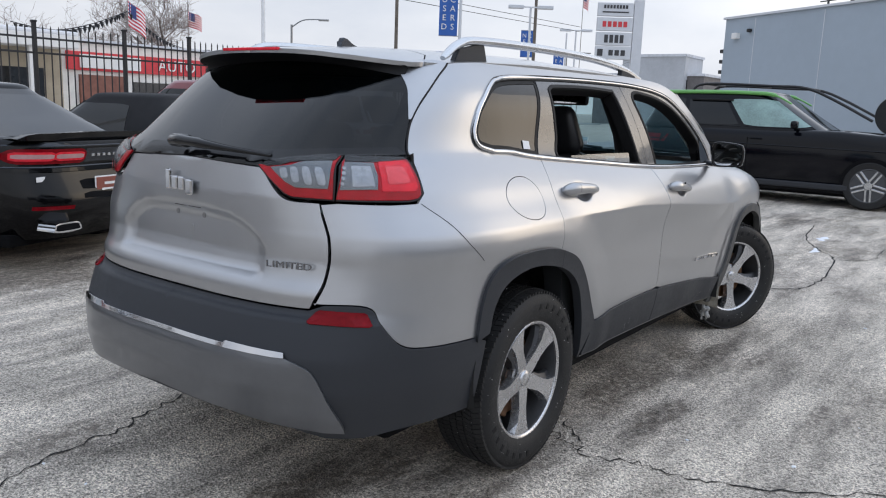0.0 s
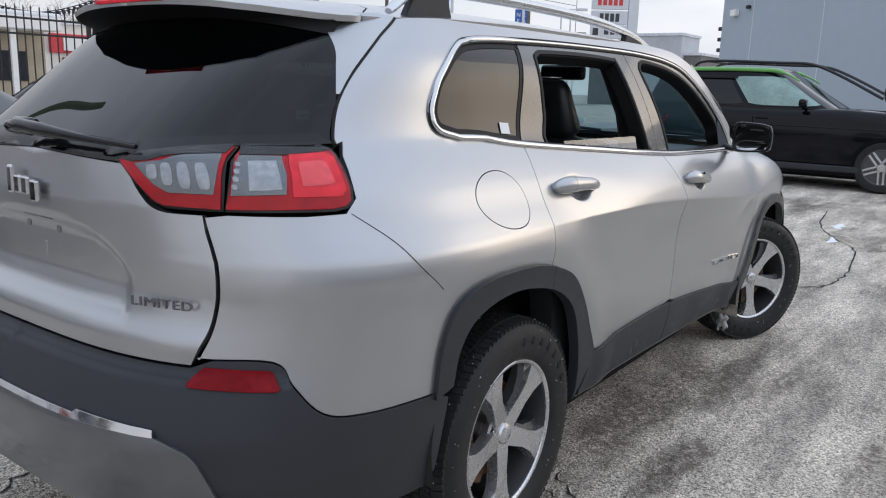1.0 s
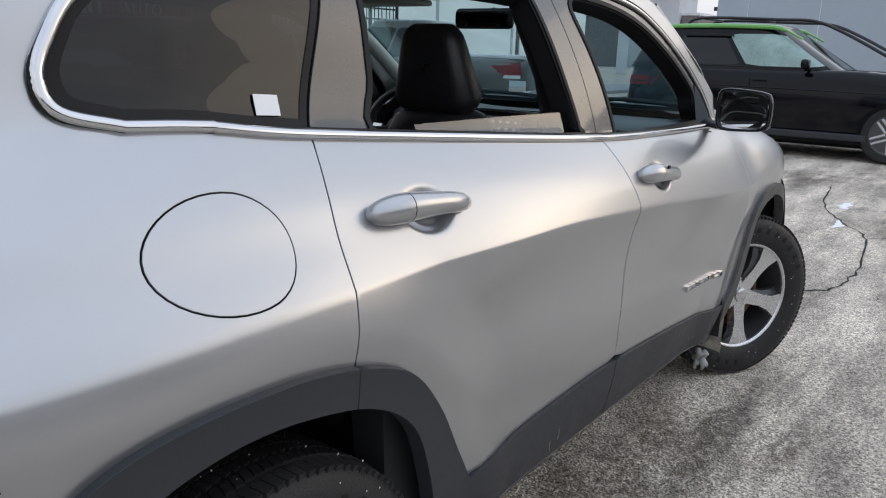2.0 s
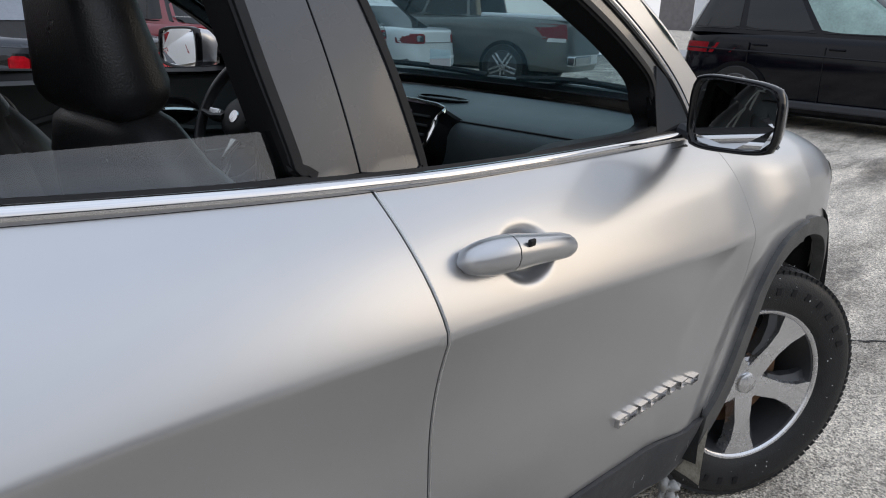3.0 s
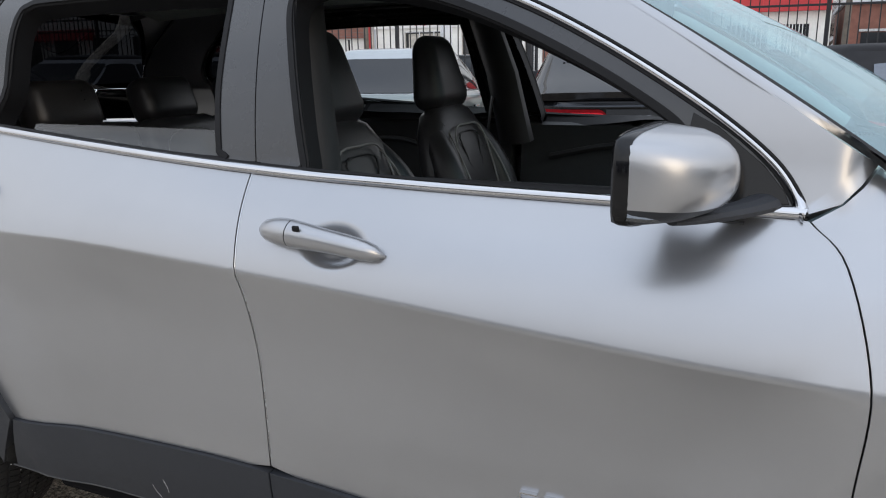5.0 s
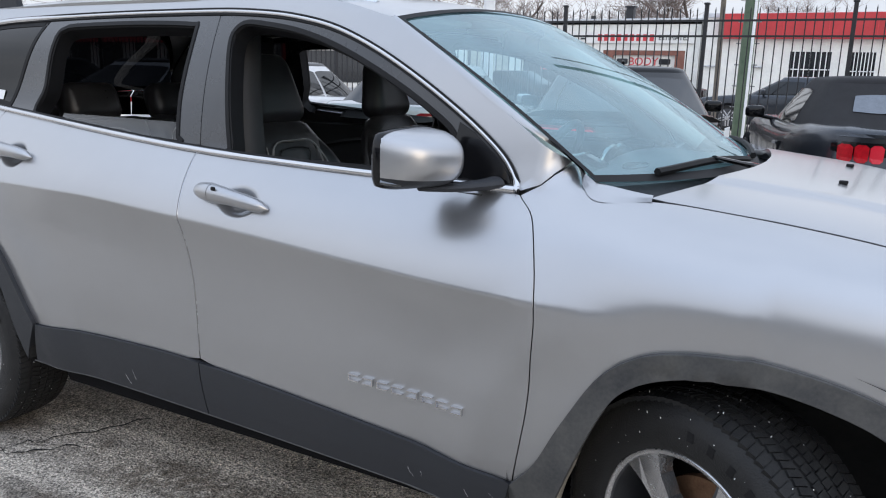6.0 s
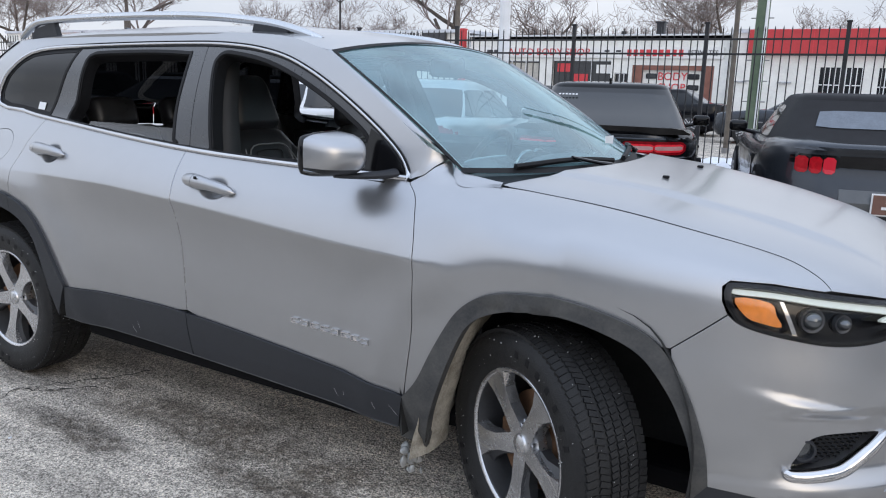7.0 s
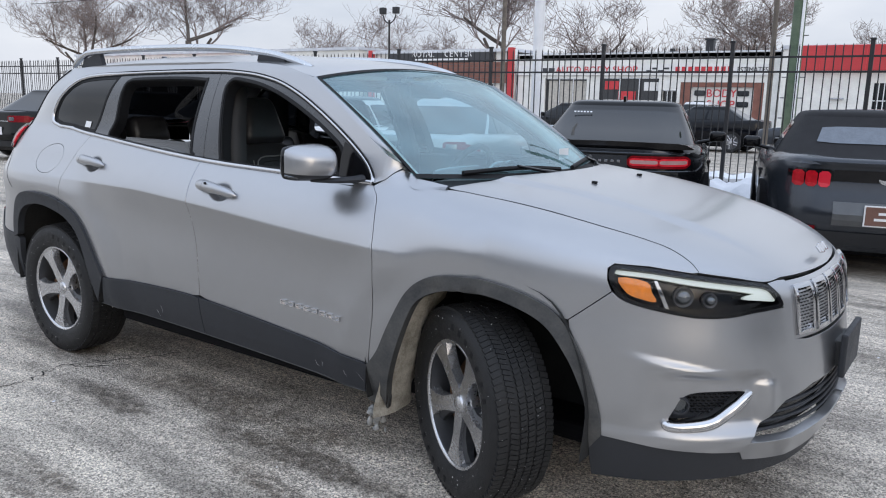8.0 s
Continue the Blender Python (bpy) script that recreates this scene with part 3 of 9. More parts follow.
    if sides == "RL":
        raw(name, MV, MF, material, parent, label, True, MN)
    return ob


def rect(u0, v0, u1, v1, n=6):
    f = np.linspace(0, 1, n, endpoint=False)
    return [(u0 + (u1 - u0) * t, v0) for t in f] + [(u1, v0 + (v1 - v0) * t) for t in f] + [(u1 + (u0 - u1) * t, v1) for t in f] + [(u0, v1 + (v0 - v1) * t) for t in f]


def shrink(loop, d):
    """An outline moved inward by about d."""
    p = np.array(tidy(loop))
    area = 0.5 * np.sum(p[:, 0] * np.roll(p[:, 1], -1) - np.roll(p[:, 0], -1) * p[:, 1])
    t = np.roll(p, -1, 0) - np.roll(p, 1, 0)
    t /= np.maximum(np.linalg.norm(t, axis=1, keepdims=True), 1e-9)
    n = np.stack([-t[:, 1], t[:, 0]], 1) * (1 if area > 0 else -1)
    return [tuple(q) for q in p + n * d]

# ---------- ground ----------
gm = bmesh.new()
bmesh.ops.create_grid(gm, x_segments=40, y_segments=40, size=400)
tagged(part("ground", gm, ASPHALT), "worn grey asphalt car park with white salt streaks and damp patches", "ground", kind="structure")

# ---------- the silver suv: its skin as smooth functions ----------

XA, XR = 2.75, 0.0          # where the front and rear corners begin
RZ = (.15,.2,.4,.5,.6,.68,.75,.9,1.0,1.1,1.2,1.3,1.4,1.5,1.6)
RA = (.88,.93,1.0,1.03,1.03,1.0,.97,.935,.93,.93,.915,.79,.665,.54,.42)
FZ = (.15,.2,.3,.4,.5,.6,.7,.8,.9,1.2)
FA = (.90,.94,.98,1.02,1.025,1.015,1.0,.985,.97,.95)
def smooth(t):
    t=np.clip(t,0,1); return t*t*(3-2*t)
def soft_line(x, xs, ys, w=.10):
    """A line through points with its corners rounded over a length w."""
    return sum(np.interp(x + d * w, xs, ys) for d in (-1, -.6, -.2, .2, .6, 1)) / 6
def crease(x): return soft_line(x,(-.6,.6,.83,1.22,1.5,1.82,2.1,2.3,2.7),(.98,.985,.985,.962,.942,.915,.895,.888,.87))
def belt(x): return np.interp(x,(-.2,.17,1.2,2.23,2.5),(1.256,1.226,1.150,1.121,1.116))
ZW=(.15,.22,.30,.40,.47,.55,.65,.80,1.0)
YW=(.78,.815,.845,.872,.884,.891,.895,.897,.899)
GZ=(0,.1,.2,.3,.36,.40,.44)
def hood_h(x): return soft_line(x,(2.2,2.5,2.87,3.2,3.45,3.6,3.72),(1.165,1.15,1.115,1.06,1.01,.97,.92))
def half(x,z):
    w=.0035+.0055*smooth((x-2.2)/.12)
    return (half0(x,z-w)+half0(x,z-w/2)+half0(x,z)+half0(x,z+w/2)+half0(x,z+w))/5
def half0(x,z):
    """half width of the body at x, z away from the rounded ends"""
    zc,zb=crease(x),belt(x)
    low=np.interp(z,ZW,YW)+.037*np.clip((z-zc+.22)/.22,0,1)**2.2*smooth((2.75-x)/.6)*smooth((x-.2)/.5)+.012*smooth((.7-x)/.5)*np.clip((z-zc+.2)/.2,0,1)**1.8
    t=np.clip((z-zc)/(zb-zc),0,1.0)
    top=.899+.037*smooth((2.75-x)/.6)*smooth((x-.2)/.5)+.012*smooth((.7-x)/.5)
    up=top-.055*t-(top-.861)*t**2.0
    t2=np.clip((z-zb)/(1.545-zb),0,1.15)
    glass=.806-.11*t2-.075*t2**2
    glass=glass+.075*smooth((x-.9)/.8)*np.clip(t2,0,1)
    y=np.where(z<zc,low,np.where(z<zb,up,glass))
    # front: fender rolls over into the hood
    z0=.80; H=hood_h(x)
    g=np.clip(1-(np.clip((z-z0)/(H-z0),0,1))**4.2,0,1)**(1/4.2)
    yf=np.where(z<z0,np.minimum(low,.902),.902*g)
    w=smooth((x-2.25)/.35)
    y=y*(1-w)+yf*w
    y=y-.022*smooth((x-1.2)/1.2)*smooth((z-1.0)/.2)*(1-w)
    y=y-.04*smooth((1.2-x)/1.0)*smooth((z-.9)/.25)*(1-smooth((z-1.25)/.25))-.025*smooth((.9-x)/.8)*smooth((z-1.1)/.15)*(1-smooth((z-1.25)/.25))
    for cx in (0.0,2.71):
        r=np.hypot(x-cx,z-.355)
        y=y+(.022*smooth((.74-r)/.20)-.009*smooth((.60-r)/.12))*smooth((1.12-z)/.1)
    return y
def shell(u,z):
    """point of the right-hand body skin; u: -1..0 rear corner, 0..XA along the side, XA..XA+1 front corner"""
    u,z=np.broadcast_arrays(np.asarray(u,float),np.asarray(z,float))
    x=np.clip(u,XR,XA); 
    b=half(x,z)
    n=np.where(u<0,3.3,2.5)
    v=np.where(u<0,-u,np.where(u>XA,u-XA,0)); sg=np.where(v>1,-1.0,1.0); v=np.where(v>1,2-v,v); q=n/2
    th=v**q/(v**q+(1-v)**q)*np.pi/2
    c=np.clip(np.cos(th),0,1)**(2/n); s=np.clip(np.sin(th),0,1)**(2/n)
    ar=np.interp(z,RZ,RA); 
    af=np.interp(z,FZ,FA)
    z0=.80
    xx=x.copy()
    for _ in range(4):
        H=hood_h(np.where(u>XA,np.maximum(xx,XA),x))
        g=np.where(u>XA,np.clip(1-(np.clip((z-z0)/(H-z0),0,1))**4.2,0,1)**(1/4.2),1)
        xx=np.where(u>XA,XA+af*s*g,x)
    wz=smooth((z-.66)/.14); bb=np.where(u>XA,b*(1-wz)+.902*g*wz,b)
    X=np.where(u<0,-ar*s,xx); Y=-bb*c*sg
    return np.stack([X,Y,z],-1)
def hood_top(x,y):
    z0=.80; y=abs(y); H=hood_h(x)
    rho=np.where(x>XA,((y/.902)**2.5+(np.clip(x-XA,0,9)/.97)**2.5)**(1/2.5),y/.902)
    return z0+(H-z0)*np.clip(1-np.clip(rho,0,1)**4.2,0,1)**(1/4.2)


def ux(x, z):
    """The skin's u for a place x on the side at height z."""
    if 0 <= x <= XA:
        return x
    us = np.linspace(-1, 0, 400) if x < 0 else np.linspace(XA, XA + 1, 400)
    xs = shell(us, np.full(400, z))[:, 0]
    return float(np.interp(x, xs, us))


def on_skin(u, z, d=0.0):
    """A place on the right-hand skin, d metres outside it, and the outward direction."""
    e = 1e-3
    p = shell(np.array(u), np.array(z))
    n = np.cross(shell(u + e, z) - shell(u - e, z), shell(u, z + e) - shell(u, z - e))
    n = n / np.linalg.norm(n)
    return Vector(p + n * d), Vector(n)


def lerp_line(a, b, n=10):
    return [tuple(np.array(a) + (np.array(b) - np.array(a)) * i / n) for i in range(n + 1)]


suv = thing("suv", "silver family suv with lowered side windows and salt-stained lower trim", "car")

# outlines on the skin, in u and z
BELT = spline([(2.216, 1.108), (1.9, 1.113), (1.55, 1.121), (1.2, 1.134), (0.7, 1.168), (0.2, 1.205), (0.0, 1.229), (-0.10, 1.236)], 8)
UPPER = spline([(-0.10, 1.236), (-0.165, 1.258), (-0.19, 1.30), (-0.19, 1.35), (-0.165, 1.415), (-0.08, 1.487), (0.06, 1.522), (0.34, 1.537), (0.75, 1.547),
                (1.125, 1.548), (1.348, 1.538), (1.495, 1.522), (1.627, 1.495), (1.752, 1.449), (1.871, 1.391), (1.983, 1.327), (2.09, 1.257), (2.168, 1.193), (2.207, 1.140), (2.216, 1.110)], 6)
DLO = tidy(BELT + UPPER)
GAP_R = spline([(0.205, 1.205), (0.170, 1.10), (0.150, 1.0), (0.141, 0.92), (0.137, 0.865)], 6)
GAP_M = spline([(1.202, 1.134), (1.214, 1.07), (1.231, 0.97), (1.240, 0.86), (1.250, 0.70), (1.250, 0.53)], 6)
GAP_F = spline([(2.222, 1.106), (2.276, 1.05), (2.316, 0.9), (2.312, 0.75), (2.302, 0.62), (2.270, 0.428)], 6)
CLAD_T = spline([(0.487, 0.505), (0.9, 0.522), (1.25, 0.520), (1.8, 0.478), (2.270, 0.428)], 8)
CLAD_B = spline([(0.425, 0.352), (0.95, 0.348), (1.5, 0.333), (2.235, 0.303)], 8)
ARCH_R = spline([(ux(-0.41, 0.61), 0.61), (ux(-0.385, 0.75), 0.75), (ux(-0.325, 0.845), 0.845), (ux(-0.20, 0.888), 0.888), (0.0, 0.889), (0.137, 0.866), (0.27, 0.815),
                 (0.36, 0.72), (0.43, 0.60), (0.487, 0.505)], 5)
ARCH_RI = spline([(ux(-0.375, 0.40), 0.40), (ux(-0.355, 0.60), 0.60), (ux(-0.325, 0.72), 0.72), (ux(-0.26, 0.79), 0.79), (ux(-0.14, 0.825), 0.825), (0.0, 0.824), (0.17, 0.784),
                  (0.286, 0.705), (0.345, 0.575), (0.385, 0.42), (0.395, 0.355)], 5)
ARCH_F = spline([(2.270, 0.428), (2.33, 0.50), (2.394, 0.623), (2.477, 0.755), (2.578, 0.822), (2.721, 0.845), (2.816, 0.838), (2.896, 0.811), (2.95, 0.768), (2.982, 0.705),
                 (3.009, 0.609), (3.031, 0.481), (3.039, 0.388)], 5)
ARCH_FI = spline([(2.335, 0.27), (2.379, 0.416), (2.475, 0.655), (2.541, 0.742), (2.651, 0.786), (2.778, 0.794), (2.864, 0.771), (2.926, 0.729), (2.966, 0.654),
                  (2.992, 0.568), (3.009, 0.474), (3.02, 0.33)], 5)
G = 0.0022


def moved(line, du=0.0, dz=0.0):
    return [(a + du, b + dz) for a, b in line]


def upto(line, u0, u1):
    lo, hi = min(u0, u1), max(u0, u1)
    return [p for p in line if lo < p[0] < hi]


def cut(line, u0, u1):
    """The stretch of a line between two values of u, with its exact ends."""
    q = sorted(line)
    us, zs = [a for a, b in q], [b for a, b in q]
    return [(u0, float(np.interp(u0, us, zs)))] + [p for p in q if u0 + 0.004 < p[0] < u1 - 0.004] + [(u1, float(np.interp(u1, us, zs)))]


# --- doors: metal below the belt, with a scooped pocket behind the handle ---
HANDLES = {"rear": (0.37, 1.076, -0.035), "front": (1.415, 1.026, -0.085)}


def pocket(cx, cz):
    def f(u, z):
        r = np.hypot((u - cx - 0.022) / 0.068, (z - cz + 0.001) / np.where(z > cz - 0.001, 0.038, 0.042))
        return -0.013 * smooth((1.08 - r) / 0.60)
    return f


def pocket_rows(cx, cz):
    """Rings of points round a handle pocket, so that its rim is crisp."""
    out = []
    for k, r in enumerate((0.25, 0.45, 0.60, 0.72, 0.84, 0.96, 1.08, 1.22)):
        n = int(60 + 50 * r) if r > 0.3 else 20
        out += [(cx + 0.022 + 0.068 * r * math.cos(a), cz - 0.001 + (0.038 if math.sin(a) > 0 else 0.042) * r * math.sin(a)) for a in np.linspace(0, 2 * math.pi, n, endpoint=False) + 0.5 * k]
    return out


CREASE = [(u, float(crease(u)) + d) for u in np.arange(0.16, 2.3, 0.014) for d in (-0.011, -0.004, 0.004, 0.011)]
# rear door
rear_low = [p for p in ARCH_R if p[0] >= 0.137]
loop = (moved(upto(BELT, 1.199, 0.208)[::-1], 0, 0.003) + moved(GAP_M, -G) + upto(CLAD_T, 0.49, 1.246)[::-1] + rear_low[::-1] + moved(GAP_R[::-1], G))
panel("rear_door", loop, PAINT, suv, shell, lift=pocket(*HANDLES["rear"][:2]), sides="RL", step=0.022, depth=0.03, along=CREASE + pocket_rows(*HANDLES["rear"][:2]))
loop = moved(upto(BELT, 2.212, 1.204)[::-1], 0, 0.003) + moved(GAP_F, -G) + upto(CLAD_T, 1.253, 2.265)[::-1] + moved(GAP_M[::-1], G)
panel("front_door", loop, PAINT, suv, shell, lift=pocket(*HANDLES["front"][:2]), sides="RL", step=0.022, depth=0.03, along=CREASE + pocket_rows(*HANDLES["front"][:2]))

# lower cladding on doors and sill
for nm, a, b in (("door_cladding", 0.49, 1.2465), ("door_cladding", 1.2525, 2.265)):
    top, bot = cut(CLAD_T, a, b)[::1], cut(CLAD_B, a if a > 1 else a - 0.05, b if b < 2 else b - 0.03)
    panel(nm, moved(top, 0, -0.003) + bot[::-1], CLAD, suv, shell, lift=0.009, sides="RL", step=0.03, label="dark grained plastic door cladding with salt scratches")
# recessed near-black sheet that paints the shade below the cladding
panel("sill_shade", moved(CLAD_B, 0, -0.006) + [(2.30, 0.275), (1.5, 0.30), (0.8, 0.315), (0.40, 0.32)], DARK, suv, shell, lift=-0.055, sides="RL", step=0.04)
for s in (1, -1):
    line = [on_skin(u, z, 0.008)[0] for u, z in CLAD_B]
    part("sill_trim", tube([(p.x, p.y * s, p.z) for p in line], 0.0026, 6), CLAD_DIRTY, suv, "thin grey sill strip")

panel("sill_end", [(2.240, 0.425), (2.272, 0.425), (2.318, 0.43), (2.352, 0.30), (2.330, 0.245), (2.232, 0.26)], CLAD_DIRTY, suv, shell, lift=0.003, sides="RL", step=0.03)
# wheel arch flares
def flare_cut(line, u):
    """Where the upper part of an arch line crosses u."""
    q = sorted(p for p in line if p[1] > 0.66)
    return (u, float(np.interp(u, [k[0] for k in q], [k[1] for k in q])))


flare_front = [flare_cut(ARCH_R, 0.1385)] + [p for p in ARCH_R if p[0] > 0.142] + [p for p in ARCH_RI[::-1] if p[0] > 0.142] + [flare_cut(ARCH_RI, 0.1385)]
flare_back = [p for p in ARCH_R if p[0] < 0.132] + [flare_cut(ARCH_R, 0.1355), flare_cut(ARCH_RI, 0.1355)] + [p for p in ARCH_RI[::-1] if p[0] < 0.132 and p[1] > 0.60]
for lp in (flare_front, flare_back):
    panel("rear_arch_flare", lp, CLAD, suv, shell, lift=0.014, sides="RL", depth=0.035)
panel("arch_backing", [(2.80, 0.856), (2.90, 0.832), (2.962, 0.790), (2.992, 0.745), (3.0, 0.70), (2.965, 0.70), (2.93, 0.755), (2.86, 0.80), (2.80, 0.815)], CLAD, suv, shell, lift=-0.014, sides="RL", step=0.02, depth=0.0)
panel("front_arch_flare", ARCH_F + ARCH_FI[::-1], CLAD_DIRTY, suv, shell, lift=0.014, sides="RL", depth=0.035, label="black wheel arch flare with dried road salt")

# quarter panel with the fuel door, up to the roof
TL_OUT = [(-0.371, 1.245), (-0.365, 1.18), (-0.370, 1.12), (-0.392, 1.088)]
GATE_SIDE = spline([(-0.383, 1.236), (-0.392, 1.26), (-0.408, 1.345), (-0.400, 1.42), (-0.362, 1.495), (-0.300, 1.552)], 6)
GLASS_SIDE = spline([(-0.387, 1.236), (-0.397, 1.26), (-0.414, 1.345), (-0.434, 1.42), (-0.452, 1.475), (-0.470, 1.525)], 6)
BQ = spline([(-0.592, 1.082), (-0.592, 0.93), (-0.592, 0.842), (-0.606, 0.772)], 5)
QB = spline([(-0.606, 0.772), (-0.505, 0.770), (-0.472, 0.715), (-0.424, 0.645), (-0.366, 0.626), (ux(-0.41, 0.622), 0.622)], 5)
FUEL = [(-0.032 + 0.100 * math.cos(a), 1.076 + 0.078 * math.sin(a)) for a in np.linspace(0, 2 * math.pi, 40, endpoint=False)]
roof_line = [(1.80, 1.513), (1.60, 1.562), (1.35, 1.580), (1.0, 1.588), (0.4, 1.585), (0.0, 1.572), (-0.2, 1.562), (-0.300, 1.552)]
loop = (moved(upto(BELT, 0.2, -0.1), 0, -0.004) + moved(upto(UPPER, -0.19, 0.35)[:26], 0, 0))
# outer edge of the quarter: door gap, arch, bumper joint, gate joint, taillight, gate side, roof line, then the window outline
quarter = (moved(GAP_R, -G) + [p for p in ARCH_R[::-1] if p[0] < 0.134] + moved(QB[::-1], 0, 0.004) + moved(BQ[::-1], 0.004)
           + [(-0.555, 1.088), (-0.45, 1.085)] + TL_OUT[::-1] + moved(GATE_SIDE[1:], 0.004) + spline(roof_line[::-1], 5)[1:]
           + [(1.99, 1.397), (2.15, 1.294), (2.312, 1.184), (2.262, 1.132)] + [p for p in UPPER[::-1] if p[0] > -0.19 or p[1] < 1.5][1:] + [p for p in BELT[::-1] if p[0] < 0.2])
panel("quarter_panel", quarter, PAINT, suv, shell, holes=[FUEL], step=0.022, depth=0.02)


def left_shell(u, z):
    return shell(u, z) * np.array((1, -1, 1.0))


panel("quarter_panel", quarter, PAINT, suv, left_shell, step=0.03, depth=0.02, out=-1.0)
panel("fuel_door", shrink(FUEL, 0.0035), PAINT, suv, shell, step=0.02, depth=0.012)

# front fender, up to the hood joint
HOOD_XY = spline([(2.40, 0.742), (2.508, 0.715), (2.7, 0.712), (2.9, 0.712), (3.1, 0.70), (3.25, 0.674), (3.33, 0.662), (3.40, 0.671), (3.437, 0.684)], 6)


def front_u(x, y):
    if x <= XA:
        return x
    k = ((x - XA) / 0.97) / (y / 0.902)
    f = math.atan(k ** (2.5 / 2)) / (math.pi / 2)
    a, b = f ** 0.8, (1 - f) ** 0.8
    return XA + a / (a + b)


HOOD_UZ = [(front_u(x, y), float(hood_top(np.array(x), np.array(y)))) for x, y in HOOD_XY]
HEAD = spline([(3.066, 0.9400), (3.13, 0.936), (3.227, 0.917), (3.30, 0.902), (3.379, 0.883), (3.405, 0.85), (3.415, 0.815), (3.375, 0.807), (3.335, 0.803), (3.29, 0.794), (3.24, 0.791), (3.183, 0.799),
               (3.087, 0.831), (3.060, 0.868), (3.0515, 0.905), (3.0540, 0.929)], 5, closed=True)
arch_part = [p for p in ARCH_F if p[0] <= 2.958]
loop = (moved(GAP_F, G) + arch_part[1:] + [(2.972, 0.757), (3.055, 0.862), (3.0472, 0.895), (3.0480, 0.932), (3.062, 0.9465), (3.13, 0.943), (3.215, 0.926)]
        + moved(HOOD_UZ[::-1], 0, -0.002) + [(2.316, 1.178), (2.266, 1.130)])
panel("front_fender", loop, PAINT, suv, shell, sides="RL", step=0.022, depth=0.02)

# hood
def hood_surf(x, y):
    x, y = np.broadcast_arrays(np.asarray(x, float), np.asarray(y, float))
    z = hood_top(x, y)
    # two long ribs and a raised middle
    z = z + 0.012 * smooth((0.52 - np.abs(y) - 0.10 * (x - 2.6)) / 0.06) * smooth((3.62 - x) / 0.25)
    return np.stack([x, -y, z], -1)


hood_rear = spline([(2.655, 0.0), (2.645, 0.2), (2.61, 0.42), (2.555, 0.60), (2.50, 0.708)], 5)
hf_uz = spline([(3.229, 0.926), (3.30, 0.911), (3.379, 0.893), (3.44, 0.897)], 5)
hood_front = [(float(q[0]), float(-q[1])) for q in (shell(u, z) for u, z in hf_uz)]
y_last, x_grid = hood_front[-1][1], np.linspace(3.45, 3.719, 540)
for t in np.linspace(0.08, 1, 14):
    yy = y_last * (1 - t)
    zz = hood_top(x_grid, np.full(540, yy))
    hood_front.append((float(np.interp(-(0.897 - 0.009 * t), -zz, x_grid)), yy))
panel("hood", hood_rear + [(x, y - 0.002) for x, y in HOOD_XY if x > 2.52] + hood_front, PAINT, suv, hood_surf, sides="B", step=0.03, out=-1.0, label="silver hood with two ribs")
for s in (1, -1):
    part("washer_nozzle", box(2.868, 0.232 * s, 1.129, 0.022, 0.014, 0.010, 0.003), RUBBER, suv)

# --- rear bumper, tailgate ---
flare_r = [(p[0] - 0.0, p[1]) for p in ARCH_RI if p[1] <= 0.62 and p[0] < 0]
loop = ([(-1.0, 0.752)] + lerp_line((-0.95, 0.752), (-0.612, 0.752), 8) + moved(QB, 0, -0.002)[1:] + flare_r[::-1][:] + [(ux(-0.40, 0.36), 0.36), (-0.404, 0.35), (-0.49, 0.345), (-0.56, 0.35), (-0.62, 0.38), (-0.75, 0.40), (-1.0, 0.40)])


def bumper_step(u, z):
    return 0.022 * smooth((0.735 - z) / 0.02) * smooth((-0.40 - u) / 0.12) + 0.004


REFL = [(-0.606, 0.722), (-0.596, 0.752), (-0.590, 0.757), (-0.508, 0.753), (-0.502, 0.748), (-0.489, 0.716), (-0.494, 0.711), (-0.600, 0.715)]
panel("rear_bumper", loop, CLAD, suv, shell, lift=bumper_step, sides="B", step=0.022, depth=0.03, label="black grained plastic rear bumper")
panel("bumper_reflector", REFL, REDLENS, suv, shell, lift=lambda u, z: bumper_step(u, z) + 0.004, sides="RL", step=0.02, depth=0.01, label="dark red bumper reflector")
silver = [(-1.0, 0.607)] + lerp_line((-0.97, 0.605), (-0.627, 0.605), 10) + spline([(-0.60, 0.598), (-0.578, 0.575), (-0.556, 0.511), (-0.53, 0.42), (-0.523, 0.385)], 4) + [(-0.56, 0.388), (-0.62, 0.40), (-0.75, 0.42), (-1.0, 0.43)]


def skid(u, z):
    return bumper_step(u, z) + 0.008 + 0.012 * smooth((0.52 - z) / 0.10)


panel("bumper_insert", silver, mat("grey_bumper_paint", (0.13, 0.134, 0.142), 0.36, 0.6, var=0.06, scale=4, coat=0.6), suv, shell, lift=skid, sides="B", step=0.025, depth=0.02, label="grey painted lower bumper insert")
strip = [(-1.0, 0.622)] + lerp_line((-0.97, 0.622), (-0.76, 0.620), 6) + [(-0.755, 0.628), (-0.63, 0.622), (-0.627, 0.607)] + lerp_line((-0.65, 0.606), (-1.0, 0.609), 8)
panel("bumper_strip", strip, CHROME, suv, shell, lift=lambda u, z: bumper_step(u, z) + 0.013, sides="B", step=0.02, depth=0.012, label="bright chrome bumper strip")

TL_IN = spline([(-0.592, 1.086), (-0.66, 1.09), (-0.69, 1.125), (-0.713, 1.185)], 4)


def gate_shape(u, z):
    y = np.abs(shell(np.clip(u, -1, 0), z)[..., 1])
    rec = smooth((0.415 - y) / 0.06) * smooth((z - 0.822) / 0.045) * smooth((1.045 - 0.10 * (y / 0.4) ** 4 - z) / 0.04)
    ledge = 0.012 * np.exp(-((z - 0.80) / 0.035) ** 2)
    return -0.026 * rec + ledge


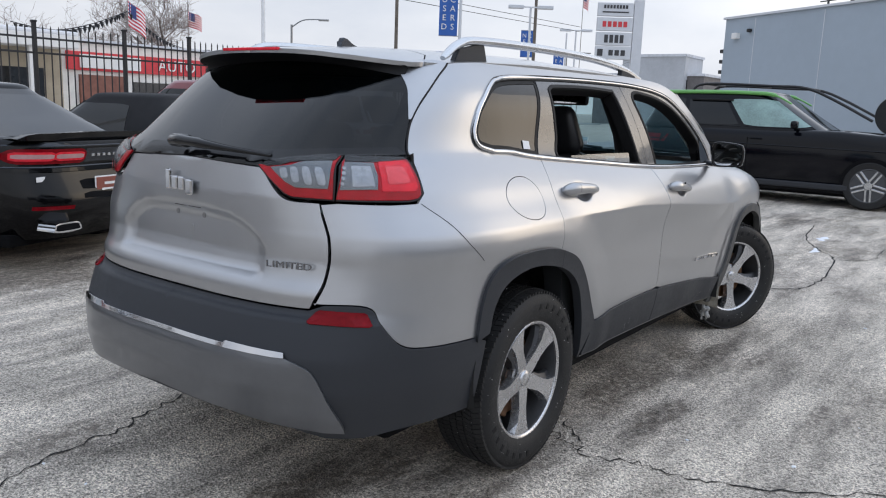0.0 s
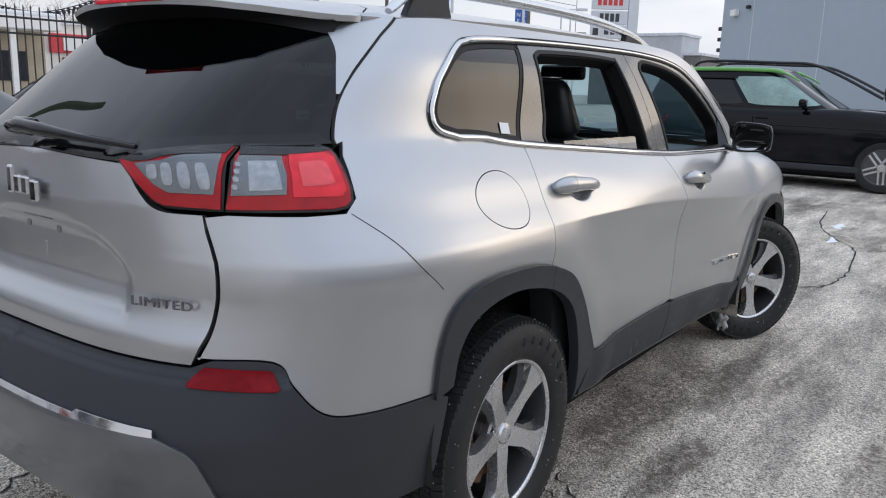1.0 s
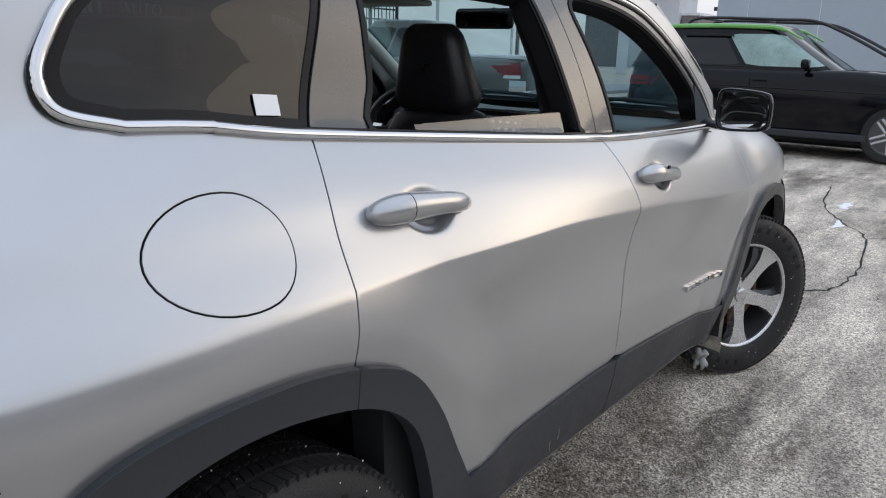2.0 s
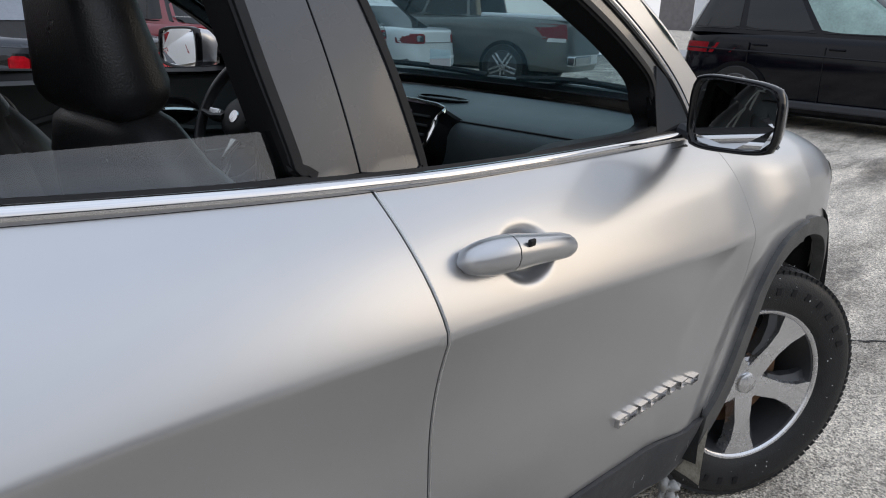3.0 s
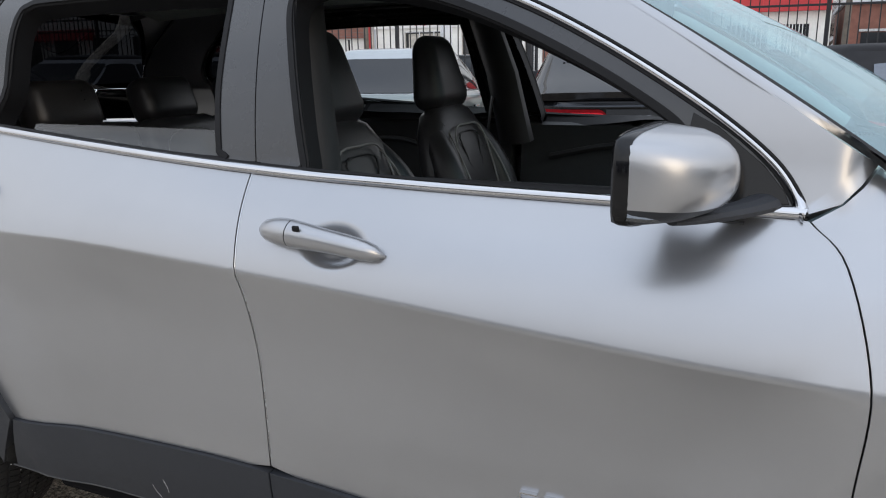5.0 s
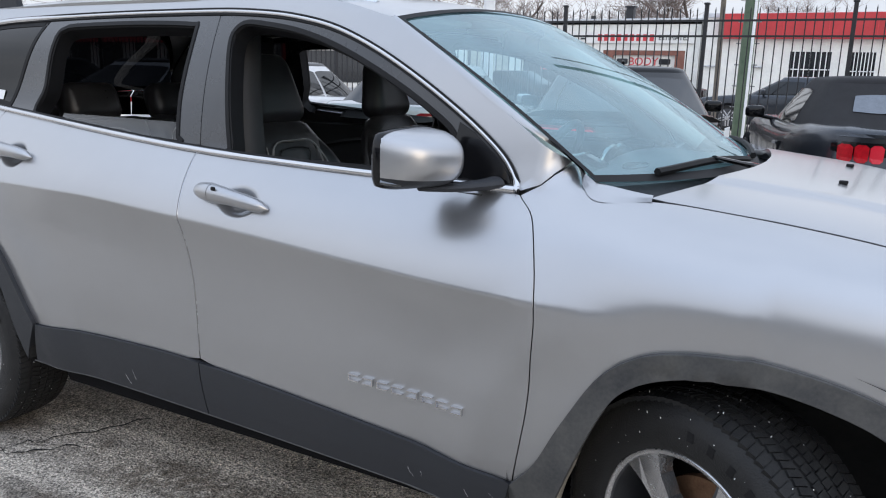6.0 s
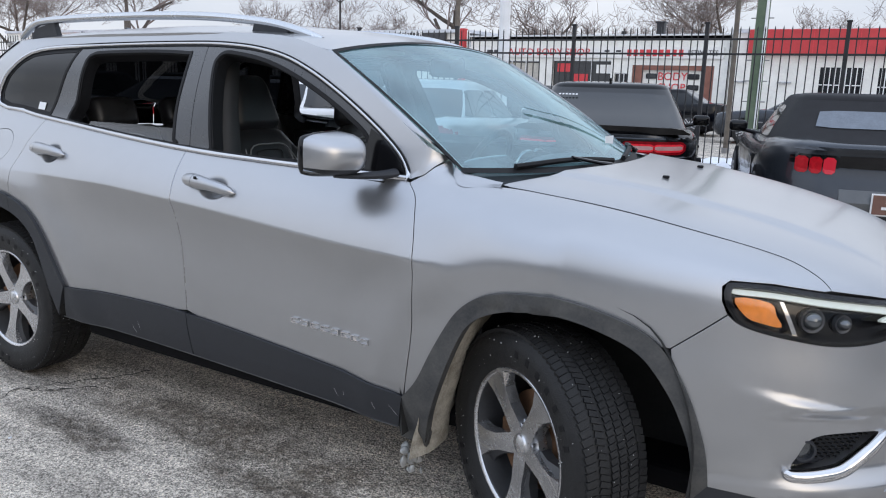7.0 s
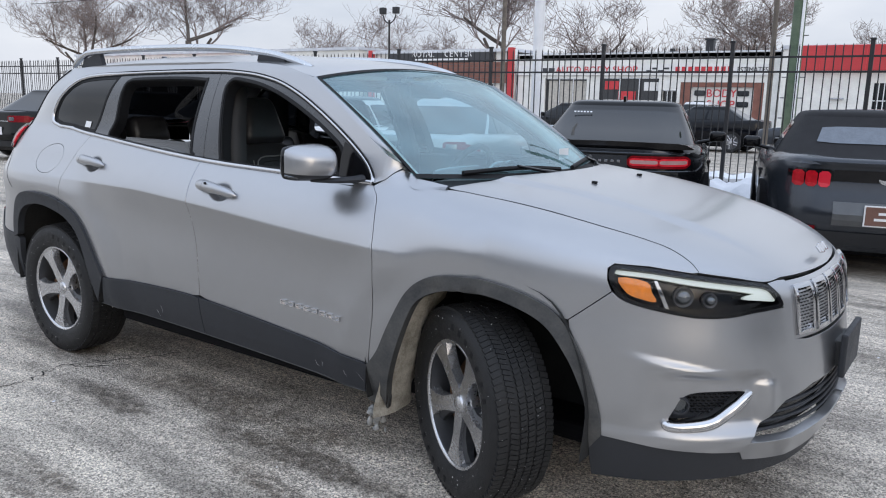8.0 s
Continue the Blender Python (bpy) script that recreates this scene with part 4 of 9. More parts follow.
loop = [(-1.0, 1.20)] + lerp_line((-0.95, 1.198), (-0.725, 1.186), 6) + TL_IN[::-1] + moved(BQ, -0.003)[1:] + lerp_line((-0.612, 0.760), (-1.0, 0.760), 8)
panel("tailgate", loop, PAINT, suv, shell, lift=gate_shape, sides="B", step=0.016, depth=0.025, label="silver tailgate with an empty number plate recess")
# rear glass
glass_loop = [(-1.0, 1.203)] + lerp_line((-0.95, 1.203), (-0.72, 1.192), 5) + spline([(-0.70, 1.20), (-0.637, 1.222), (-0.536, 1.236), (-0.39, 1.240)], 4) + GLASS_SIDE[2:] + [(-0.50, 1.54), (-0.70, 1.55), (-1.0, 1.56)]
panel("rear_window", glass_loop, TINT, suv, shell, lift=0.002, sides="B", step=0.03, depth=0.0, label="dark tinted rear window")
# black band round the glass
band = spline([(-0.70, 1.196), (-0.637, 1.218), (-0.536, 1.232), (-0.39, 1.236)], 4)
panel("window_band", [(-1.0, 1.235)] + lerp_line((-0.95, 1.235), (-0.70, 1.24), 4) + [(-0.6, 1.25), (-0.42, 1.262), (-0.388, 1.238)] + band[::-1][1:] + [(-0.72, 1.190), (-1.0, 1.201)], GLOSSBLK, suv, shell, lift=0.004, sides="B", depth=0.0)

# taillights: an outer and an inner unit each side
TL_A = [(-0.556, 1.096), (-0.408, 1.0945), (-0.388, 1.100), (-0.3775, 1.113), (-0.3735, 1.14), (-0.3745, 1.185), (-0.3805, 1.214), (-0.390, 1.227), (-0.404, 1.2315), (-0.524, 1.232), (-0.539, 1.165)]
TL_B = [(-0.559, 1.096), (-0.645, 1.099), (-0.664, 1.110), (-0.720, 1.192), (-0.712, 1.199), (-0.60, 1.224), (-0.530, 1.231), (-0.545, 1.165)]


def lamp_lift(u, z):
    return 0.004 + 0.018 * np.exp(-((z - 1.16) / 0.06) ** 2) * np.exp(-((u + 0.53) / 0.2) ** 2)


for nm, lp in (("taillight", TL_A), ("tailgate_light", TL_B)):
    for s in (1, -1):
        host = new(nm)
        host.parent = suv
        tagged(host, "wraparound tail lamp with red rim and clear centre")

        def flipped(u, z, s=s):
            p = shell(u, z)
            return p * np.array((1, s, 1.0))
        o = 1.0 if s == 1 else -1.0
        panel("housing", lp, GLOSSBLK, host, flipped, lift=lambda u, z: lamp_lift(u, z) - 0.005, step=0.02, depth=0.004, out=o)
        panel("red_rim", shrink(lp, 0.005), REDRIM, host, flipped, lift=lamp_lift, step=0.015, depth=0.006, out=o)
        if nm == "taillight":
            core = [(-0.470, 1.128), (-0.543, 1.126), (-0.532, 1.165), (-0.521, 1.205), (-0.462, 1.205), (-0.462, 1.17)]
            smoke = [(-0.521, 1.208), (-0.525, 1.228), (-0.398, 1.227), (-0.392, 1.221), (-0.455, 1.209)]
            pills = [(-0.535, 1.142, 0.005), (-0.531, 1.158, 0.005), (-0.527, 1.174, 0.005), (-0.523, 1.190, 0.005)]
        else:
            core = [(-0.566, 1.128), (-0.632, 1.130), (-0.652, 1.145), (-0.683, 1.188), (-0.60, 1.204), (-0.546, 1.208), (-0.556, 1.165)]
            smoke = [(-0.690, 1.192), (-0.708, 1.197), (-0.60, 1.221), (-0.536, 1.227), (-0.542, 1.211), (-0.60, 1.207)]
            pills = [(-0.575, 1.165, 0.028), (-0.602, 1.166, 0.028), (-0.628, 1.168, 0.024), (-0.652, 1.172, 0.016)]
        panel("clear_lens", core, CLEARLENS, host, flipped, lift=lambda u, z: lamp_lift(u, z) + 0.0025, step=0.012, depth=0.004, out=o)
        panel("smoked_band", smoke, GLOSSBLK, host, flipped, lift=lambda u, z: lamp_lift(u, z) + 0.0025, step=0.012, depth=0.003, out=o)
        for bu, bz, bh in pills:
            wu = 0.0085 if nm != "taillight" else 0.0035
            oval = [(bu + wu * math.copysign(abs(math.cos(a)) ** 0.6, math.cos(a)), bz + bh * math.copysign(abs(math.sin(a)) ** 0.6, math.sin(a))) for a in np.linspace(0, 2 * math.pi, 20, endpoint=False)]
            panel("lamp_rib", oval, LAMPWHITE, host, flipped, lift=lambda u, z: lamp_lift(u, z) + 0.004, step=0.008, depth=0.003, out=o)
        if nm == "taillight":
            panel("clear_block", [(-0.474, 1.136), (-0.517, 1.135), (-0.508, 1.197), (-0.470, 1.197)], LAMPWHITE, host, flipped, lift=lambda u, z: lamp_lift(u, z) + 0.004, step=0.01, depth=0.003, out=o)
            panel("bright_block", [(-0.394, 1.122), (-0.462, 1.122), (-0.455, 1.17), (-0.452, 1.208), (-0.398, 1.214), (-0.386, 1.203), (-0.386, 1.134)], REDLIT, host, flipped,
                  lift=lambda u, z: lamp_lift(u, z) + 0.004, step=0.012, depth=0.004, out=o)
            panel("inner_block", spline([(-0.404, 1.146), (-0.441, 1.142), (-0.445, 1.150), (-0.441, 1.188), (-0.434, 1.194), (-0.407, 1.196), (-0.401, 1.188), (-0.400, 1.154)], 3, closed=True), REDCORE, host, flipped,
                  lift=lambda u, z: lamp_lift(u, z) + 0.006, step=0.01, depth=0.003, out=o)
        cover = panel("outer_lens", shrink(lp, 0.004), LENS, host, flipped, lift=lambda u, z: lamp_lift(u, z) + 0.009, step=0.02, depth=0.0, out=o)
        cover.visible_shadow = False

for s in (1, -1):
    edge = [on_skin(u, z, 0.001)[0] for u, z in GATE_SIDE]
    part("gate_seal", tube([(q.x, q.y * s, q.z) for q in edge], 0.0048, 6), RUBBER, suv)
for s in (1, -1):
    joint = [on_skin(u, z, 0.0006)[0] for u, z in spline([(-0.385, 1.088), (-0.341, 1.027), (-0.306, 0.958), (-0.262, 0.893)], 5)]
    part("bumper_joint", tube([(q.x, q.y * s, q.z) for q in joint], 0.0009, 5), RUBBER, suv)
# gate furniture
for y in (0.075, -0.075):
    p, n = Vector((-0.905, y, 1.005)), Vector((-1, 0, 0))
    part("plate_screw", cyl((-0.893, y, 1.0), (-0.906, y, 1.0), 0.010, n=10), STEEL, suv)
part("plate_slot", box(-0.905, -0.01, 0.925, 0.006, 0.012, 0.075, 0.002), PAINT, suv)
part("gate_handle", box(-0.905, 0.0, 1.035, 0.03, 0.16, 0.022, 0.006), GLOSSBLK, suv)
part("wiper_cover", box(-0.925, 0.02, 1.252, 0.045, 0.11, 0.045, 0.02, 3), GLOSSBLK, suv, smooth=60)
part("rear_wiper", tube(spline([(-0.940, 0.04, 1.252), (-0.958, -0.05, 1.256), (-0.940, -0.22, 1.243), (-0.885, -0.40, 1.226)], 6), [0.024] * 6 + [0.021] * 4 + [0.018, 0.016, 0.014, 0.012, 0.011, 0.010, 0.009, 0.008, 0.007], 8, flat=0.8), GLOSSBLK, suv, smooth=60)
# emblem in plain shapes: four rounded strokes
emb = bmesh.new()
for y0, w, h, z0 in ((0.068, 0.030, 0.072, 1.117), (0.032, 0.034, 0.048, 1.107), (-0.006, 0.034, 0.048, 1.107), (-0.048, 0.036, 0.056, 1.097)):
    box(-0.945, y0, z0, 0.012, w, h, 0.006, 2, bm=emb)
part("emblem", emb, CHROME, suv, "bright raised maker's emblem")
_, me_n = on_skin(-0.645, 0.883, 0.004)
rot = Matrix.Rotation(math.atan2(me_n.y, me_n.x) + math.pi / 2, 4, "Z") @ Matrix.Rotation(math.pi / 2, 4, "X")
lettering("trim_badge", "LIMITED", 0.030, Matrix.Translation(on_skin(-0.665, 0.886, 0.016)[0]) @ rot @ Matrix.Diagonal((1.45, 1, 1, 1)), DARKCHROME, suv, 0.005, 1.05, "chrome trim lettering")

# --- spoiler, roof ---
def roof_z(x, y):
    zc = np.interp(x, (-0.65, -0.5, -0.2, 0.2, 0.7, 1.2, 1.5, 1.7, 1.85), (1.580, 1.597, 1.622, 1.640, 1.650, 1.640, 1.620, 1.593, 1.560))
    ze = np.interp(x, (-0.65, -0.36, 0.0, 0.4, 1.0, 1.35, 1.60, 1.80), (1.535, 1.548, 1.572, 1.585, 1.588, 1.580, 1.562, 1.513))
    ye = roof_half(x)
    return zc - (zc - ze) * np.clip(np.abs(y) / ye, 0, 1.1) ** 2.6


def roof_half(x):
    return np.interp(x, (-0.65, -0.36, 0.0, 1.0, 1.35, 1.6, 1.80), (0.50, 0.585, 0.600, 0.600, 0.634, 0.664, 0.688))


def roof_surf(x, y):
    x, y = np.broadcast_arrays(np.asarray(x, float), np.asarray(y, float))
    return np.stack([x, -y * roof_half(x), roof_z(x, y * roof_half(x))], -1)


loop = [(-0.10, 0.0), (-0.12, 0.5), (-0.20, 0.8), (-0.34, 0.985)] + [(x, 1.0) for x in np.linspace(-0.30, 1.74, 24)] + [(1.795, 0.99)] + [(1.795 + 0.035 * (1 - t * t), t) for t in np.linspace(0.9, 0, 10)]
panel("roof", loop, PAINT, suv, roof_surf, sides="B", step=0.05, depth=0.012, out=-1.0, label="silver roof")


def spoil_surf(x, y):
    x, y = np.broadcast_arrays(np.asarray(x, float), np.asarray(y, float))
    t = np.clip(y, 0, 1)
    hw = roof_half(x) + 0.0
    return np.stack([x - 0.02 * (1 - t * t), -t * hw, roof_z(x, t * hw) - 0.0], -1)


loop = [(-0.106, 0.0), (-0.126, 0.5), (-0.206, 0.8), (-0.346, 0.985), (-0.40, 0.985), (-0.455, 0.945), (-0.515, 0.86), (-0.570, 0.72), (-0.60, 0.5), (-0.615, 0.25), (-0.62, 0.0)]
panel("roof_spoiler", loop, PAINT, suv, spoil_surf, sides="B", step=0.05, depth=0.016, out=-1.0, label="silver roof spoiler")
# black underside of the spoiler, down to the glass
und, uf = [], []
ts = np.linspace(-0.975, 0.975, 29)
for t in ts:
    x0 = np.interp(abs(t), (0, 0.25, 0.5, 0.72, 0.86, 0.945, 0.985), (-0.635, -0.63, -0.612, -0.578, -0.520, -0.458, -0.402))
    p0 = np.array((x0, -t * float(roof_half(x0)), float(roof_z(x0, t * float(roof_half(x0)))) - 0.014))
    gz = 1.548 - 0.052 * t * t
    y = -t * 0.570
    ga = np.interp(gz, RZ, RA)
    p1 = np.array((-ga * (1 - (abs(y) / 0.66) ** 3.3) ** (1 / 3.3) - 0.004, y, gz))
    und += [p0, (p0 + p1) / 2 + np.array((0.02, 0, 0.012)), p1]
for i in range(len(ts) - 1):
    for k in (0, 1):
        a = 3 * i + k
        uf.append((a, a + 1, a + 4, a + 3))
raw("spoiler_underside", und, uf, RUBBER, suv)
FIN = tidy(spline([(-0.304, 1.554), (-0.366, 1.494), (-0.403, 1.42), (-0.411, 1.352)], 6) + spline([(-0.417, 1.352), (-0.440, 1.41), (-0.462, 1.465), (-0.512, 1.535)], 6) + [(-0.44, 1.556), (-0.36, 1.560)])
panel("spoiler_fin", FIN, PAINT, suv, shell, lift=0.005, sides="RL", step=0.02, depth=0.03, label="silver spoiler end beside the rear glass")
part("high_brake_light", box(-0.636, 0.0, 1.5805, 0.018, 0.30, 0.011, 0.003), REDLIT, suv, "dark red high-level brake light")
part("roof_aerial", prism(spline([(0.03, -0.004), (0.15, -0.004), (0.09, 0.016), (0.052, 0.036), (0.034, 0.038), (0.027, 0.02)], 3, closed=True), -0.014, 0.014, bevel=0.005, m=pose(-0.22, -0.02, 1.622)), PAINT_GREY, suv, "grey shark-fin aerial")

# roof rails
for s in (1, -1):
    ctr = spline([(-0.235, 0.578, 1.572), (-0.14, 0.574, 1.628), (0.0, 0.570, 1.652), (0.5, 0.562, 1.662), (1.0, 0.560, 1.655), (1.35, 0.560, 1.628), (1.52, 0.560, 1.598), (1.66, 0.562, 1.560)], 6)
    rr = [0.012 + 0.012 * math.sin(math.pi * i / (len(ctr) - 1)) ** 0.35 for i in range(len(ctr))]
    rail = part("roof_rail", tube([(x, -y * s, z) for x, y, z in ctr], rr, 10, flat=0.75), BRIGHT, suv, "satin silver roof rail", smooth=40)
    for x0, x1, zz in ((-0.16, 0.06, 1.60), (1.30, 1.52, 1.585)):
        pp = [(x0, zz - 0.035), (x1, zz - 0.035), (x1 - 0.03, zz + (0.045 if x0 < 0 else 0.015)), (x0 + 0.03, zz + (0.015 if x0 < 0 else 0.045))]
        part("rail_foot", prism(pp, -0.578 * s, -0.552 * s, bevel=0.004), CLAD, suv)

# --- window surround ---
inner_l = shrink(DLO, 0.016)
lowset = [(a, b + 0.003 * float(smooth((a + 0.1) / 0.3) * smooth((1.26 - b) / 0.05) * smooth((2.18 - a) / 0.1))) for a, b in inner_l]
C_LINE = lerp_line((0.208, 1.21), (0.335, 1.535), 8)
B_LINE = lerp_line((1.203, 1.14), (1.146, 1.54), 8)
panel("window_surround", DLO, RUBBER, suv, shell, holes=[lowset], lift=0.002, sides="RL", step=0.012, depth=0.012, label="black seat of the chrome surround")
mid_line = dense(tidy(shrink(DLO, 0.0065)), 0.02)
for s in (1, -1):
    ring, girth = [], []
    for u, z in mid_line:
        q = on_skin(float(steady_u(np.array(u))), z, 0.0015)[0]
        ring.append((q.x, q.y * s, q.z))
        on_belt = float(smooth((np.interp(u, [p[0] for p in BELT[::-1]], [p[1] for p in BELT[::-1]]) + 0.035 - z) / 0.02))
        girth.append(0.0062 + 0.0045 * max(on_belt, float(smooth((0.45 - u) / 0.3))))
    part("window_chrome", tube(ring, girth, 10, closed=True), CHROME, suv, "bright chrome window surround", smooth=70)


for s in (1, -1):
    rim_line = [on_skin(u, z, 0.004)[0] for u, z in UPPER]
    part("surround_seal", tube([(q.x, q.y * s, q.z) for q in rim_line], 0.0032, 5), RUBBER, suv)


def clip_dlo(umin_line, umax_line):
    """The inner window outline between two slanted lines."""
    def x_at(line, z):
        return np.interp(z, [p[1] for p in line], [p[0] for p in line])
    out = []
    for a, b in lowset:
        lo = x_at(umin_line, b) if umin_line else -9
        hi = x_at(umax_line, b) if umax_line else 9
        if lo < a < hi:
            out.append((a, b))
    ends = [p for line in (umin_line, umax_line) if line for p in dense(line, 0.004)]
    keep = inside(lowset, np.array(ends))
    return out + [p for p, k in zip(ends, keep) if k]


C_A, C_B = moved(C_LINE, -0.004), moved(C_LINE, 0.004)
B_A, B_B = moved(B_LINE, -0.0022), moved(B_LINE, 0.0022)
Q_GLASS = clip_dlo(None, C_A)


def angle_sorted(pts):
    c = np.mean(pts, 0)
    return sorted(pts, key=lambda p: math.atan2((p[1] - c[1]) * 2.2, p[0] - c[0]))


q_loop = angle_sorted(Q_GLASS)
panel("quarter_window", q_loop, TINT, suv, shell, lift=-0.004, sides="RL", step=0.03, depth=0.0, label="dark tinted fixed quarter window")
panel("quarter_seal", q_loop, RUBBER, suv, shell, holes=[shrink(q_loop, 0.014)], lift=-0.002, sides="RL", step=0.02, depth=0.01)
R_OPEN = spline([(0.385, 1.20), (0.392, 1.30), (0.405, 1.46), (0.43, 1.492), (0.50, 1.502), (0.80, 1.508), (1.03, 1.502), (1.058, 1.485), (1.08, 1.30), (1.094, 1.22), (1.103, 1.172), (1.096, 1.159), (0.75, 1.178)], 5, closed=True)
F_OPEN = spline([(1.335, 1.139), (1.321, 1.146), (1.316, 1.165), (1.301, 1.22), (1.285, 1.28), (1.260, 1.365), (1.235, 1.45), (1.240, 1.485), (1.275, 1.504), (1.35, 1.500), (1.48, 1.482), (1.60, 1.452), (1.72, 1.407), (1.85, 1.345), (1.95, 1.288),
                 (2.02, 1.238), (2.035, 1.19), (2.03, 1.140), (1.70, 1.137)], 5, closed=True)
r_loop = angle_sorted(clip_dlo(C_B, B_A))
f_loop = angle_sorted(clip_dlo(B_B, None))
panel("rear_window_frame", r_loop, SATINBLK, suv, shell, holes=[R_OPEN], lift=-0.002, sides="RL", step=0.025, depth=0.03, hole_depth=0.055, label="black rear door window frame and pillar covers")
panel("front_window_frame", f_loop, SATINBLK, suv, shell, holes=[F_OPEN], lift=-0.002, sides="RL", step=0.025, depth=0.03, hole_depth=0.055, label="black front door window frame and pillar cover")
for op in (R_OPEN, F_OPEN):
    for s in (1, -1):
        ring = [on_skin(u, z, -0.008)[0] for u, z in op]
        part("window_seal", tube([(p.x, p.y * s, p.z) for p in ring], 0.007, 6, closed=True), RUBBER, suv)
for op in (R_OPEN, F_OPEN):
    edge = [(u, max(z, float(np.interp(u, [p[0] for p in BELT[::-1]], [p[1] for p in BELT[::-1]])) + 0.009)) for u, z in shrink(op, -0.009)]
    panel("window_channel", edge, RUBBER, suv, shell, holes=[shrink(op, 0.003)], lift=0.001, sides="RL", step=0.02, depth=0.003, hole_depth=0.060, label="black rubber glass run channel")
# lowered glass shows above the rear sill
low_glass = [(0.50, 1.20), (0.80, 1.175), (1.106, 1.155), (1.094, 1.218), (0.80, 1.220), (0.50, 1.219)]
panel("lowered_window", low_glass, SIDE_GLASS, suv, shell, lift=-0.02, sides="RL", step=0.04, depth=0.0, label="clear rear door glass lowered almost to the sill")
p, n = on_skin(0.135, 1.262, -0.003)
right = (Vector((1, 0, -0.06)) - n * n.dot(Vector((1, 0, -0.06)))).normalized()
up = n.cross(right)
part("window_label", box(0, 0, 0, 0.050, 0.034, 0.001, m=Matrix.Translation(p + n * 0.003) @ Matrix((right, up, n)).transposed().to_4x4()), LABEL, suv, "small white paper label")

# --- door handles ---
for nm, (hx, hz, slope) in HANDLES.items():
    for s in (1, -1):
        hd = new("door_handle")
        hd.parent = suv
        tagged(hd, "silver painted pull handle with a small black lock button" if nm == "front" else "silver painted pull handle")
        L = 0.132

        def stretch(t0, t1, n, grow=0.0, L=L, hx=hx, hz=hz, slope=slope, s=s):
            """Centre line and girth of the grip from t0 to t1, fatter at its rear cap."""
            pts, rad = [], []
            for t in np.linspace(t0, t1, n):
                p, q = on_skin(hx + L * t, hz + slope * t * L * 1.2, 0.75 * (0.030 * (1 - abs(t) ** 3.0) + 0.002))
                pts.append((p.x, p.y * s, p.z))
                full = max(0.0, 1 - abs(t) ** 4.5) ** 0.5
                rad.append((0.0245 - 0.0065 * smooth((t + 0.65) / 1.1)) * full + 0.003 + grow)
            return pts, rad
        for nm_, t0, t1 in (("handle_cap", -1.0, -0.402), ("grip", -0.392, 1.0)):
            pts, rad = stretch(t0, t1, 12)
            part(nm_, tube(pts, rad, 14, flat=1.0), PAINT, hd, smooth=50)
        pts, rad = stretch(-0.405, -0.389, 3, -0.0008)
        part("handle_joint", tube(pts, rad, 14, flat=1.0), RUBBER, hd, smooth=50)
        if nm == "front":
            p, q = on_skin(hx - 0.030, hz + slope * -0.23 * L * 1.2 + 0.003, 0.0515)
            part("lock_button", box(p.x, p.y * s, p.z, 0.015, 0.006, 0.011, 0.003), RUBBER, hd)

# sky glint along the door gap, put in as a thin bright tube
for s in (1, -1):
    edge = [on_skin(u + 0.0035, z, 0.0004)[0] for u, z in GAP_M if z > 0.54]
    part("edge_glint", tube([(q.x, q.y * s, q.z) for q in edge], 0.0011, 5), BRIGHT, suv, "bright glint line along the door gap")

# model name on the front door, as plain bracket shapes
badge = new("model_badge")
badge.parent = suv
tagged(badge, "chrome model lettering")
for i in range(8):
    p, n = on_skin(1.815 + 0.0445 * i, 0.597 - 0.0018 * i, 0.003)
    w, h, k = 0.0160, 0.0095, 0.0030
    sh = [(-w, -h), (w, -h), (w, -h + k), (-w + k, -h + k), (-w + k, h - k), (w, h - k), (w, h), (-w, h)]
    if i % 3 == 1:
        sh = [(-a, b) for a, b in sh]
    part("badge_letter", prism([(p.x + a, p.z + b) for a, b in sh], p.y - 0.007, p.y + 0.006), CHROME, badge)
# fine scratches and dried salt runs on the cladding
rng = random.Random(31)
for k in range(6):
    u = rng.uniform(1.98, 2.24) if k < 4 else rng.uniform(0.6, 2.2)
    z0, run, rise, bow = rng.uniform(0.34, 0.43), rng.uniform(-0.03, 0.01), rng.uniform(0.012, 0.035), rng.uniform(-0.004, 0.004)
    line = [on_skin(u + run * t + bow * math.sin(3.1 * t), z0 + rise * t, 0.0092)[0] for t in (0, 0.2, 0.4, 0.6, 0.8, 1.0)]
    part("salt_scratch", tube([tuple(q) for q in line], 0.00028, 4), LABEL, suv)


# --- front bumper, lamps, grille ---
FOG = spline([(3.163, 0.449), (3.172, 0.495), (3.188, 0.532), (3.223, 0.550), (3.30, 0.552), (3.322, 0.541), (3.29, 0.505), (3.255, 0.466), (3.21, 0.450)], 4, closed=True)
INTAKE = [(3.325, 0.392), (3.353, 0.440), (3.417, 0.505), (3.52, 0.535), (3.75, 0.545)]


def nose_shape(u, z):
    across = smooth((u - 3.05) / 0.14) * smooth((3.41 - u) / 0.06)
    ridge = 0.013 * smooth((0.685 - 0.10 * (u - 3.1) / 0.3 - z) / 0.035) * across
    scoop = -0.030 * smooth((0.630 - 0.06 * (u - 3.2) - z) / 0.045) * smooth((u - 3.09) / 0.12) * smooth((3.385 - u) / 0.05) * smooth((z - 0.40) / 0.06)
    lip = 0.012 * smooth((0.43 - z) / 0.05)
    return ridge + scoop + lip


def head_foot(u):
    """The headlight's lower edge at u."""
    zs = []
    for (a0, b0), (a1, b1) in zip(HEAD, HEAD[1:] + HEAD[:1]):
        if (a0 - u) * (a1 - u) <= 0 and a0 != a1:
            zs.append(b0 + (b1 - b0) * (u - a0) / (a1 - a0))
    return min(zs)


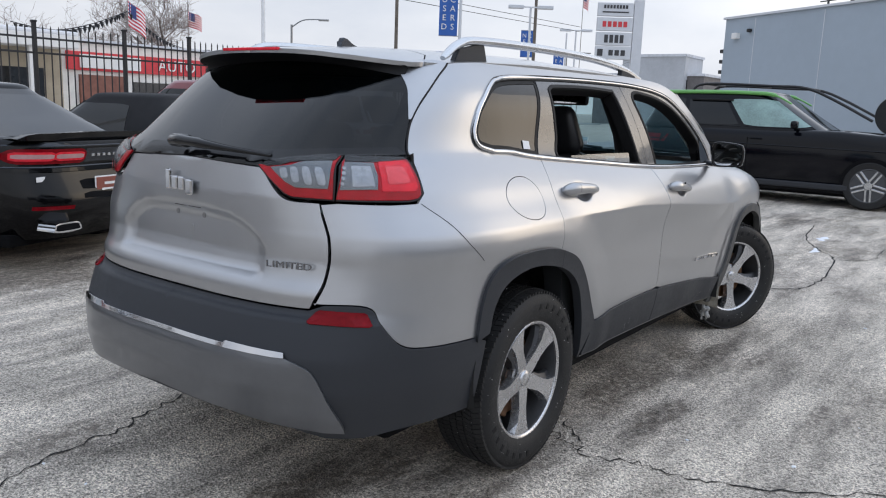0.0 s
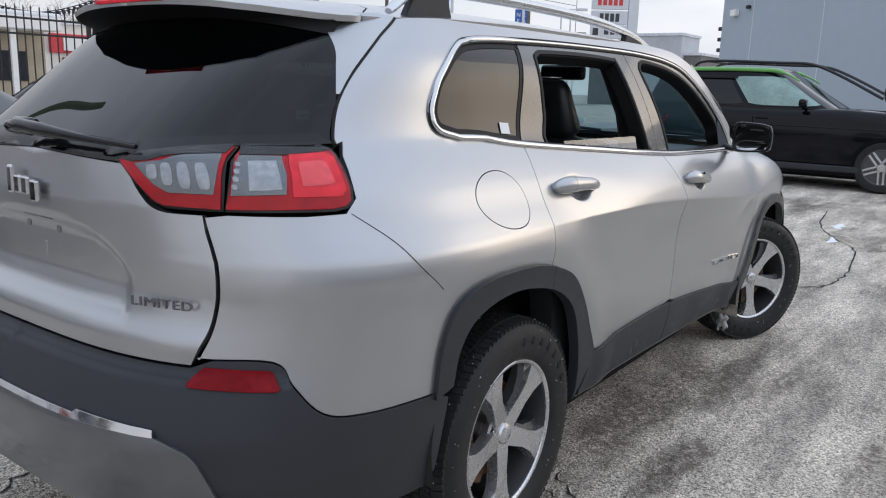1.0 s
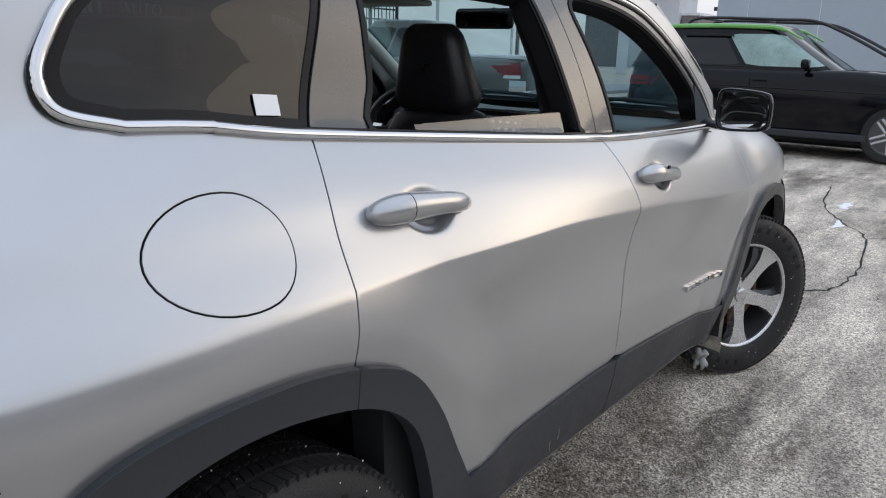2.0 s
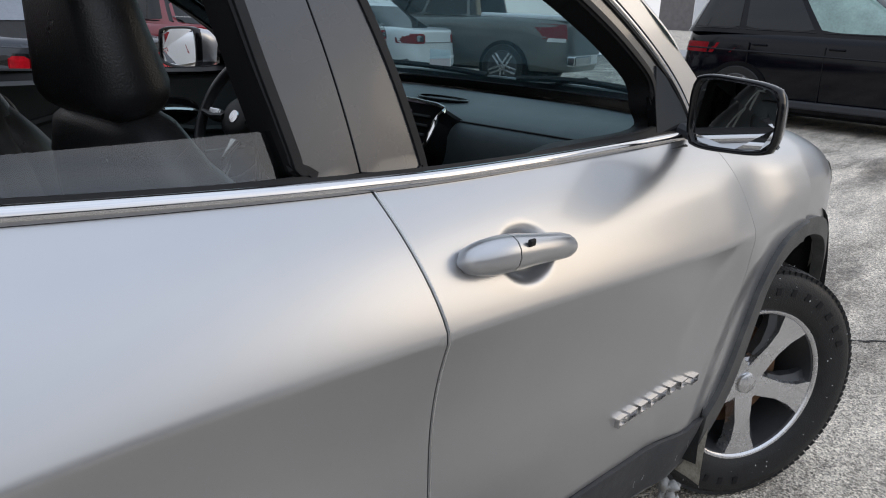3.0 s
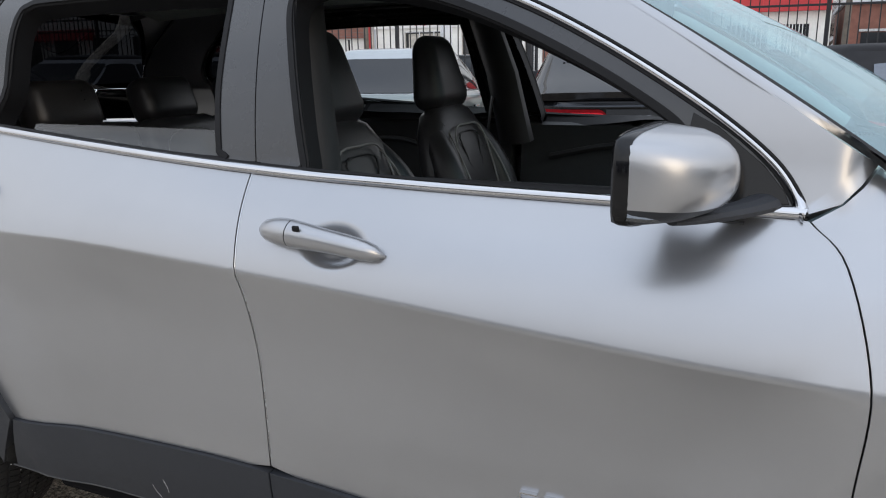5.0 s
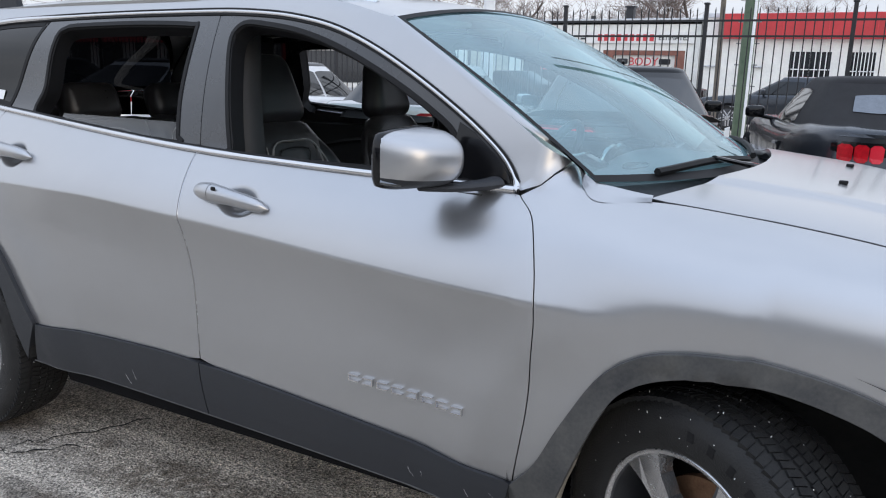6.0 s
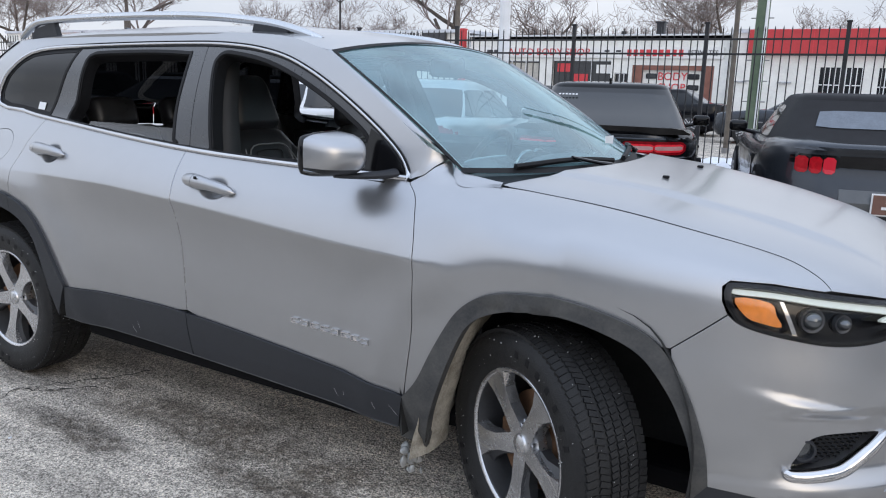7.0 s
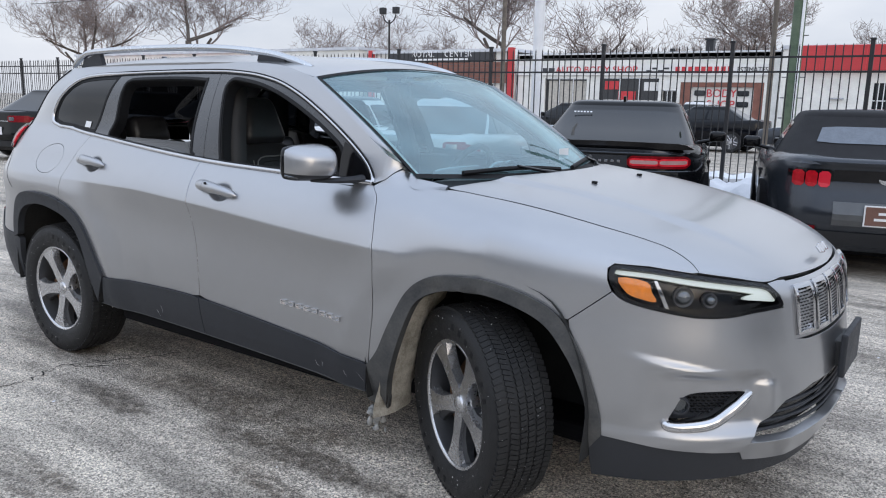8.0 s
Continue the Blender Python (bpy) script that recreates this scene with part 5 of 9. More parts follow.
hl = [(float(u), head_foot(float(u)) - 0.004) for u in np.linspace(3.08, 3.405, 22)]
loop = ([(2.9745, 0.754), (3.057, 0.858), (3.068, 0.842)] + hl + [(3.420, 0.806), (3.4115, 0.850), (3.387, 0.8865), (3.42, 0.8905)] + lerp_line((3.445, 0.889), (3.452, 0.70), 5)
        + lerp_line((3.50, 0.690), (3.75, 0.685), 6) + INTAKE[::-1] + [(3.315, 0.372), (3.311, 0.358), (3.25, 0.360), (3.135, 0.372), (3.041, 0.386)] + [p for p in ARCH_F[::-1] if p[0] > 2.976 and p[1] < 0.752 and p[1] > 0.392])
panel("front_bumper", loop, PAINT, suv, shell, holes=[FOG], lift=nose_shape, sides="B", step=0.011, depth=0.03, hole_depth=0.06, label="silver front bumper with fog lamp scoops")
panel("fog_backing", [(a, b) for a, b in shrink(FOG, -0.01)], CLAD, suv, shell, lift=-0.055, sides="RL", step=0.03, depth=0.0)
for s in (1, -1):
    def flipped(u, z, s=s):
        return shell(u, z) * np.array((1, s, 1.0))
    o = 1.0 if s == 1 else -1.0
    fl = new("fog_lamp")
    fl.parent = suv
    p, n = on_skin(3.183, 0.503, -0.045)
    p2 = p + n * 0.02
    part("lamp_lens", cyl((p.x, p.y * s, p.z), (p2.x, p2.y * s, p2.z), 0.024, n=16), CLEARLENS, fl)
    part("lamp_ring", spin([(0.024, 0), (0.032, 0), (0.030, 0.012), (0.024, 0.012)], 18, m=Matrix.Translation((p2.x, p2.y * s, p2.z)) @ Vector((n.x, n.y * s, n.z)).to_track_quat("Y", "Z").to_matrix().to_4x4(), closed=True), CLAD, fl)
    blade = spline([(3.150, 0.452), (3.163, 0.438), (3.205, 0.437), (3.252, 0.450), (3.285, 0.488), (3.315, 0.525), (3.332, 0.547)], 5)
    line = [on_skin(u, z, float(nose_shape(np.array([u]), np.array([z]))[0]) + 0.004)[0] for u, z in blade]
    wide = [0.008 + 0.014 * math.sin(math.pi * k / (len(line) - 1)) ** 0.6 for k in range(len(line))]
    part("fog_trim", tube([(q.x, q.y * s, q.z) for q in line], wide, 10), CHROME, suv, "bright chrome fog lamp blade", smooth=60)
    mesh_bm = bmesh.new()
    for i, u in enumerate(np.linspace(3.205, 3.30, 9)):
        for z in np.linspace(0.47, 0.545, 8):
            if inside(shrink(FOG, 0.008), np.array([(u, z)]))[0]:
                q, n = on_skin(u + 0.006 * (int(z * 100) % 2), z, -0.040)
                box(q.x, q.y * s, q.z, 0.010, 0.010, 0.003, bm=mesh_bm)
    part("fog_mesh", mesh_bm, GLOSSBLK, suv)

# lower intake, chin and lip
panel("lower_intake", [(3.318, 0.388), (3.353, 0.448), (3.417, 0.512), (3.52, 0.542), (3.75, 0.552), (3.75, 0.42), (3.58, 0.40), (3.45, 0.375)], GLOSSBLK, suv, shell, lift=-0.035, sides="B", step=0.03, depth=0.0)
for k in range(4):
    zz = 0.405 + 0.028 * k
    a = 3.33 + 0.022 * k
    line = [on_skin(u, zz + 0.02 * (u - a), -0.018)[0] for u in np.linspace(a, 3.745, 16)]
    part("intake_bar", tube([tuple(q) for q in line] + [(q.x, -q.y, q.z) for q in line[::-1]], 0.006, 6), CLAD, suv)
panel("front_lip", [(3.315, 0.352), (3.325, 0.384), (3.45, 0.372), (3.58, 0.396), (3.75, 0.415), (3.75, 0.330), (3.646, 0.318), (3.463, 0.296), (3.33, 0.318)], PAINT, suv, shell, lift=0.018, sides="B", step=0.025, depth=0.03, label="silver lower front lip")
panel("front_chin", [(3.039, 0.384), (3.135, 0.368), (3.25, 0.356), (3.318, 0.35), (3.335, 0.312), (3.463, 0.29), (3.646, 0.31), (3.75, 0.32), (3.75, 0.26), (3.5, 0.245), (3.267, 0.235), (3.151, 0.225), (3.03, 0.222), (3.02, 0.33)],
      CLAD, suv, shell, lift=0.012, sides="B", step=0.03, depth=0.03, label="black plastic chin under the bumper")

# grille: seven slots with chrome frames and mesh
for i in range(-3, 4):
    slot = new("grille_slot")
    slot.parent = suv
    tagged(slot, "upright chrome-framed grille slot with black mesh")
    yc, w = -i * 0.122, 0.050

    def nose(a, z, yc=yc):
        """a: distance across the nose, to the left; surface slightly proud of the skin."""
        a, z = np.broadcast_arrays(np.asarray(a, float), np.asarray(z, float))
        wz = smooth((z - .66) / .14)
        x = np.full(a.shape, 3.7)
        for _ in range(5):
            g = np.clip(1 - np.clip((z - .80) / (hood_h(np.maximum(x, XA)) - .80), 0, 1) ** 4.2, 0, 1) ** (1 / 4.2)
            bb = .902 * (g * wz + 1 - wz)
            x = XA + np.interp(z, FZ, FA) * g * (1 - np.clip(np.abs(a) / bb, 0, 1) ** 2.5) ** (1 / 2.5)
        return np.stack([x, a, z], -1)
    zt, zb_ = 0.874 - 0.004 * abs(i) / 3, 0.712
    outer = [(yc - w, zb_), (yc + w, zb_), (yc + w + 0.004, (zt + zb_) / 2 + 0.04), (yc + w, zt), (yc - w, zt), (yc - w - 0.004, (zt + zb_) / 2 + 0.04)]
    outer = tidy(sum((lerp_line(outer[k], outer[(k + 1) % 6], 4)[:-1] for k in range(6)), []))
    panel("slot_frame", outer, CHROME, slot, nose, holes=[shrink(outer, 0.012)], lift=0.010, step=0.012, depth=0.02, hole_depth=0.03)
    panel("slot_back", shrink(outer, 0.008), DARK, slot, nose, lift=-0.016, step=0.03, depth=0.0)
    mb = bmesh.new()
    for k, z in enumerate(np.linspace(zb_ + 0.018, zt - 0.016, 13)):
        for j in range(4):
            a = yc - 0.029 + 0.019 * j + (0.006 if k % 2 else -0.003)
            q = nose(a, z)
            box(q[0] - 0.004, a, z, 0.010, 0.013, 0.0035, bm=mb)
    for j in range(5):
        a = yc - 0.037 + 0.0185 * j
        line = [tuple(nose(a, z) + np.array((-0.006, 0, 0))) for z in np.linspace(zb_ + 0.012, zt - 0.012, 6)]
        tube(line, 0.0022, 4, bm=mb)
    part("slot_mesh", mb, GLOSSBLK, slot)
panel("grille_surround", lerp_line((-0.447, 0.699), (0.447, 0.699), 20) + lerp_line((0.447, 0.886), (0.0, 0.884), 10) + lerp_line((-0.04, 0.884), (-0.447, 0.886), 10), PAINT, suv, nose,
      lift=-0.002, step=0.03, depth=0.02)
emb2 = bmesh.new()
for y0, w2, h2 in ((-0.052, 0.022, 0.030), (-0.018, 0.024, 0.040), (0.016, 0.024, 0.030), (0.050, 0.022, 0.036)):
    box(0, y0, 0, 0.010, w2, h2, 0.004, 2, m=Matrix.Translation((3.665, 0, 0.940)) @ Matrix.Rotation(radians(-38), 4, "Y"), bm=emb2)
part("hood_emblem", emb2, CHROME, suv, "bright maker's emblem")
pl = new("plate_holder")
pl.parent = suv
tagged(pl, "dark plastic front number plate holder without a plate")
part("holder_board", box(3.795, 0.0, 0.592, 0.022, 0.31, 0.155, 0.006), CLAD, pl)
part("holder_bracket", box(3.770, 0.0, 0.585, 0.04, 0.20, 0.09, 0.004), CLAD_DIRTY, pl)

# headlights
for s in (1, -1):
    def flipped(u, z, s=s):
        return shell(u, z) * np.array((1, s, 1.0))
    o = 1.0 if s == 1 else -1.0
    hl_ = new("headlight")
    hl_.parent = suv
    tagged(hl_, "slim swept headlight with amber corner and white light strip")
    panel("housing", HEAD, GLOSSBLK, hl_, flipped, holes=[shrink(HEAD, 0.010)], lift=0.003, step=0.02, depth=0.05, out=o)
    panel("reflector_bowl", HEAD, GLOSSBLK, hl_, flipped, lift=-0.040, step=0.03, depth=0.0, out=o)
    panel("light_strip", spline([(3.060, 0.927), (3.13, 0.923), (3.225, 0.905), (3.30, 0.892), (3.375, 0.873), (3.392, 0.850), (3.398, 0.832), (3.36, 0.838), (3.318, 0.846), (3.330, 0.856), (3.345, 0.862), (3.29, 0.877), (3.217, 0.892), (3.13, 0.911), (3.07, 0.916)], 3, closed=True),
          glow("white_light_guide", (0.62, 0.68, 0.64), 0.16), hl_, flipped, lift=-0.008, step=0.012, depth=0.012, out=o, label="pale white light strip")
    panel("amber_lamp", spline([(3.069, 0.905), (3.123, 0.897), (3.131, 0.865), (3.139, 0.836), (3.112, 0.842), (3.085, 0.858)], 3, closed=True), AMBER, hl_, flipped, lift=-0.010, step=0.012, depth=0.012, out=o, label="amber corner lamp")
    panel("divider", [(3.137, 0.902), (3.143, 0.901), (3.163, 0.815), (3.156, 0.815)], CHROME, hl_, flipped, lift=-0.006, step=0.02, depth=0.01, out=o)
    for cu, cz, r in ((3.195, 0.852, 0.026), (3.25, 0.842, 0.018)):
        p, n = on_skin(cu, cz, -0.036)
        m4 = Matrix.Translation((p.x, p.y * s, p.z)) @ Vector((n.x, n.y * s, n.z)).to_track_quat("Y", "Z").to_matrix().to_4x4()
        part("projector_lens", spin([(r, 0), (r * 0.95, 0.012), (r * 0.7, 0.022), (r * 0.35, 0.027), (0.0005, 0.028)], 20, m=m4), CLEARLENS, hl_, smooth=60)
        part("projector_ring", spin([(r, -0.002), (r + 0.008, -0.002), (r + 0.006, 0.010), (r, 0.008)], 20, m=m4, closed=True), ALLOY_DK, hl_)
    lens = panel("lens", shrink(HEAD, 0.004), LENS, hl_, flipped, lift=0.005, step=0.03, depth=0.0, out=o)
    lens.visible_shadow = False

# --- windscreen, cowl, wipers ---
def ws_surf(a, t):
    """a: -1..1 across, t: 0 at the foot to 1 at the roof."""
    a, t = np.broadcast_arrays(np.asarray(a, float), np.asarray(t, float))
    k = 1 - np.abs(a) ** 2.2
    x = (2.385 + 0.235 * k) * (1 - t) + (1.800 + 0.030 * k) * t
    z = (1.143 - 0.018 * k) * (1 - t) + (1.514 + 0.056 * k) * t + (0.004 + 0.016 * k) * np.sin(np.pi * t)
    y = (0.756 * (1 - t) + 0.684 * t) * a
    return np.stack([x + 0.012 * np.sin(np.pi * t), -y, z], -1)


ws = panel("windscreen", rect(0.0, 0.0, 1.0, 1.0, 10), WS_GLASS, suv, ws_surf, sides="B", step=0.08, depth=0.0, out=-1.0, label="clear windscreen reflecting the sky")
ws.visible_shadow = False
panel("windscreen_band", rect(0.0, 0.0, 1.0, 1.0, 10), RUBBER, suv, ws_surf, holes=[[(-0.2, 0.035), (0.984, 0.035), (0.980, 0.975), (-0.2, 0.984)]], lift=-0.004, sides="B", step=0.06, depth=0.0)
# painted pillar foot between the windscreen, the side skin and the hood
for s in (1, -1):
    outer = spline([tuple(on_skin(1.80, 1.511, 0.001)[0]), tuple(on_skin(1.99, 1.395, 0.001)[0]), tuple(on_skin(2.15, 1.292, 0.001)[0]), tuple(on_skin(2.312, 1.182, 0.001)[0]),
                    tuple(on_skin(2.355, 1.132, 0.001)[0]), tuple(on_skin(2.402, 1.105, 0.001)[0]), tuple(on_skin(2.508, 1.108, 0.001)[0])], 6)
    inner = spline([tuple(ws_surf(1.0, t)) for t in (1.0, 0.68, 0.36, 0.10)] + [tuple(ws_surf(0.997, 0.015)), (2.435, -0.705, 1.128), (2.50, -0.695, 1.118)], 6)
    lean_o = spline([tuple(on_skin(u, z)[1]) for u, z in ((1.80, 1.511), (1.99, 1.395), (2.15, 1.292), (2.312, 1.182), (2.355, 1.132), (2.402, 1.105), (2.508, 1.108))], 6)
    lean_i = spline([(0.42, -0.42, 0.80)] * 4 + [(0.40, -0.45, 0.80), (0.20, -0.45, 0.87), (0.12, -0.35, 0.93)], 6)
    vs, fs, ns = [], [], []
    for a, b, na, nb in zip(outer, inner, lean_o, lean_i):
        a, b, na, nb = np.array(a), np.array(b), np.array(na), np.array(nb)
        for t in (0.0, 0.3, 0.65, 1.0):
            q = a + (b - a) * t + np.array((0.3, -0.6, 0.75)) * 0.011 * math.sin(math.pi * t)
            vs.append((q[0], q[1] * s, q[2]))
            k = na + (nb - na) * t
            k = k / np.linalg.norm(k)
            ns.append((k[0], k[1] * s, k[2]))
    for i in range(len(outer) - 1):
        for k in range(3):
            q = 4 * i + k
            fs.append((q, q + 1, q + 5, q + 4) if s < 0 else (q + 4, q + 5, q + 1, q))
    raw("pillar_foot", vs, fs, PAINT, suv, "", True, ns)
    # black triangle at the mirror's root, inside the window's front corner
    panel("mirror_sail", [(2.030, 1.130), (2.190, 1.128), (2.182, 1.145), (2.150, 1.183), (2.080, 1.240), (2.040, 1.262), (2.030, 1.20)], GLOSSBLK, suv, shell if s > 0 else left_shell, lift=0.002, step=0.03, depth=0.02, out=float(s))
cow, cf = [], []
for k, y in enumerate(np.linspace(-0.74, 0.74, 21)):
    kk = 1 - abs(y / 0.74) ** 2.2
    x0, x1 = 2.385 + 0.235 * kk - 0.02, float(np.interp(abs(y), [p[1] for p in hood_rear], [p[0] for p in hood_rear])) + 0.03
    cow += [(x0, y, 1.128), (0.5 * (x0 + x1), y, 1.098 - 0.0 * kk), (x1, y, 1.095)]
for i in range(20):
    for k in (0, 1):
        a = 3 * i + k
        cf.append((a, a + 1, a + 4, a + 3))
raw("cowl", cow, cf, CLAD, suv, "black plastic cowl under the windscreen")
for y0, y1, x0, x1 in ((-0.55, -0.02, 2.475, 2.545), (0.10, 0.66, 2.53, 2.43)):
    w_ = new("wiper")
    w_.parent = suv
    line = [ws_surf(-(y0 + (y1 - y0) * t) / 0.715, 0.035 + 0.03 * math.sin(math.pi * t)) + np.array((0.012, 0, 0.008)) for t in np.linspace(0, 1, 9)]
    part("wiper_blade", tube([tuple(p) for p in line], 0.010, 6), RUBBER, w_)
    piv = line[8] + np.array((0.075, 0.02, -0.028)) if y0 < 0 else line[8] + np.array((0.06, -0.06, -0.024))
    part("wiper_arm", tube(spline([tuple(line[4] + np.array((0.004, 0, 0.008))), tuple((line[4] + piv) / 2 + np.array((0.012, 0, 0.002))), tuple(piv)], 4), [0.009] * 4 + [0.013] * 5, 8, flat=0.7), GLOSSBLK, w_)

# --- door mirrors ---
for s in (1, -1):
    mi = new("door_mirror")
    mi.parent = suv
    tagged(mi, "silver capped door mirror with a black base, chipped with salt")
    MW, MH, MD, NA, NB = 0.094, 0.074, 0.112, 18, 16

    def mirror_at(a, b, f, s=s):
        """A place on the mirror head: a -1 at the door to 1 outside, b up, f 0 at the rear rim to 1 on the full bulge."""
        ya, zb = a * math.sqrt(1 - 0.20 * b ** 4), b * math.sqrt(1 - 0.24 * a ** 4)
        h = MH * (1 - 0.13 * (a + 1) / 2)
        bulge = f * MD * (1 - 0.22 * a) * (max(0.0, 1 - abs(a) ** 3.0) * max(0.0, 1 - abs(b) ** 2.6)) ** 0.5
        return (2.000 - 0.016 * a + bulge, -(0.958 + MW * ya) * s, 1.188 + h * zb)
    bs = np.linspace(-1, 1, NB + 1)
    low = 3
    for nm, j0, j1, mt in (("mirror_base_cap", 0, low, CLAD), ("mirror_cap", low, NB, PAINT)):
        vs = [mirror_at(math.sin(a), bs[j], 1.0) for a in np.linspace(-math.pi / 2, math.pi / 2, NA + 1) for j in range(j0, j1 + 1)]
        w0 = j1 - j0 + 1
        fs = []
        for a in range(NA):
            for j in range(w0 - 1):
                q = a * w0 + j
                f = (q, q + 1, q + w0 + 1, q + w0)
                fs.append(f if s == -1 else f[::-1])
        raw(nm, vs, fs, mt, mi)

    # black rear bezel with the glass set in it
    def bezel(grow, dx):
        edge = [(a, -1) for a in np.linspace(-1, 1, 13)] + [(1, b) for b in np.linspace(-1, 1, 9)[1:]] + [(a, 1) for a in np.linspace(1, -1, 13)[1:]] + [(-1, b) for b in np.linspace(1, -1, 9)[1:-1]]
        out = np.array([mirror_at(a, b, 0.0) for a, b in edge])
        c = out.mean(0)
        return [(p[0] + dx, c[1] + (p[1] - c[1]) * grow, c[2] + (p[2] - c[2]) * grow) for p in out]
    rings = [bezel(0.985, 0.012), bezel(1.012, 0.006), bezel(1.008, -0.006), bezel(0.975, -0.013), bezel(0.90, -0.012), bezel(0.87, -0.002)]
    n = len(rings[0])
    raw("mirror_rim", sum(rings, []), [(r * n + k, r * n + (k + 1) % n, (r + 1) * n + (k + 1) % n, (r + 1) * n + k) for r in range(5) for k in range(n)], GLOSSBLK, mi)
    raw("mirror_glass", bezel(0.885, -0.004), [tuple(range(n))], MIRROR, mi, smooth=False)
    part("mirror_foot", tube(spline([(2.155, -0.790 * s, 1.128), (2.13, -0.83 * s, 1.124), (2.08, -0.89 * s, 1.120), (2.04, -0.96 * s, 1.122)], 4), [0.030, 0.030, 0.028, 0.027, 0.026, 0.025, 0.024, 0.022, 0.020, 0.018, 0.016, 0.014, 0.010], 10, flat=0.5), CLAD, mi)
    part("turn_signal", tube(spline([(2.052, -0.985 * s, 1.136), (2.022, -1.03 * s, 1.139), (1.992, -1.046 * s, 1.143)], 4), 0.006, 6), CLEARLENS, mi)

# --- wheels ---
def wheel(at, steer, side, spin_deg):
    """A road wheel with tyre; side -1: outer face towards -y."""
    w = new("wheel")
    w.parent = suv
    w.matrix_basis = Matrix.Translation(at) @ Matrix.Rotation(radians(steer), 4, "Z") @ (Matrix() if side == -1 else Matrix.Rotation(math.pi, 4, "Z"))
    tagged(w, "five-spoke machined alloy wheel with a worn, salt-flecked tyre")
    R, H = 0.361, 0.112
    tyre = [(0.232, -H + 0.018), (0.245, -H + 0.006), (0.262, -H), (0.30, -H - 0.006), (0.325, -H - 0.002), (0.344, -H + 0.012), (R - 0.008, -H + 0.024), (R - 0.0065, -0.045), (R - 0.0058, 0.0),
            (R - 0.0065, 0.045), (R - 0.008, H - 0.024), (0.344, H - 0.012), (0.325, H + 0.002), (0.26, H), (0.232, H - 0.018)]
    part("tyre", spin(tyre, 72), TYRE, w, smooth=35)
    sip = bmesh.new()
    for n_, rows in ((100, ((-0.086, 0.22, 0.0056, 0.032, 0.0188), (0.086, -0.22, 0.0056, 0.032, 0.0188))), (120, ((-0.0475, -0.30, 0.0016, 0.031, 0.0150), (-0.0125, 0.24, 0.0008, 0.024, 0.0155), (0.0165, 0.24, 0.0008, 0.024, 0.0155), (0.0505, 0.30, 0.0016, 0.031, 0.0150)))):
        for k in range(n_):
            a = 2 * math.pi * k / n_
            for h, tw, low, wide, run in rows:
                m = Matrix.Rotation(-a, 4, "Y") @ Matrix.Translation((R - 0.0060 - low, h, 0)) @ Matrix.Rotation(math.copysign(0.16, h) if abs(h) > 0.08 else 0.0, 4, "Z") @ Matrix.Rotation(tw, 4, "X")
                bmesh.ops.create_cube(sip, size=1.0, matrix=m @ Matrix.Diagonal((0.012, wide, run, 1)))
    tagged(part("tread_rubber", sip, TYRE, w), kind="stuff")
    ring = bmesh.new()
    for k in range(34):
        if k % 17 < 7:
            a = 2 * math.pi * k / 34 + 0.4
            m = Matrix.Rotation(-a, 4, "Y") @ Matrix.Translation((0.296, -H - 0.0055, 0))
            bmesh.ops.create_cube(ring, size=1.0, matrix=m @ Matrix.Diagonal((0.022, 0.002, 0.016, 1)))
    tagged(part("sidewall_marking", ring, RUBBER, w), kind="stuff")
    rs = random.Random(int(at[0] * 10 + side) + 7)
    salt = bmesh.new()
    for k in range(170):
        a = rs.uniform(0, 2 * math.pi)
        if k % 3:
            base = Matrix.Rotation(-a, 4, "Y") @ Matrix.Translation((R - 0.0012, rs.uniform(-0.095, 0.06), 0))
        else:
            base = Matrix.Rotation(-a, 4, "Y") @ Matrix.Translation((rs.uniform(0.25, 0.335), -H - 0.0045, 0))
        q = rs.uniform(0.0005, 0.0016)
        bmesh.ops.create_icosphere(salt, subdivisions=1, radius=q, matrix=base @ Matrix.Diagonal((rs.uniform(0.6, 2.2), 0.8, 1, 1)))
    tagged(part("salt_residue", salt, LABEL, w, "white flecks of dried salt"), kind="stuff")
    part("rim_barrel", spin([(0.228, -0.092), (0.219, -0.088), (0.212, -0.04), (0.205, 0.05), (0.215, 0.09), (0.23, 0.10)], 60), ALLOY_DK, w, smooth=40)
    part("rim_lip", spin([(0.222, -0.092), (0.226, -0.098), (0.233, -0.099), (0.237, -0.095), (0.236, -0.088)], 60), ALLOY, w, smooth=50)
    for k in range(5):
        m = Matrix.Rotation(radians(72 * k + spin_deg), 4, "Y")
        # face: straight machined side and a dished dark flank
        out = [(0.0, -0.032), (0.060, -0.033), (0.12, -0.030), (0.17, -0.040), (0.222, -0.066), (0.2275, 0.0), (0.223, 0.046), (0.17, 0.026), (0.12, 0.022), (0.060, 0.028), (0.0, 0.030)]
        sp = bmesh.new()
        dep = lambda r: -0.070 - 0.022 * min(1, r / 0.2)
        fr = [sp.verts.new(m @ Vector((a, dep(a), b))) for a, b in out]
        bk = [sp.verts.new(m @ Vector((a, dep(a) + 0.034, b * 1.18))) for a, b in out]
        sp.faces.new(fr)
        for i in range(len(out)):
            j = (i + 1) % len(out)
            sp.faces.new((fr[i], bk[i], bk[j], fr[j]))
        part("spoke", sp, ALLOY, w)
        dk = bmesh.new()
        o2 = [(0.075, 0.024), (0.12, 0.017), (0.17, 0.019), (0.222, 0.036), (0.222, 0.075), (0.17, 0.050), (0.12, 0.036), (0.08, 0.036)]
        f2 = [dk.verts.new(m @ Vector((a, dep(a) + 0.010 + 0.5 * max(0, b - 0.02), b))) for a, b in o2]
        b2 = [dk.verts.new(m @ Vector((a, dep(a) + 0.05, b))) for a, b in o2]
        dk.faces.new(f2)
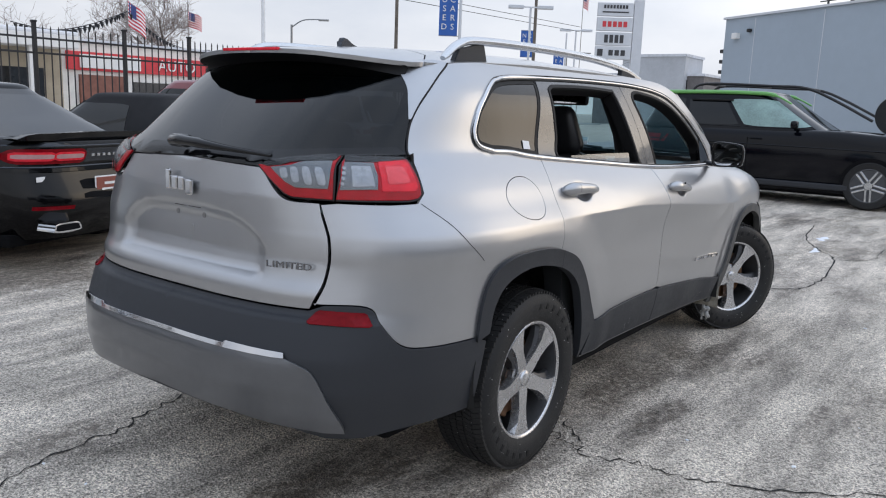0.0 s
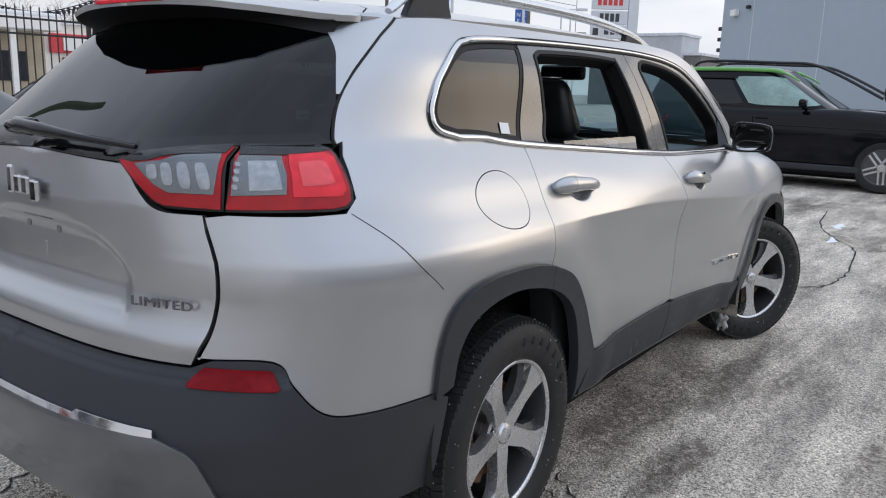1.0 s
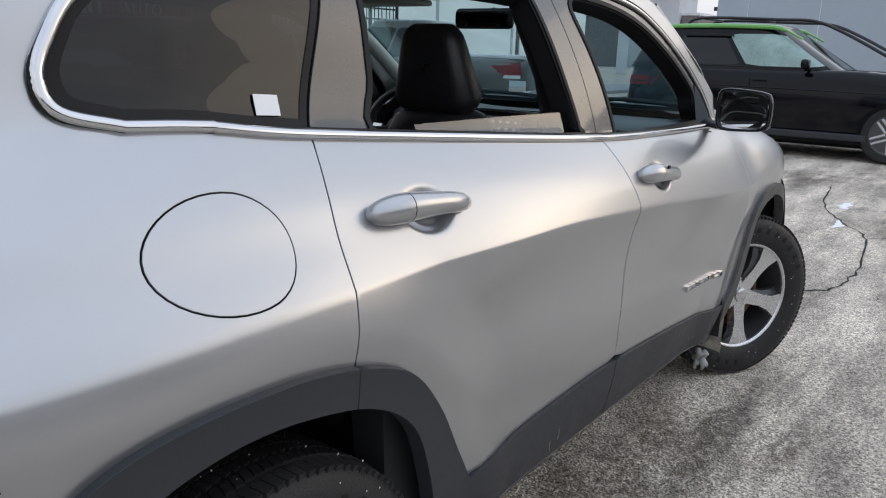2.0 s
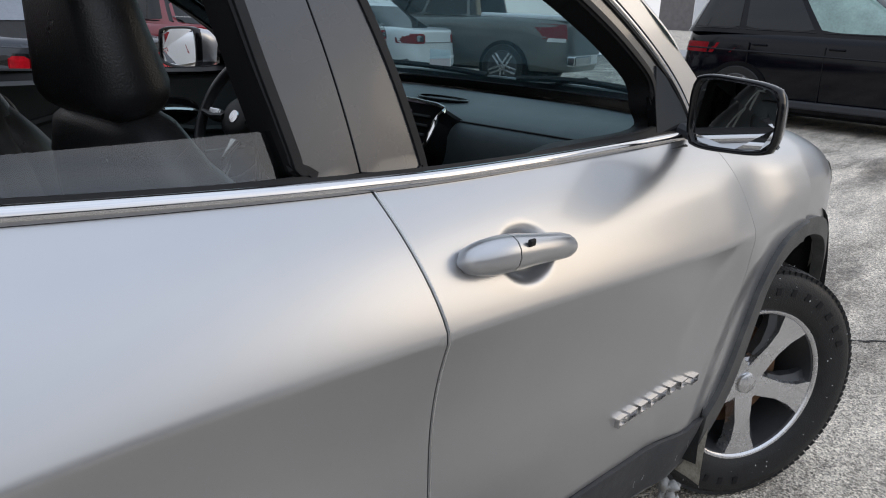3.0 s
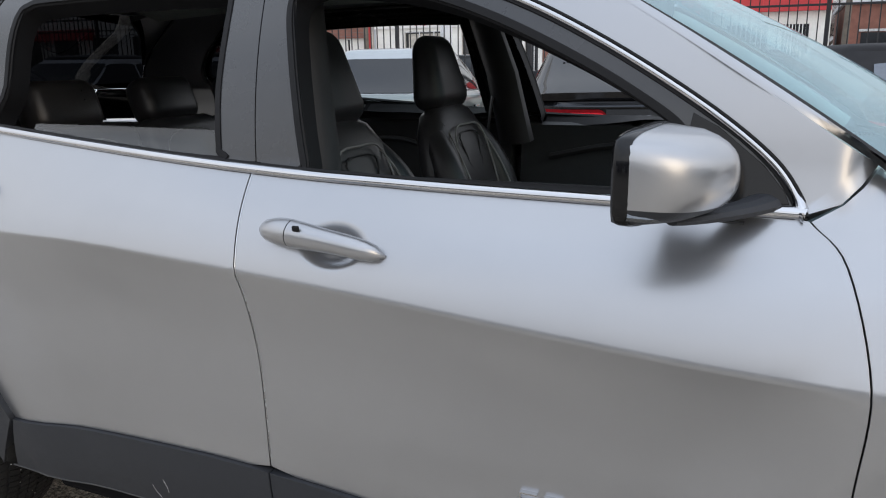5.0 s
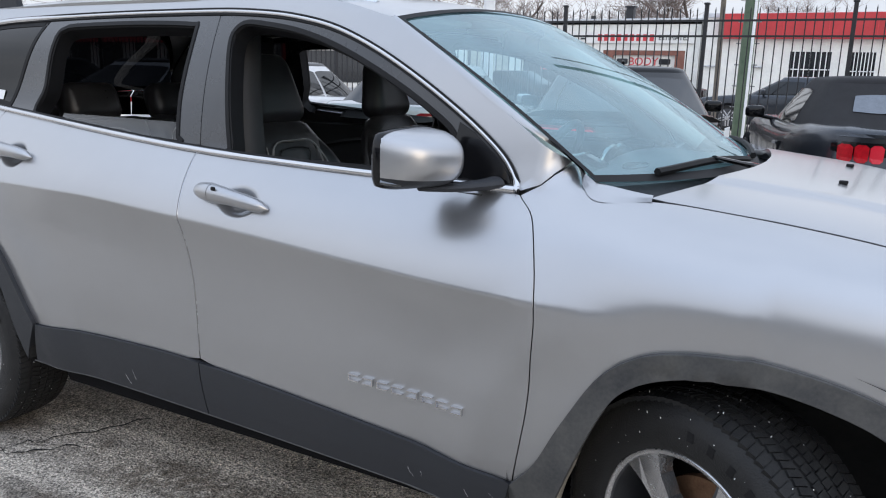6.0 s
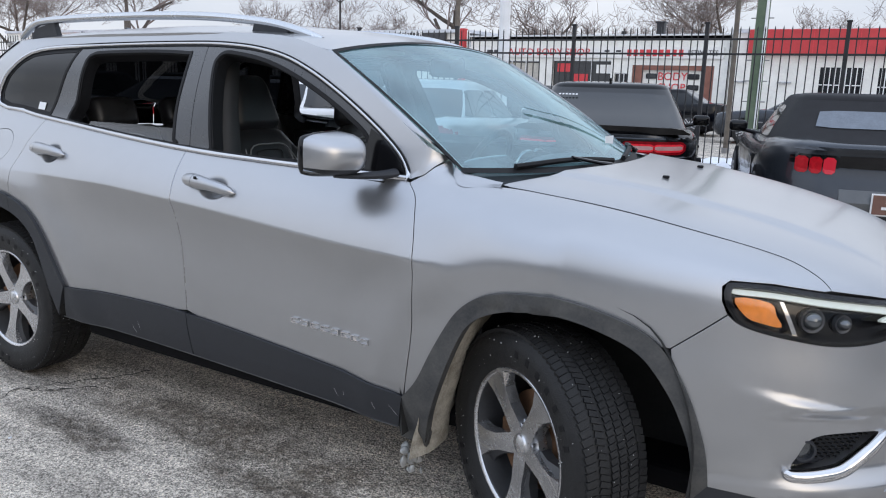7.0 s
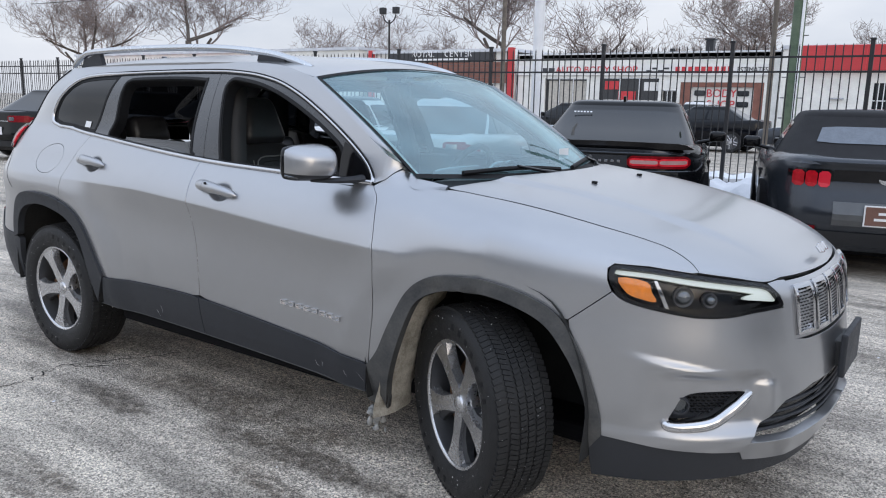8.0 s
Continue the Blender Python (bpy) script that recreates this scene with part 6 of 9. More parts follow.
        for i in range(len(o2)):
            j = (i + 1) % len(o2)
            dk.faces.new((f2[i], b2[i], b2[j], f2[j]))
        part("spoke_flank", dk, ALLOY_DK, w)
        mm = Matrix.Rotation(radians(72 * k + 36 + spin_deg), 4, "Y")
        c = mm @ Vector((0.056, -0.056, 0))
        part("wheel_nut", cyl(c + Vector((0, 0.014, 0)), c - Vector((0, 0.014, 0)), 0.011, 0.009, 6), CHROME, w)
        part("nut_well", spin([(0.012, 0.012), (0.016, 0.0), (0.020, 0.006), (0.020, 0.012)], 12, m=Matrix.Translation(c), closed=True), ALLOY_DK, w)
    part("hub_cap", spin([(0.0005, -0.086), (0.020, -0.085), (0.030, -0.080), (0.034, -0.070), (0.045, -0.064), (0.075, -0.058), (0.078, -0.03)], 30), ALLOY, w, smooth=40)
    part("brake_disc", spin([(0.06, -0.01), (0.155, -0.01), (0.155, 0.012), (0.06, 0.012)], 40, closed=True), RUST, w, smooth=40)
    part("disc_hat", spin([(0.0005, -0.028), (0.070, -0.028), (0.075, -0.01)], 30), STEEL, w, smooth=40)
    ca = bmesh.new()
    for a in np.linspace(-0.5, 0.5, 5):
        m = Matrix.Rotation(a + 2.6, 4, "Y")
        box(0.135, 0.0, 0.0, 0.06, 0.07, 0.05, 0.006, 1, m=m, bm=ca)
    part("brake_caliper", ca, RUST, w)
    return w


wheel((0.0, -0.787, 0.359), 0, -1, 96)
wheel((0.0, 0.787, 0.359), 0, 1, 20)
wheel((2.712, -0.793, 0.359), -30, -1, 15)
wheel((2.712, 0.793, 0.359), -30, 1, 50)

# wheel housings: dark liners, and a salt-caked shield behind each front wheel
for cx, x0, x1, foot in ((0.0, -0.40, 0.42, 0.36), (2.72, 2.27, 3.17, 0.29)):
    for s in (1, -1):
        arch = [(x0, foot), (x0 - 0.01, 0.50), (x0 + 0.05, 0.70), (x0 + 0.17, 0.83), (cx, 0.87), (x1 - 0.17, 0.83), (x1 - 0.05, 0.70), (x1 + 0.01, 0.50), (x1, foot)]
        arch = spline(arch, 4)
        vs, fs = [], []
        for x, z in arch:
            vs += [(x, -0.895 * s, z), (x, -0.50 * s, z)]
        for i in range(len(arch) - 1):
            fs.append((2 * i, 2 * i + 1, 2 * i + 3, 2 * i + 2))
        base_i = len(vs)
        vs += [(x, -0.50 * s, z) for x, z in arch]
        fs.append(tuple(range(base_i, base_i + len(arch))))
        raw("wheel_liner", vs, fs, LINER, suv)
for s in (1, -1):
    sh, sf = [], []
    n1 = 12
    for i in range(n1 + 1):
        t = i / n1
        z = 0.215 + 0.50 * t
        x = 2.305 + 0.155 * t ** 1.6
        for j in range(7):
            y = -0.90 + 0.24 * j / 6 + 0.03 * t
            wob = 0.012 * noise.noise(Vector((x * 25, y * 30, z * 8)))
            sh.append((x + 0.022 * math.sin(math.pi * j / 6) + wob, y * s, z))
    for i in range(n1):
        for j in range(6):
            a = i * 7 + j
            sf.append((a, a + 1, a + 8, a + 7))
    raw("splash_shield", sh, sf, MUD, suv, "wheel arch shield caked in salt and mud")
# underside: a closed floor and side walls, shade put in as near-black, exhaust end left out of sight
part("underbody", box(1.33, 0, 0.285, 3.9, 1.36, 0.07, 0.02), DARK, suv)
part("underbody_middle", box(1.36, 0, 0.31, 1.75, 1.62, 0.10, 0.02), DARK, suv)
part("rear_axle", cyl((0.0, -0.68, 0.33), (0.0, 0.68, 0.33), 0.05), TRIM, suv)
part("front_axle", cyl((2.71, -0.68, 0.33), (2.71, 0.68, 0.33), 0.05), TRIM, suv)
ic = bmesh.new()
rng = random.Random(4)
for k in range(9):
    c = Vector((2.262 + rng.uniform(-0.02, 0.03), -0.83 + rng.uniform(-0.03, 0.03), 0.215 - 0.010 * k + rng.uniform(-0.01, 0.01)))
    r = 0.019 - 0.0014 * k
    bmesh.ops.create_icosphere(ic, subdivisions=2, radius=r, matrix=Matrix.Translation(c) @ Matrix.Diagonal((0.9, 0.8, rng.uniform(0.9, 1.5), 1)))
for v in ic.verts:
    v.co += 0.010 * Vector((noise.noise(v.co * 40), noise.noise(v.co * 43 + Vector((5, 0, 0))), noise.noise(v.co * 37)))
bmesh.ops.remove_doubles(ic, verts=ic.verts, dist=0.004)
part("ice_lump", ic, ICE, suv, "lump of dirty ice hanging behind the front wheel", smooth=60)

# --- cabin ---
part("cabin_floor", box(1.25, 0, 0.40, 2.3, 1.36, 0.06, 0.01), TRIM, suv)
part("firewall", box(2.42, 0, 0.70, 0.05, 1.40, 0.75, 0.01), TRIM, suv)
part("load_floor", box(-0.35, 0, 0.78, 0.80, 1.16, 0.05, 0.01), TRIM, suv)
head_loop = [(x, 0.985) for x in np.linspace(-0.32, 1.70, 20)] + [(1.76, 0.9), (1.78, 0.5), (1.79, 0.0), (-0.30, 0.0)]
panel("headliner", head_loop, HEADLINER, suv, roof_surf, lift=-0.035, sides="B", step=0.08, depth=0.0, out=-1.0)
for s in (1, -1):
    # door cards: inner trim with an armrest and a pull
    for nm, x0, x1 in (("rear", 0.30, 1.20), ("front", 1.24, 2.13)):
        card = new("door_trim")
        card.parent = suv
        bm = bmesh.new()
        prof = [(0.40, 0.79), (0.55, 0.77), (0.70, 0.755), (0.78, 0.735), (0.84, 0.73), (0.87, 0.755), (0.98, 0.770), (1.07, 0.765), (1.105, 0.755), (1.115, 0.775), (1.10, 0.82), (0.40, 0.85)]
        v0, v1 = [bm.verts.new((x0, -y * s, z)) for z, y in prof], [bm.verts.new((x1, -y * s, z)) for z, y in prof]
        for i in range(len(prof)):
            j = (i + 1) % len(prof)
            bm.faces.new((v0[i], v1[i], v1[j], v0[j]))
        bm.faces.new(v0)
        bm.faces.new(v1[::-1])
        part("trim_panel", bm, DOORCARD, card, smooth=30)
        part("armrest_pad", tube(spline([(x0 + 0.12, -0.742 * s, 0.99), (x0 + 0.35, -0.748 * s, 1.035), (x0 + 0.50, -0.752 * s, 1.02), (x0 + 0.62, -0.752 * s, 0.955), (x1 - 0.05, -0.752 * s, 0.935)], 5), 0.012, 6), TRIM, card)
        part("inner_handle", tube(spline([(x1 - 0.36, -0.750 * s, 1.005), (x1 - 0.33, -0.735 * s, 1.018), (x1 - 0.24, -0.735 * s, 1.010), (x1 - 0.20, -0.75 * s, 0.995)], 4), 0.013, 8, flat=0.7), CHROME, card)
        part("handle_bezel", spin([(0.001, 0), (0.055, 0.0), (0.062, 0.006), (0.055, 0.012)], 24, m=Matrix.Translation((x1 - 0.28, -0.762 * s, 1.005)) @ Matrix.Diagonal((1.5, 1, 0.75, 1))), GLOSSBLK, card)
        part("trim_line", tube([(x0 + 0.03, -0.748 * s, 0.87), (x1 - 0.03, -0.748 * s, 0.87)], 0.004, 6), STEEL, card)
    # pillar trims inside
    part("centre_pillar", tube([(1.24, -0.705 * s, 1.05), (1.20, -0.655 * s, 1.30), (1.15, -0.575 * s, 1.51)], [0.095, 0.080, 0.070], 12, flat=0.55), TRIM, suv, smooth=50)
    part("rear_pillar", tube([(0.12, -0.63 * s, 1.15), (0.17, -0.60 * s, 1.35), (0.24, -0.545 * s, 1.51)], [0.08, 0.07, 0.06], 10, flat=0.5), TRIM, suv, smooth=50)
    part("windscreen_pillar", tube(spline([(2.33, -0.70 * s, 1.13), (2.12, -0.672 * s, 1.275), (1.92, -0.655 * s, 1.395), (1.76, -0.635 * s, 1.475), (1.5, -0.60 * s, 1.535)], 4), 0.032, 10), HEADLINER, suv, smooth=50)
    part("seat_belt", tube([(1.185, -0.685 * s, 1.42), (1.16, -0.66 * s, 1.20), (1.12, -0.64 * s, 0.85)], 0.018, 6, flat=0.25), TRIM, suv)


def cushion(cx, cy, cz, sx, sy, sz, r=0.06, m=None):
    """A padded block with soft edges and a little swelling."""
    bm = box(0, 0, 0, sx, sy, sz, r, 4)
    for v in bm.verts:
        v.co += Vector((0.012 * math.cos(v.co.y / sy * 2.6) * (1 if v.co.x > 0 else -1), 0, 0))
    bmesh.ops.transform(bm, matrix=Matrix.Translation((cx, cy, cz)) @ (m or Matrix()), verts=bm.verts)
    return bm


def front_seat(y):
    st = new("front_seat")
    st.parent = suv
    tagged(st, "black leather front seat with bolsters and headrest")
    lean = Matrix.Rotation(radians(-17), 4, "Y")
    B = Matrix.Translation((1.265, y, 0.64)) @ lean
    part("seat_cushion", cushion(1.52, y, 0.58, 0.52, 0.50, 0.16, 0.06), LEATHER, st, smooth=50)
    part("seat_base", box(1.50, y, 0.47, 0.46, 0.42, 0.10, 0.02), TRIM, st)
    # back: tapered to the shoulders
    bm = bmesh.new()
    prof = [(0.0, 0.235, 0.075), (0.12, 0.245, 0.075), (0.28, 0.25, 0.07), (0.40, 0.235, 0.062), (0.50, 0.20, 0.055), (0.56, 0.15, 0.045), (0.585, 0.09, 0.03)]
    rings = []
    for h, w, d in prof:
        ring = []
        for k in range(20):
            a = 2 * math.pi * k / 20
            cx, sy = math.cos(a), math.sin(a)
            ring.append(bm.verts.new(B @ Vector((d * math.copysign(abs(cx) ** 0.6, cx), w * math.copysign(abs(sy) ** 0.6, sy), h))))
        rings.append(ring)
    for a, b in zip(rings, rings[1:]):
        for k in range(20):
            bm.faces.new((a[k], a[(k + 1) % 20], b[(k + 1) % 20], b[k]))
    bm.faces.new(rings[0])
    bm.faces.new(rings[-1])
    part("backrest", bm, LEATHER, st, smooth=60)
    for s in (1, -1):
        part("bolster", tube([B @ Vector(p) for p in spline([(0.02, s * 0.205, -0.02), (0.045, s * 0.205, 0.12), (0.05, s * 0.205, 0.26), (0.035, s * 0.190, 0.40), (0.0, s * 0.150, 0.52)], 4)], [0.030 + 0.028 * math.sin(math.pi * min(1, (k + 2) / 18)) for k in range(17)], 12), LEATHER, st, smooth=70)
        part("bolster_piping", tube([B @ Vector(p) for p in spline([(0.072, s * 0.172, 0.0), (0.098, s * 0.165, 0.14), (0.098, s * 0.160, 0.28), (0.072, s * 0.145, 0.42), (0.045, s * 0.12, 0.50)], 4)], 0.0028, 5), STITCH, st)
        part("headrest_post", cyl(B @ Vector((0, s * 0.06, 0.55)), B @ Vector((0, s * 0.06, 0.66)), 0.007), CHROME, st)
    pad = spline([(0.10, 0.09), (0.12, -0.09), (0.33, -0.13), (0.48, -0.11), (0.50, 0.0), (0.48, 0.11), (0.33, 0.13)], 4, closed=True)
    seam = [B @ Vector((0.070 - 0.02 * abs(h - 0.3), w, h)) for h, w in pad]
    part("seam", tube(seam, 0.0035, 5, closed=True), STITCH, st)
    badge = spline([(0.40, 0.06), (0.36, 0.05), (0.345, 0.0), (0.36, -0.05), (0.40, -0.06), (0.47, -0.07), (0.47, 0.07)], 4, closed=True)
    part("headrest_panel_seam", tube([B @ Vector((0.062, w, h)) for h, w in badge], 0.003, 5, closed=True), TRIM, st)
    hr = box(0, 0, 0, 0.115, 0.27, 0.245, 0.05, 5)
    for v in hr.verts:
        k = max(0.0, v.co.z + 0.07)
        v.co.y *= 1 - 1.9 * k
        v.co.x *= 1 - 1.6 * k
    bmesh.ops.transform(hr, matrix=B @ Matrix.Translation((0.012, 0, 0.690)) @ Matrix.Rotation(radians(6), 4, "Y"), verts=hr.verts)
    part("headrest", hr, LEATHER, st, smooth=60)
    return st


front_seat(0.36)
front_seat(-0.36)
part("centre_console", box(1.62, 0, 0.66, 0.75, 0.20, 0.30, 0.03), TRIM, suv)
part("console_armrest", box(1.42, 0, 0.84, 0.34, 0.18, 0.07, 0.03, 3), LEATHER, suv)
rb = new("rear_seat")
rb.parent = suv
tagged(rb, "black leather rear bench with three headrests")
part("bench_cushion", cushion(0.62, 0, 0.62, 0.50, 1.28, 0.16, 0.06), LEATHER, rb, smooth=50)
leanr = Matrix.Rotation(radians(-20), 4, "Y")
for y, w in ((0.42, 0.44), (0.0, 0.36), (-0.42, 0.44)):
    part("bench_back", cushion(0.32, y, 0.90, 0.13, w, 0.56, 0.05, leanr), LEATHER, rb, smooth=50)
    part("headrest", cushion(0.205, y, 1.225, 0.10, 0.25, 0.155, 0.045, leanr), LEATHER, rb, smooth=50)
    part("back_seam", tube(spline([(0.395 - 0.36 * (h - 0.9), y + q, h) for q, h in ((-0.13, 0.74), (0.13, 0.74), (0.14, 1.0), (0.09, 1.12), (-0.09, 1.12), (-0.14, 1.0))], 4, closed=True), 0.003, 5, closed=True), STITCH, rb)

# dashboard
ds = new("dashboard")
ds.parent = suv
tagged(ds, "dark soft-touch dashboard with a lit touch screen")
dprof = [(2.56, 1.098), (2.42, 1.108), (2.26, 1.100), (2.16, 1.085), (2.115, 1.065), (2.095, 1.03), (2.105, 0.93), (2.16, 0.82), (2.26, 0.72), (2.50, 0.70)]
dv, df = [], []
ys = np.linspace(-0.735, 0.735, 25)
for y in ys:
    hump = 0.030 * math.exp(-((y - 0.38) / 0.20) ** 4)
    end = 0.10 * max(0, (abs(y) - 0.55) / 0.18) ** 2
    for x, z in dprof:
        dv.append((min(x, 2.385 + 0.235 * (1 - abs(y / 0.76) ** 2.2) - 0.02) + (end if x < 2.3 else 0), y, z + (hump if 2.1 < x < 2.3 else 0)))
k = len(dprof)
for i in range(len(ys) - 1):
    for j in range(k - 1):
        a = i * k + j
        df.append((a, a + 1, a + k + 1, a + k))
raw("dash_body", dv, df, DASH, ds)
part("dash_seam", tube([(2.125, y, 1.072) for y in np.linspace(-0.68, 0.1, 12)], 0.003, 5), TRIM, ds)
# side vent
for s in (1, -1):
    sv = bmesh.new()
    for t in range(4):
        box(2.18, -0.60 * s, 1.005 + 0.012 * t, 0.01, 0.12, 0.004, bm=sv)
    part("side_vent", sv, GLOSSBLK, ds)
    part("vent_bezel", spin([(0.05, 0), (0.06, -0.006), (0.064, 0.004)], 24, m=Matrix.Translation((2.172, -0.60 * s, 1.024)) @ Matrix.Rotation(math.pi / 2, 4, "Z") @ Matrix.Diagonal((1.3, 1, 0.55, 1))), GLOSSBLK, ds)
    grille_bm = bmesh.new()
    for t in range(5):
        box(2.36 + 0.012 * t, -0.62 * s, 1.112, 0.005, 0.09, 0.003, bm=grille_bm)
    part("speaker_grille", grille_bm, TRIM, ds)
part("top_vent", spin([(0.02, 0), (0.06, 0), (0.064, 0.006), (0.058, 0.008)], 24, "Z", m=Matrix.Translation((2.27, 0.0, 1.100)) @ Matrix.Diagonal((0.6, 1.5, 1, 1))), GLOSSBLK, ds)
# centre stack: framed screen between two vents
stack = spline([(-0.165, 0.10), (0.165, 0.10), (0.175, 0.06), (0.16, -0.02), (0.10, -0.085), (0.075, -0.14), (-0.075, -0.14), (-0.10, -0.085), (-0.16, -0.02), (-0.175, 0.06)], 4, closed=True)
FM = Matrix.Translation((2.030, 0.0, 1.02)) @ Matrix.Rotation(radians(25), 4, "Y")


def face(points, h):
    """Points across and up on the sloping centre stack, h metres proud of it."""
    return [FM @ Vector((-h, -a, b)) for a, b in points]


def plate(name, pts, h0, h1, material, label=""):
    bm = bmesh.new()
    lo_, hi_ = [bm.verts.new(p) for p in face(pts, h0)], [bm.verts.new(p) for p in face(pts, h1)]
    bm.faces.new(hi_)
    for i in range(len(pts)):
        j = (i + 1) % len(pts)
        bm.faces.new((lo_[i], lo_[j], hi_[j], hi_[i]))
    return part(name, bm, material, ds, label)


plate("stack_panel", stack, -0.12, 0.010, GLOSSBLK)
part("stack_frame", tube(face(stack, 0.012), 0.006, 6, closed=True), CHROME, ds)
plate("screen", [(-0.092, -0.042), (0.082, -0.042), (0.082, 0.078), (-0.092, 0.078)], 0.010, 0.013, SCREEN, "lit grey touch screen with small icons")
for a in (-0.055, -0.018, 0.018, 0.055):
    for b in (0.055, 0.025, -0.005):
        ib = bmesh.new()
        q = [ib.verts.new(p) for p in face([(a - 0.007, b - 0.006), (a + 0.007, b - 0.006), (a + 0.007, b + 0.006), (a - 0.007, b + 0.006)], 0.0135)]
        ib.faces.new(q)
        part("screen_icon", ib, ICON, ds)
plate("control_panel", [(-0.07, -0.13), (0.07, -0.13), (0.08, -0.05), (-0.08, -0.05)], 0.010, 0.016, TRIM)
for a in (-0.125, 0.125):
    vb = bmesh.new()
    for b in (0.065, 0.04, 0.015):
        q0 = face([(a - 0.03, b), (a + 0.03, b)], 0.014)
        tube(q0, 0.004, 6, bm=vb)
    part("centre_vent", vb, TRIM, ds)
# instrument hood
hood_ring = spline([(-0.15, -0.05), (-0.155, 0.03), (-0.12, 0.085), (-0.04, 0.098), (0.0, 0.090), (0.04, 0.098), (0.12, 0.085), (0.155, 0.03), (0.15, -0.05), (0.08, -0.075), (-0.08, -0.075)], 4, closed=True)
CM = Matrix.Translation((2.075, 0.37, 1.035)) @ Matrix.Rotation(radians(12), 4, "Y")
part("cluster_rim", tube([CM @ Vector((0, -a, b)) for a, b in hood_ring], 0.007, 6, closed=True), BRIGHT, ds)
cb = bmesh.new()
cb.faces.new([cb.verts.new(CM @ Vector((0.035, -a, b))) for a, b in hood_ring])
part("cluster_face", cb, GLOSSBLK, ds)
for a in (-0.085, 0.085):
    part("dial_ring", spin([(0.040, 0.0), (0.044, -0.004), (0.046, 0.0)], 28, m=CM @ Matrix.Translation((0.030, a, 0.01)) @ Matrix.Rotation(math.pi / 2, 4, "Z")), STEEL, ds)
part("glove_line", tube([(2.10, -0.62, 0.93), (2.10, -0.22, 0.93)], 0.003, 5), TRIM, ds)
part("inspection_label", box(2.50, 0.22, 1.20, 0.002, 0.09, 0.05, m=Matrix.Identity(4)), LABEL, ds)

# steering wheel
sw = new("steering_wheel")
sw.parent = suv
tagged(sw, "black leather steering wheel with silver spokes")
sw.matrix_basis = Matrix.Translation((1.845, 0.39, 1.025)) @ Matrix.Rotation(radians(24), 4, "Y")
part("wheel_rim", spin([(0.190 + 0.0165 * math.cos(a), 0.0165 * math.sin(a)) for a in np.linspace(0, 2 * math.pi, 12, endpoint=False)], 48, m=Matrix.Rotation(math.pi / 2, 4, "Z"), closed=True), LEATHER, sw, smooth=60)
part("airbag_cover", spin([(0.0005, -0.028), (0.035, -0.027), (0.062, -0.018), (0.072, 0.0), (0.06, 0.03)], 24, m=Matrix.Rotation(-math.pi / 2, 4, "Z") @ Matrix.Diagonal((1.1, 1, 0.95, 1))), TRIM, sw, smooth=60)
part("hub_emblem", spin([(0.0005, -0.031), (0.018, -0.030), (0.020, -0.026)], 20, m=Matrix.Rotation(-math.pi / 2, 4, "Z")), CHROME, sw)
for s in (1, -1):
    part("wheel_spoke", tube([(0.0, s * 0.06, -0.005), (-0.004, s * 0.12, -0.01), (0.0, s * 0.178, 0.0)], [0.030, 0.024, 0.020], 8, flat=0.5), TRIM, sw)
    part("spoke_buttons", box(-0.016, s * 0.115, 0.0, 0.008, 0.055, 0.030, 0.004), BRIGHT, sw)
part("lower_spoke", tube([(0.0, 0.0, -0.06), (-0.004, 0.0, -0.12), (0.0, 0.0, -0.18)], [0.028, 0.020, 0.022], 8, flat=0.5), BRIGHT, sw)
part("steering_column", cyl((0.02, 0, 0), (0.22, 0, -0.01), 0.055, 0.07), TRIM, sw)
part("stalk", cyl((0.04, 0.05, 0.0), (0.05, 0.20, 0.02), 0.010, 0.008), TRIM, sw)
part("stalk", cyl((0.04, -0.05, 0.0), (0.05, -0.20, 0.02), 0.010, 0.008), TRIM, sw)
# inside mirror and sun visors
im = new("inside_mirror")
im.parent = suv
part("mirror_body", box(1.86, 0.0, 1.475, 0.03, 0.26, 0.075, 0.02, 3), TRIM, im)
part("mirror_stem", cyl((1.865, 0, 1.48), (1.93, 0, 1.51), 0.012), TRIM, im)
part("mirror_face", box(1.843, 0.0, 1.475, 0.004, 0.235, 0.055), MIRROR, im)
for s in (1, -1):
    part("sun_visor", box(1.66, s * 0.36, 1.525, 0.20, 0.38, 0.02, 0.008), HEADLINER, suv)

# ---------- parked cars ----------
def ring_pts(x0, x1, w, n, count=44):
    """A rounded outline in plan, from x0 to x1, half width w; starts at the tail and runs round the right-hand side."""
    xc, a = (x0 + x1) / 2, (x1 - x0) / 2
    out = []
    for k in range(count):
        th = math.pi + 2 * math.pi * k / count
        c, s = math.cos(th), math.sin(th)
        out.append((xc + a * math.copysign(abs(c) ** (2 / n), c), w * math.copysign(abs(s) ** (2 / n), s)))
    return out


def loft(name, rings, material, parent, cap=True, label="", crown=0.0, smooth=True):
    vs, fs = [], []
    k = len(rings[0])
    for r in rings:
        vs += r
    for i in range(len(rings) - 1):
        for j in range(k):
            a, b = i * k + j, i * k + (j + 1) % k
            fs.append((a, b, b + k, a + k))
    if cap:
        top = rings[-1]
        base = len(vs) - k
        # close the top in strips across, slightly crowned
        prev = [base + j for j in range(k)]
        c = np.mean(top, 0)
        for m_, up in ((0.72, 0.7), (0.4, 0.95)):
            start = len(vs)
            vs += [tuple(c[:2] + (np.array(p[:2]) - c[:2]) * m_) + (p[2] + crown * up,) for p in top]
            for j in range(k):
                fs.append((prev[j], prev[(j + 1) % k], start + (j + 1) % k, start + j))
            prev = [start + j for j in range(k)]
        fs.append(tuple(prev))
    return raw(name, vs, fs, material, parent, label, smooth)


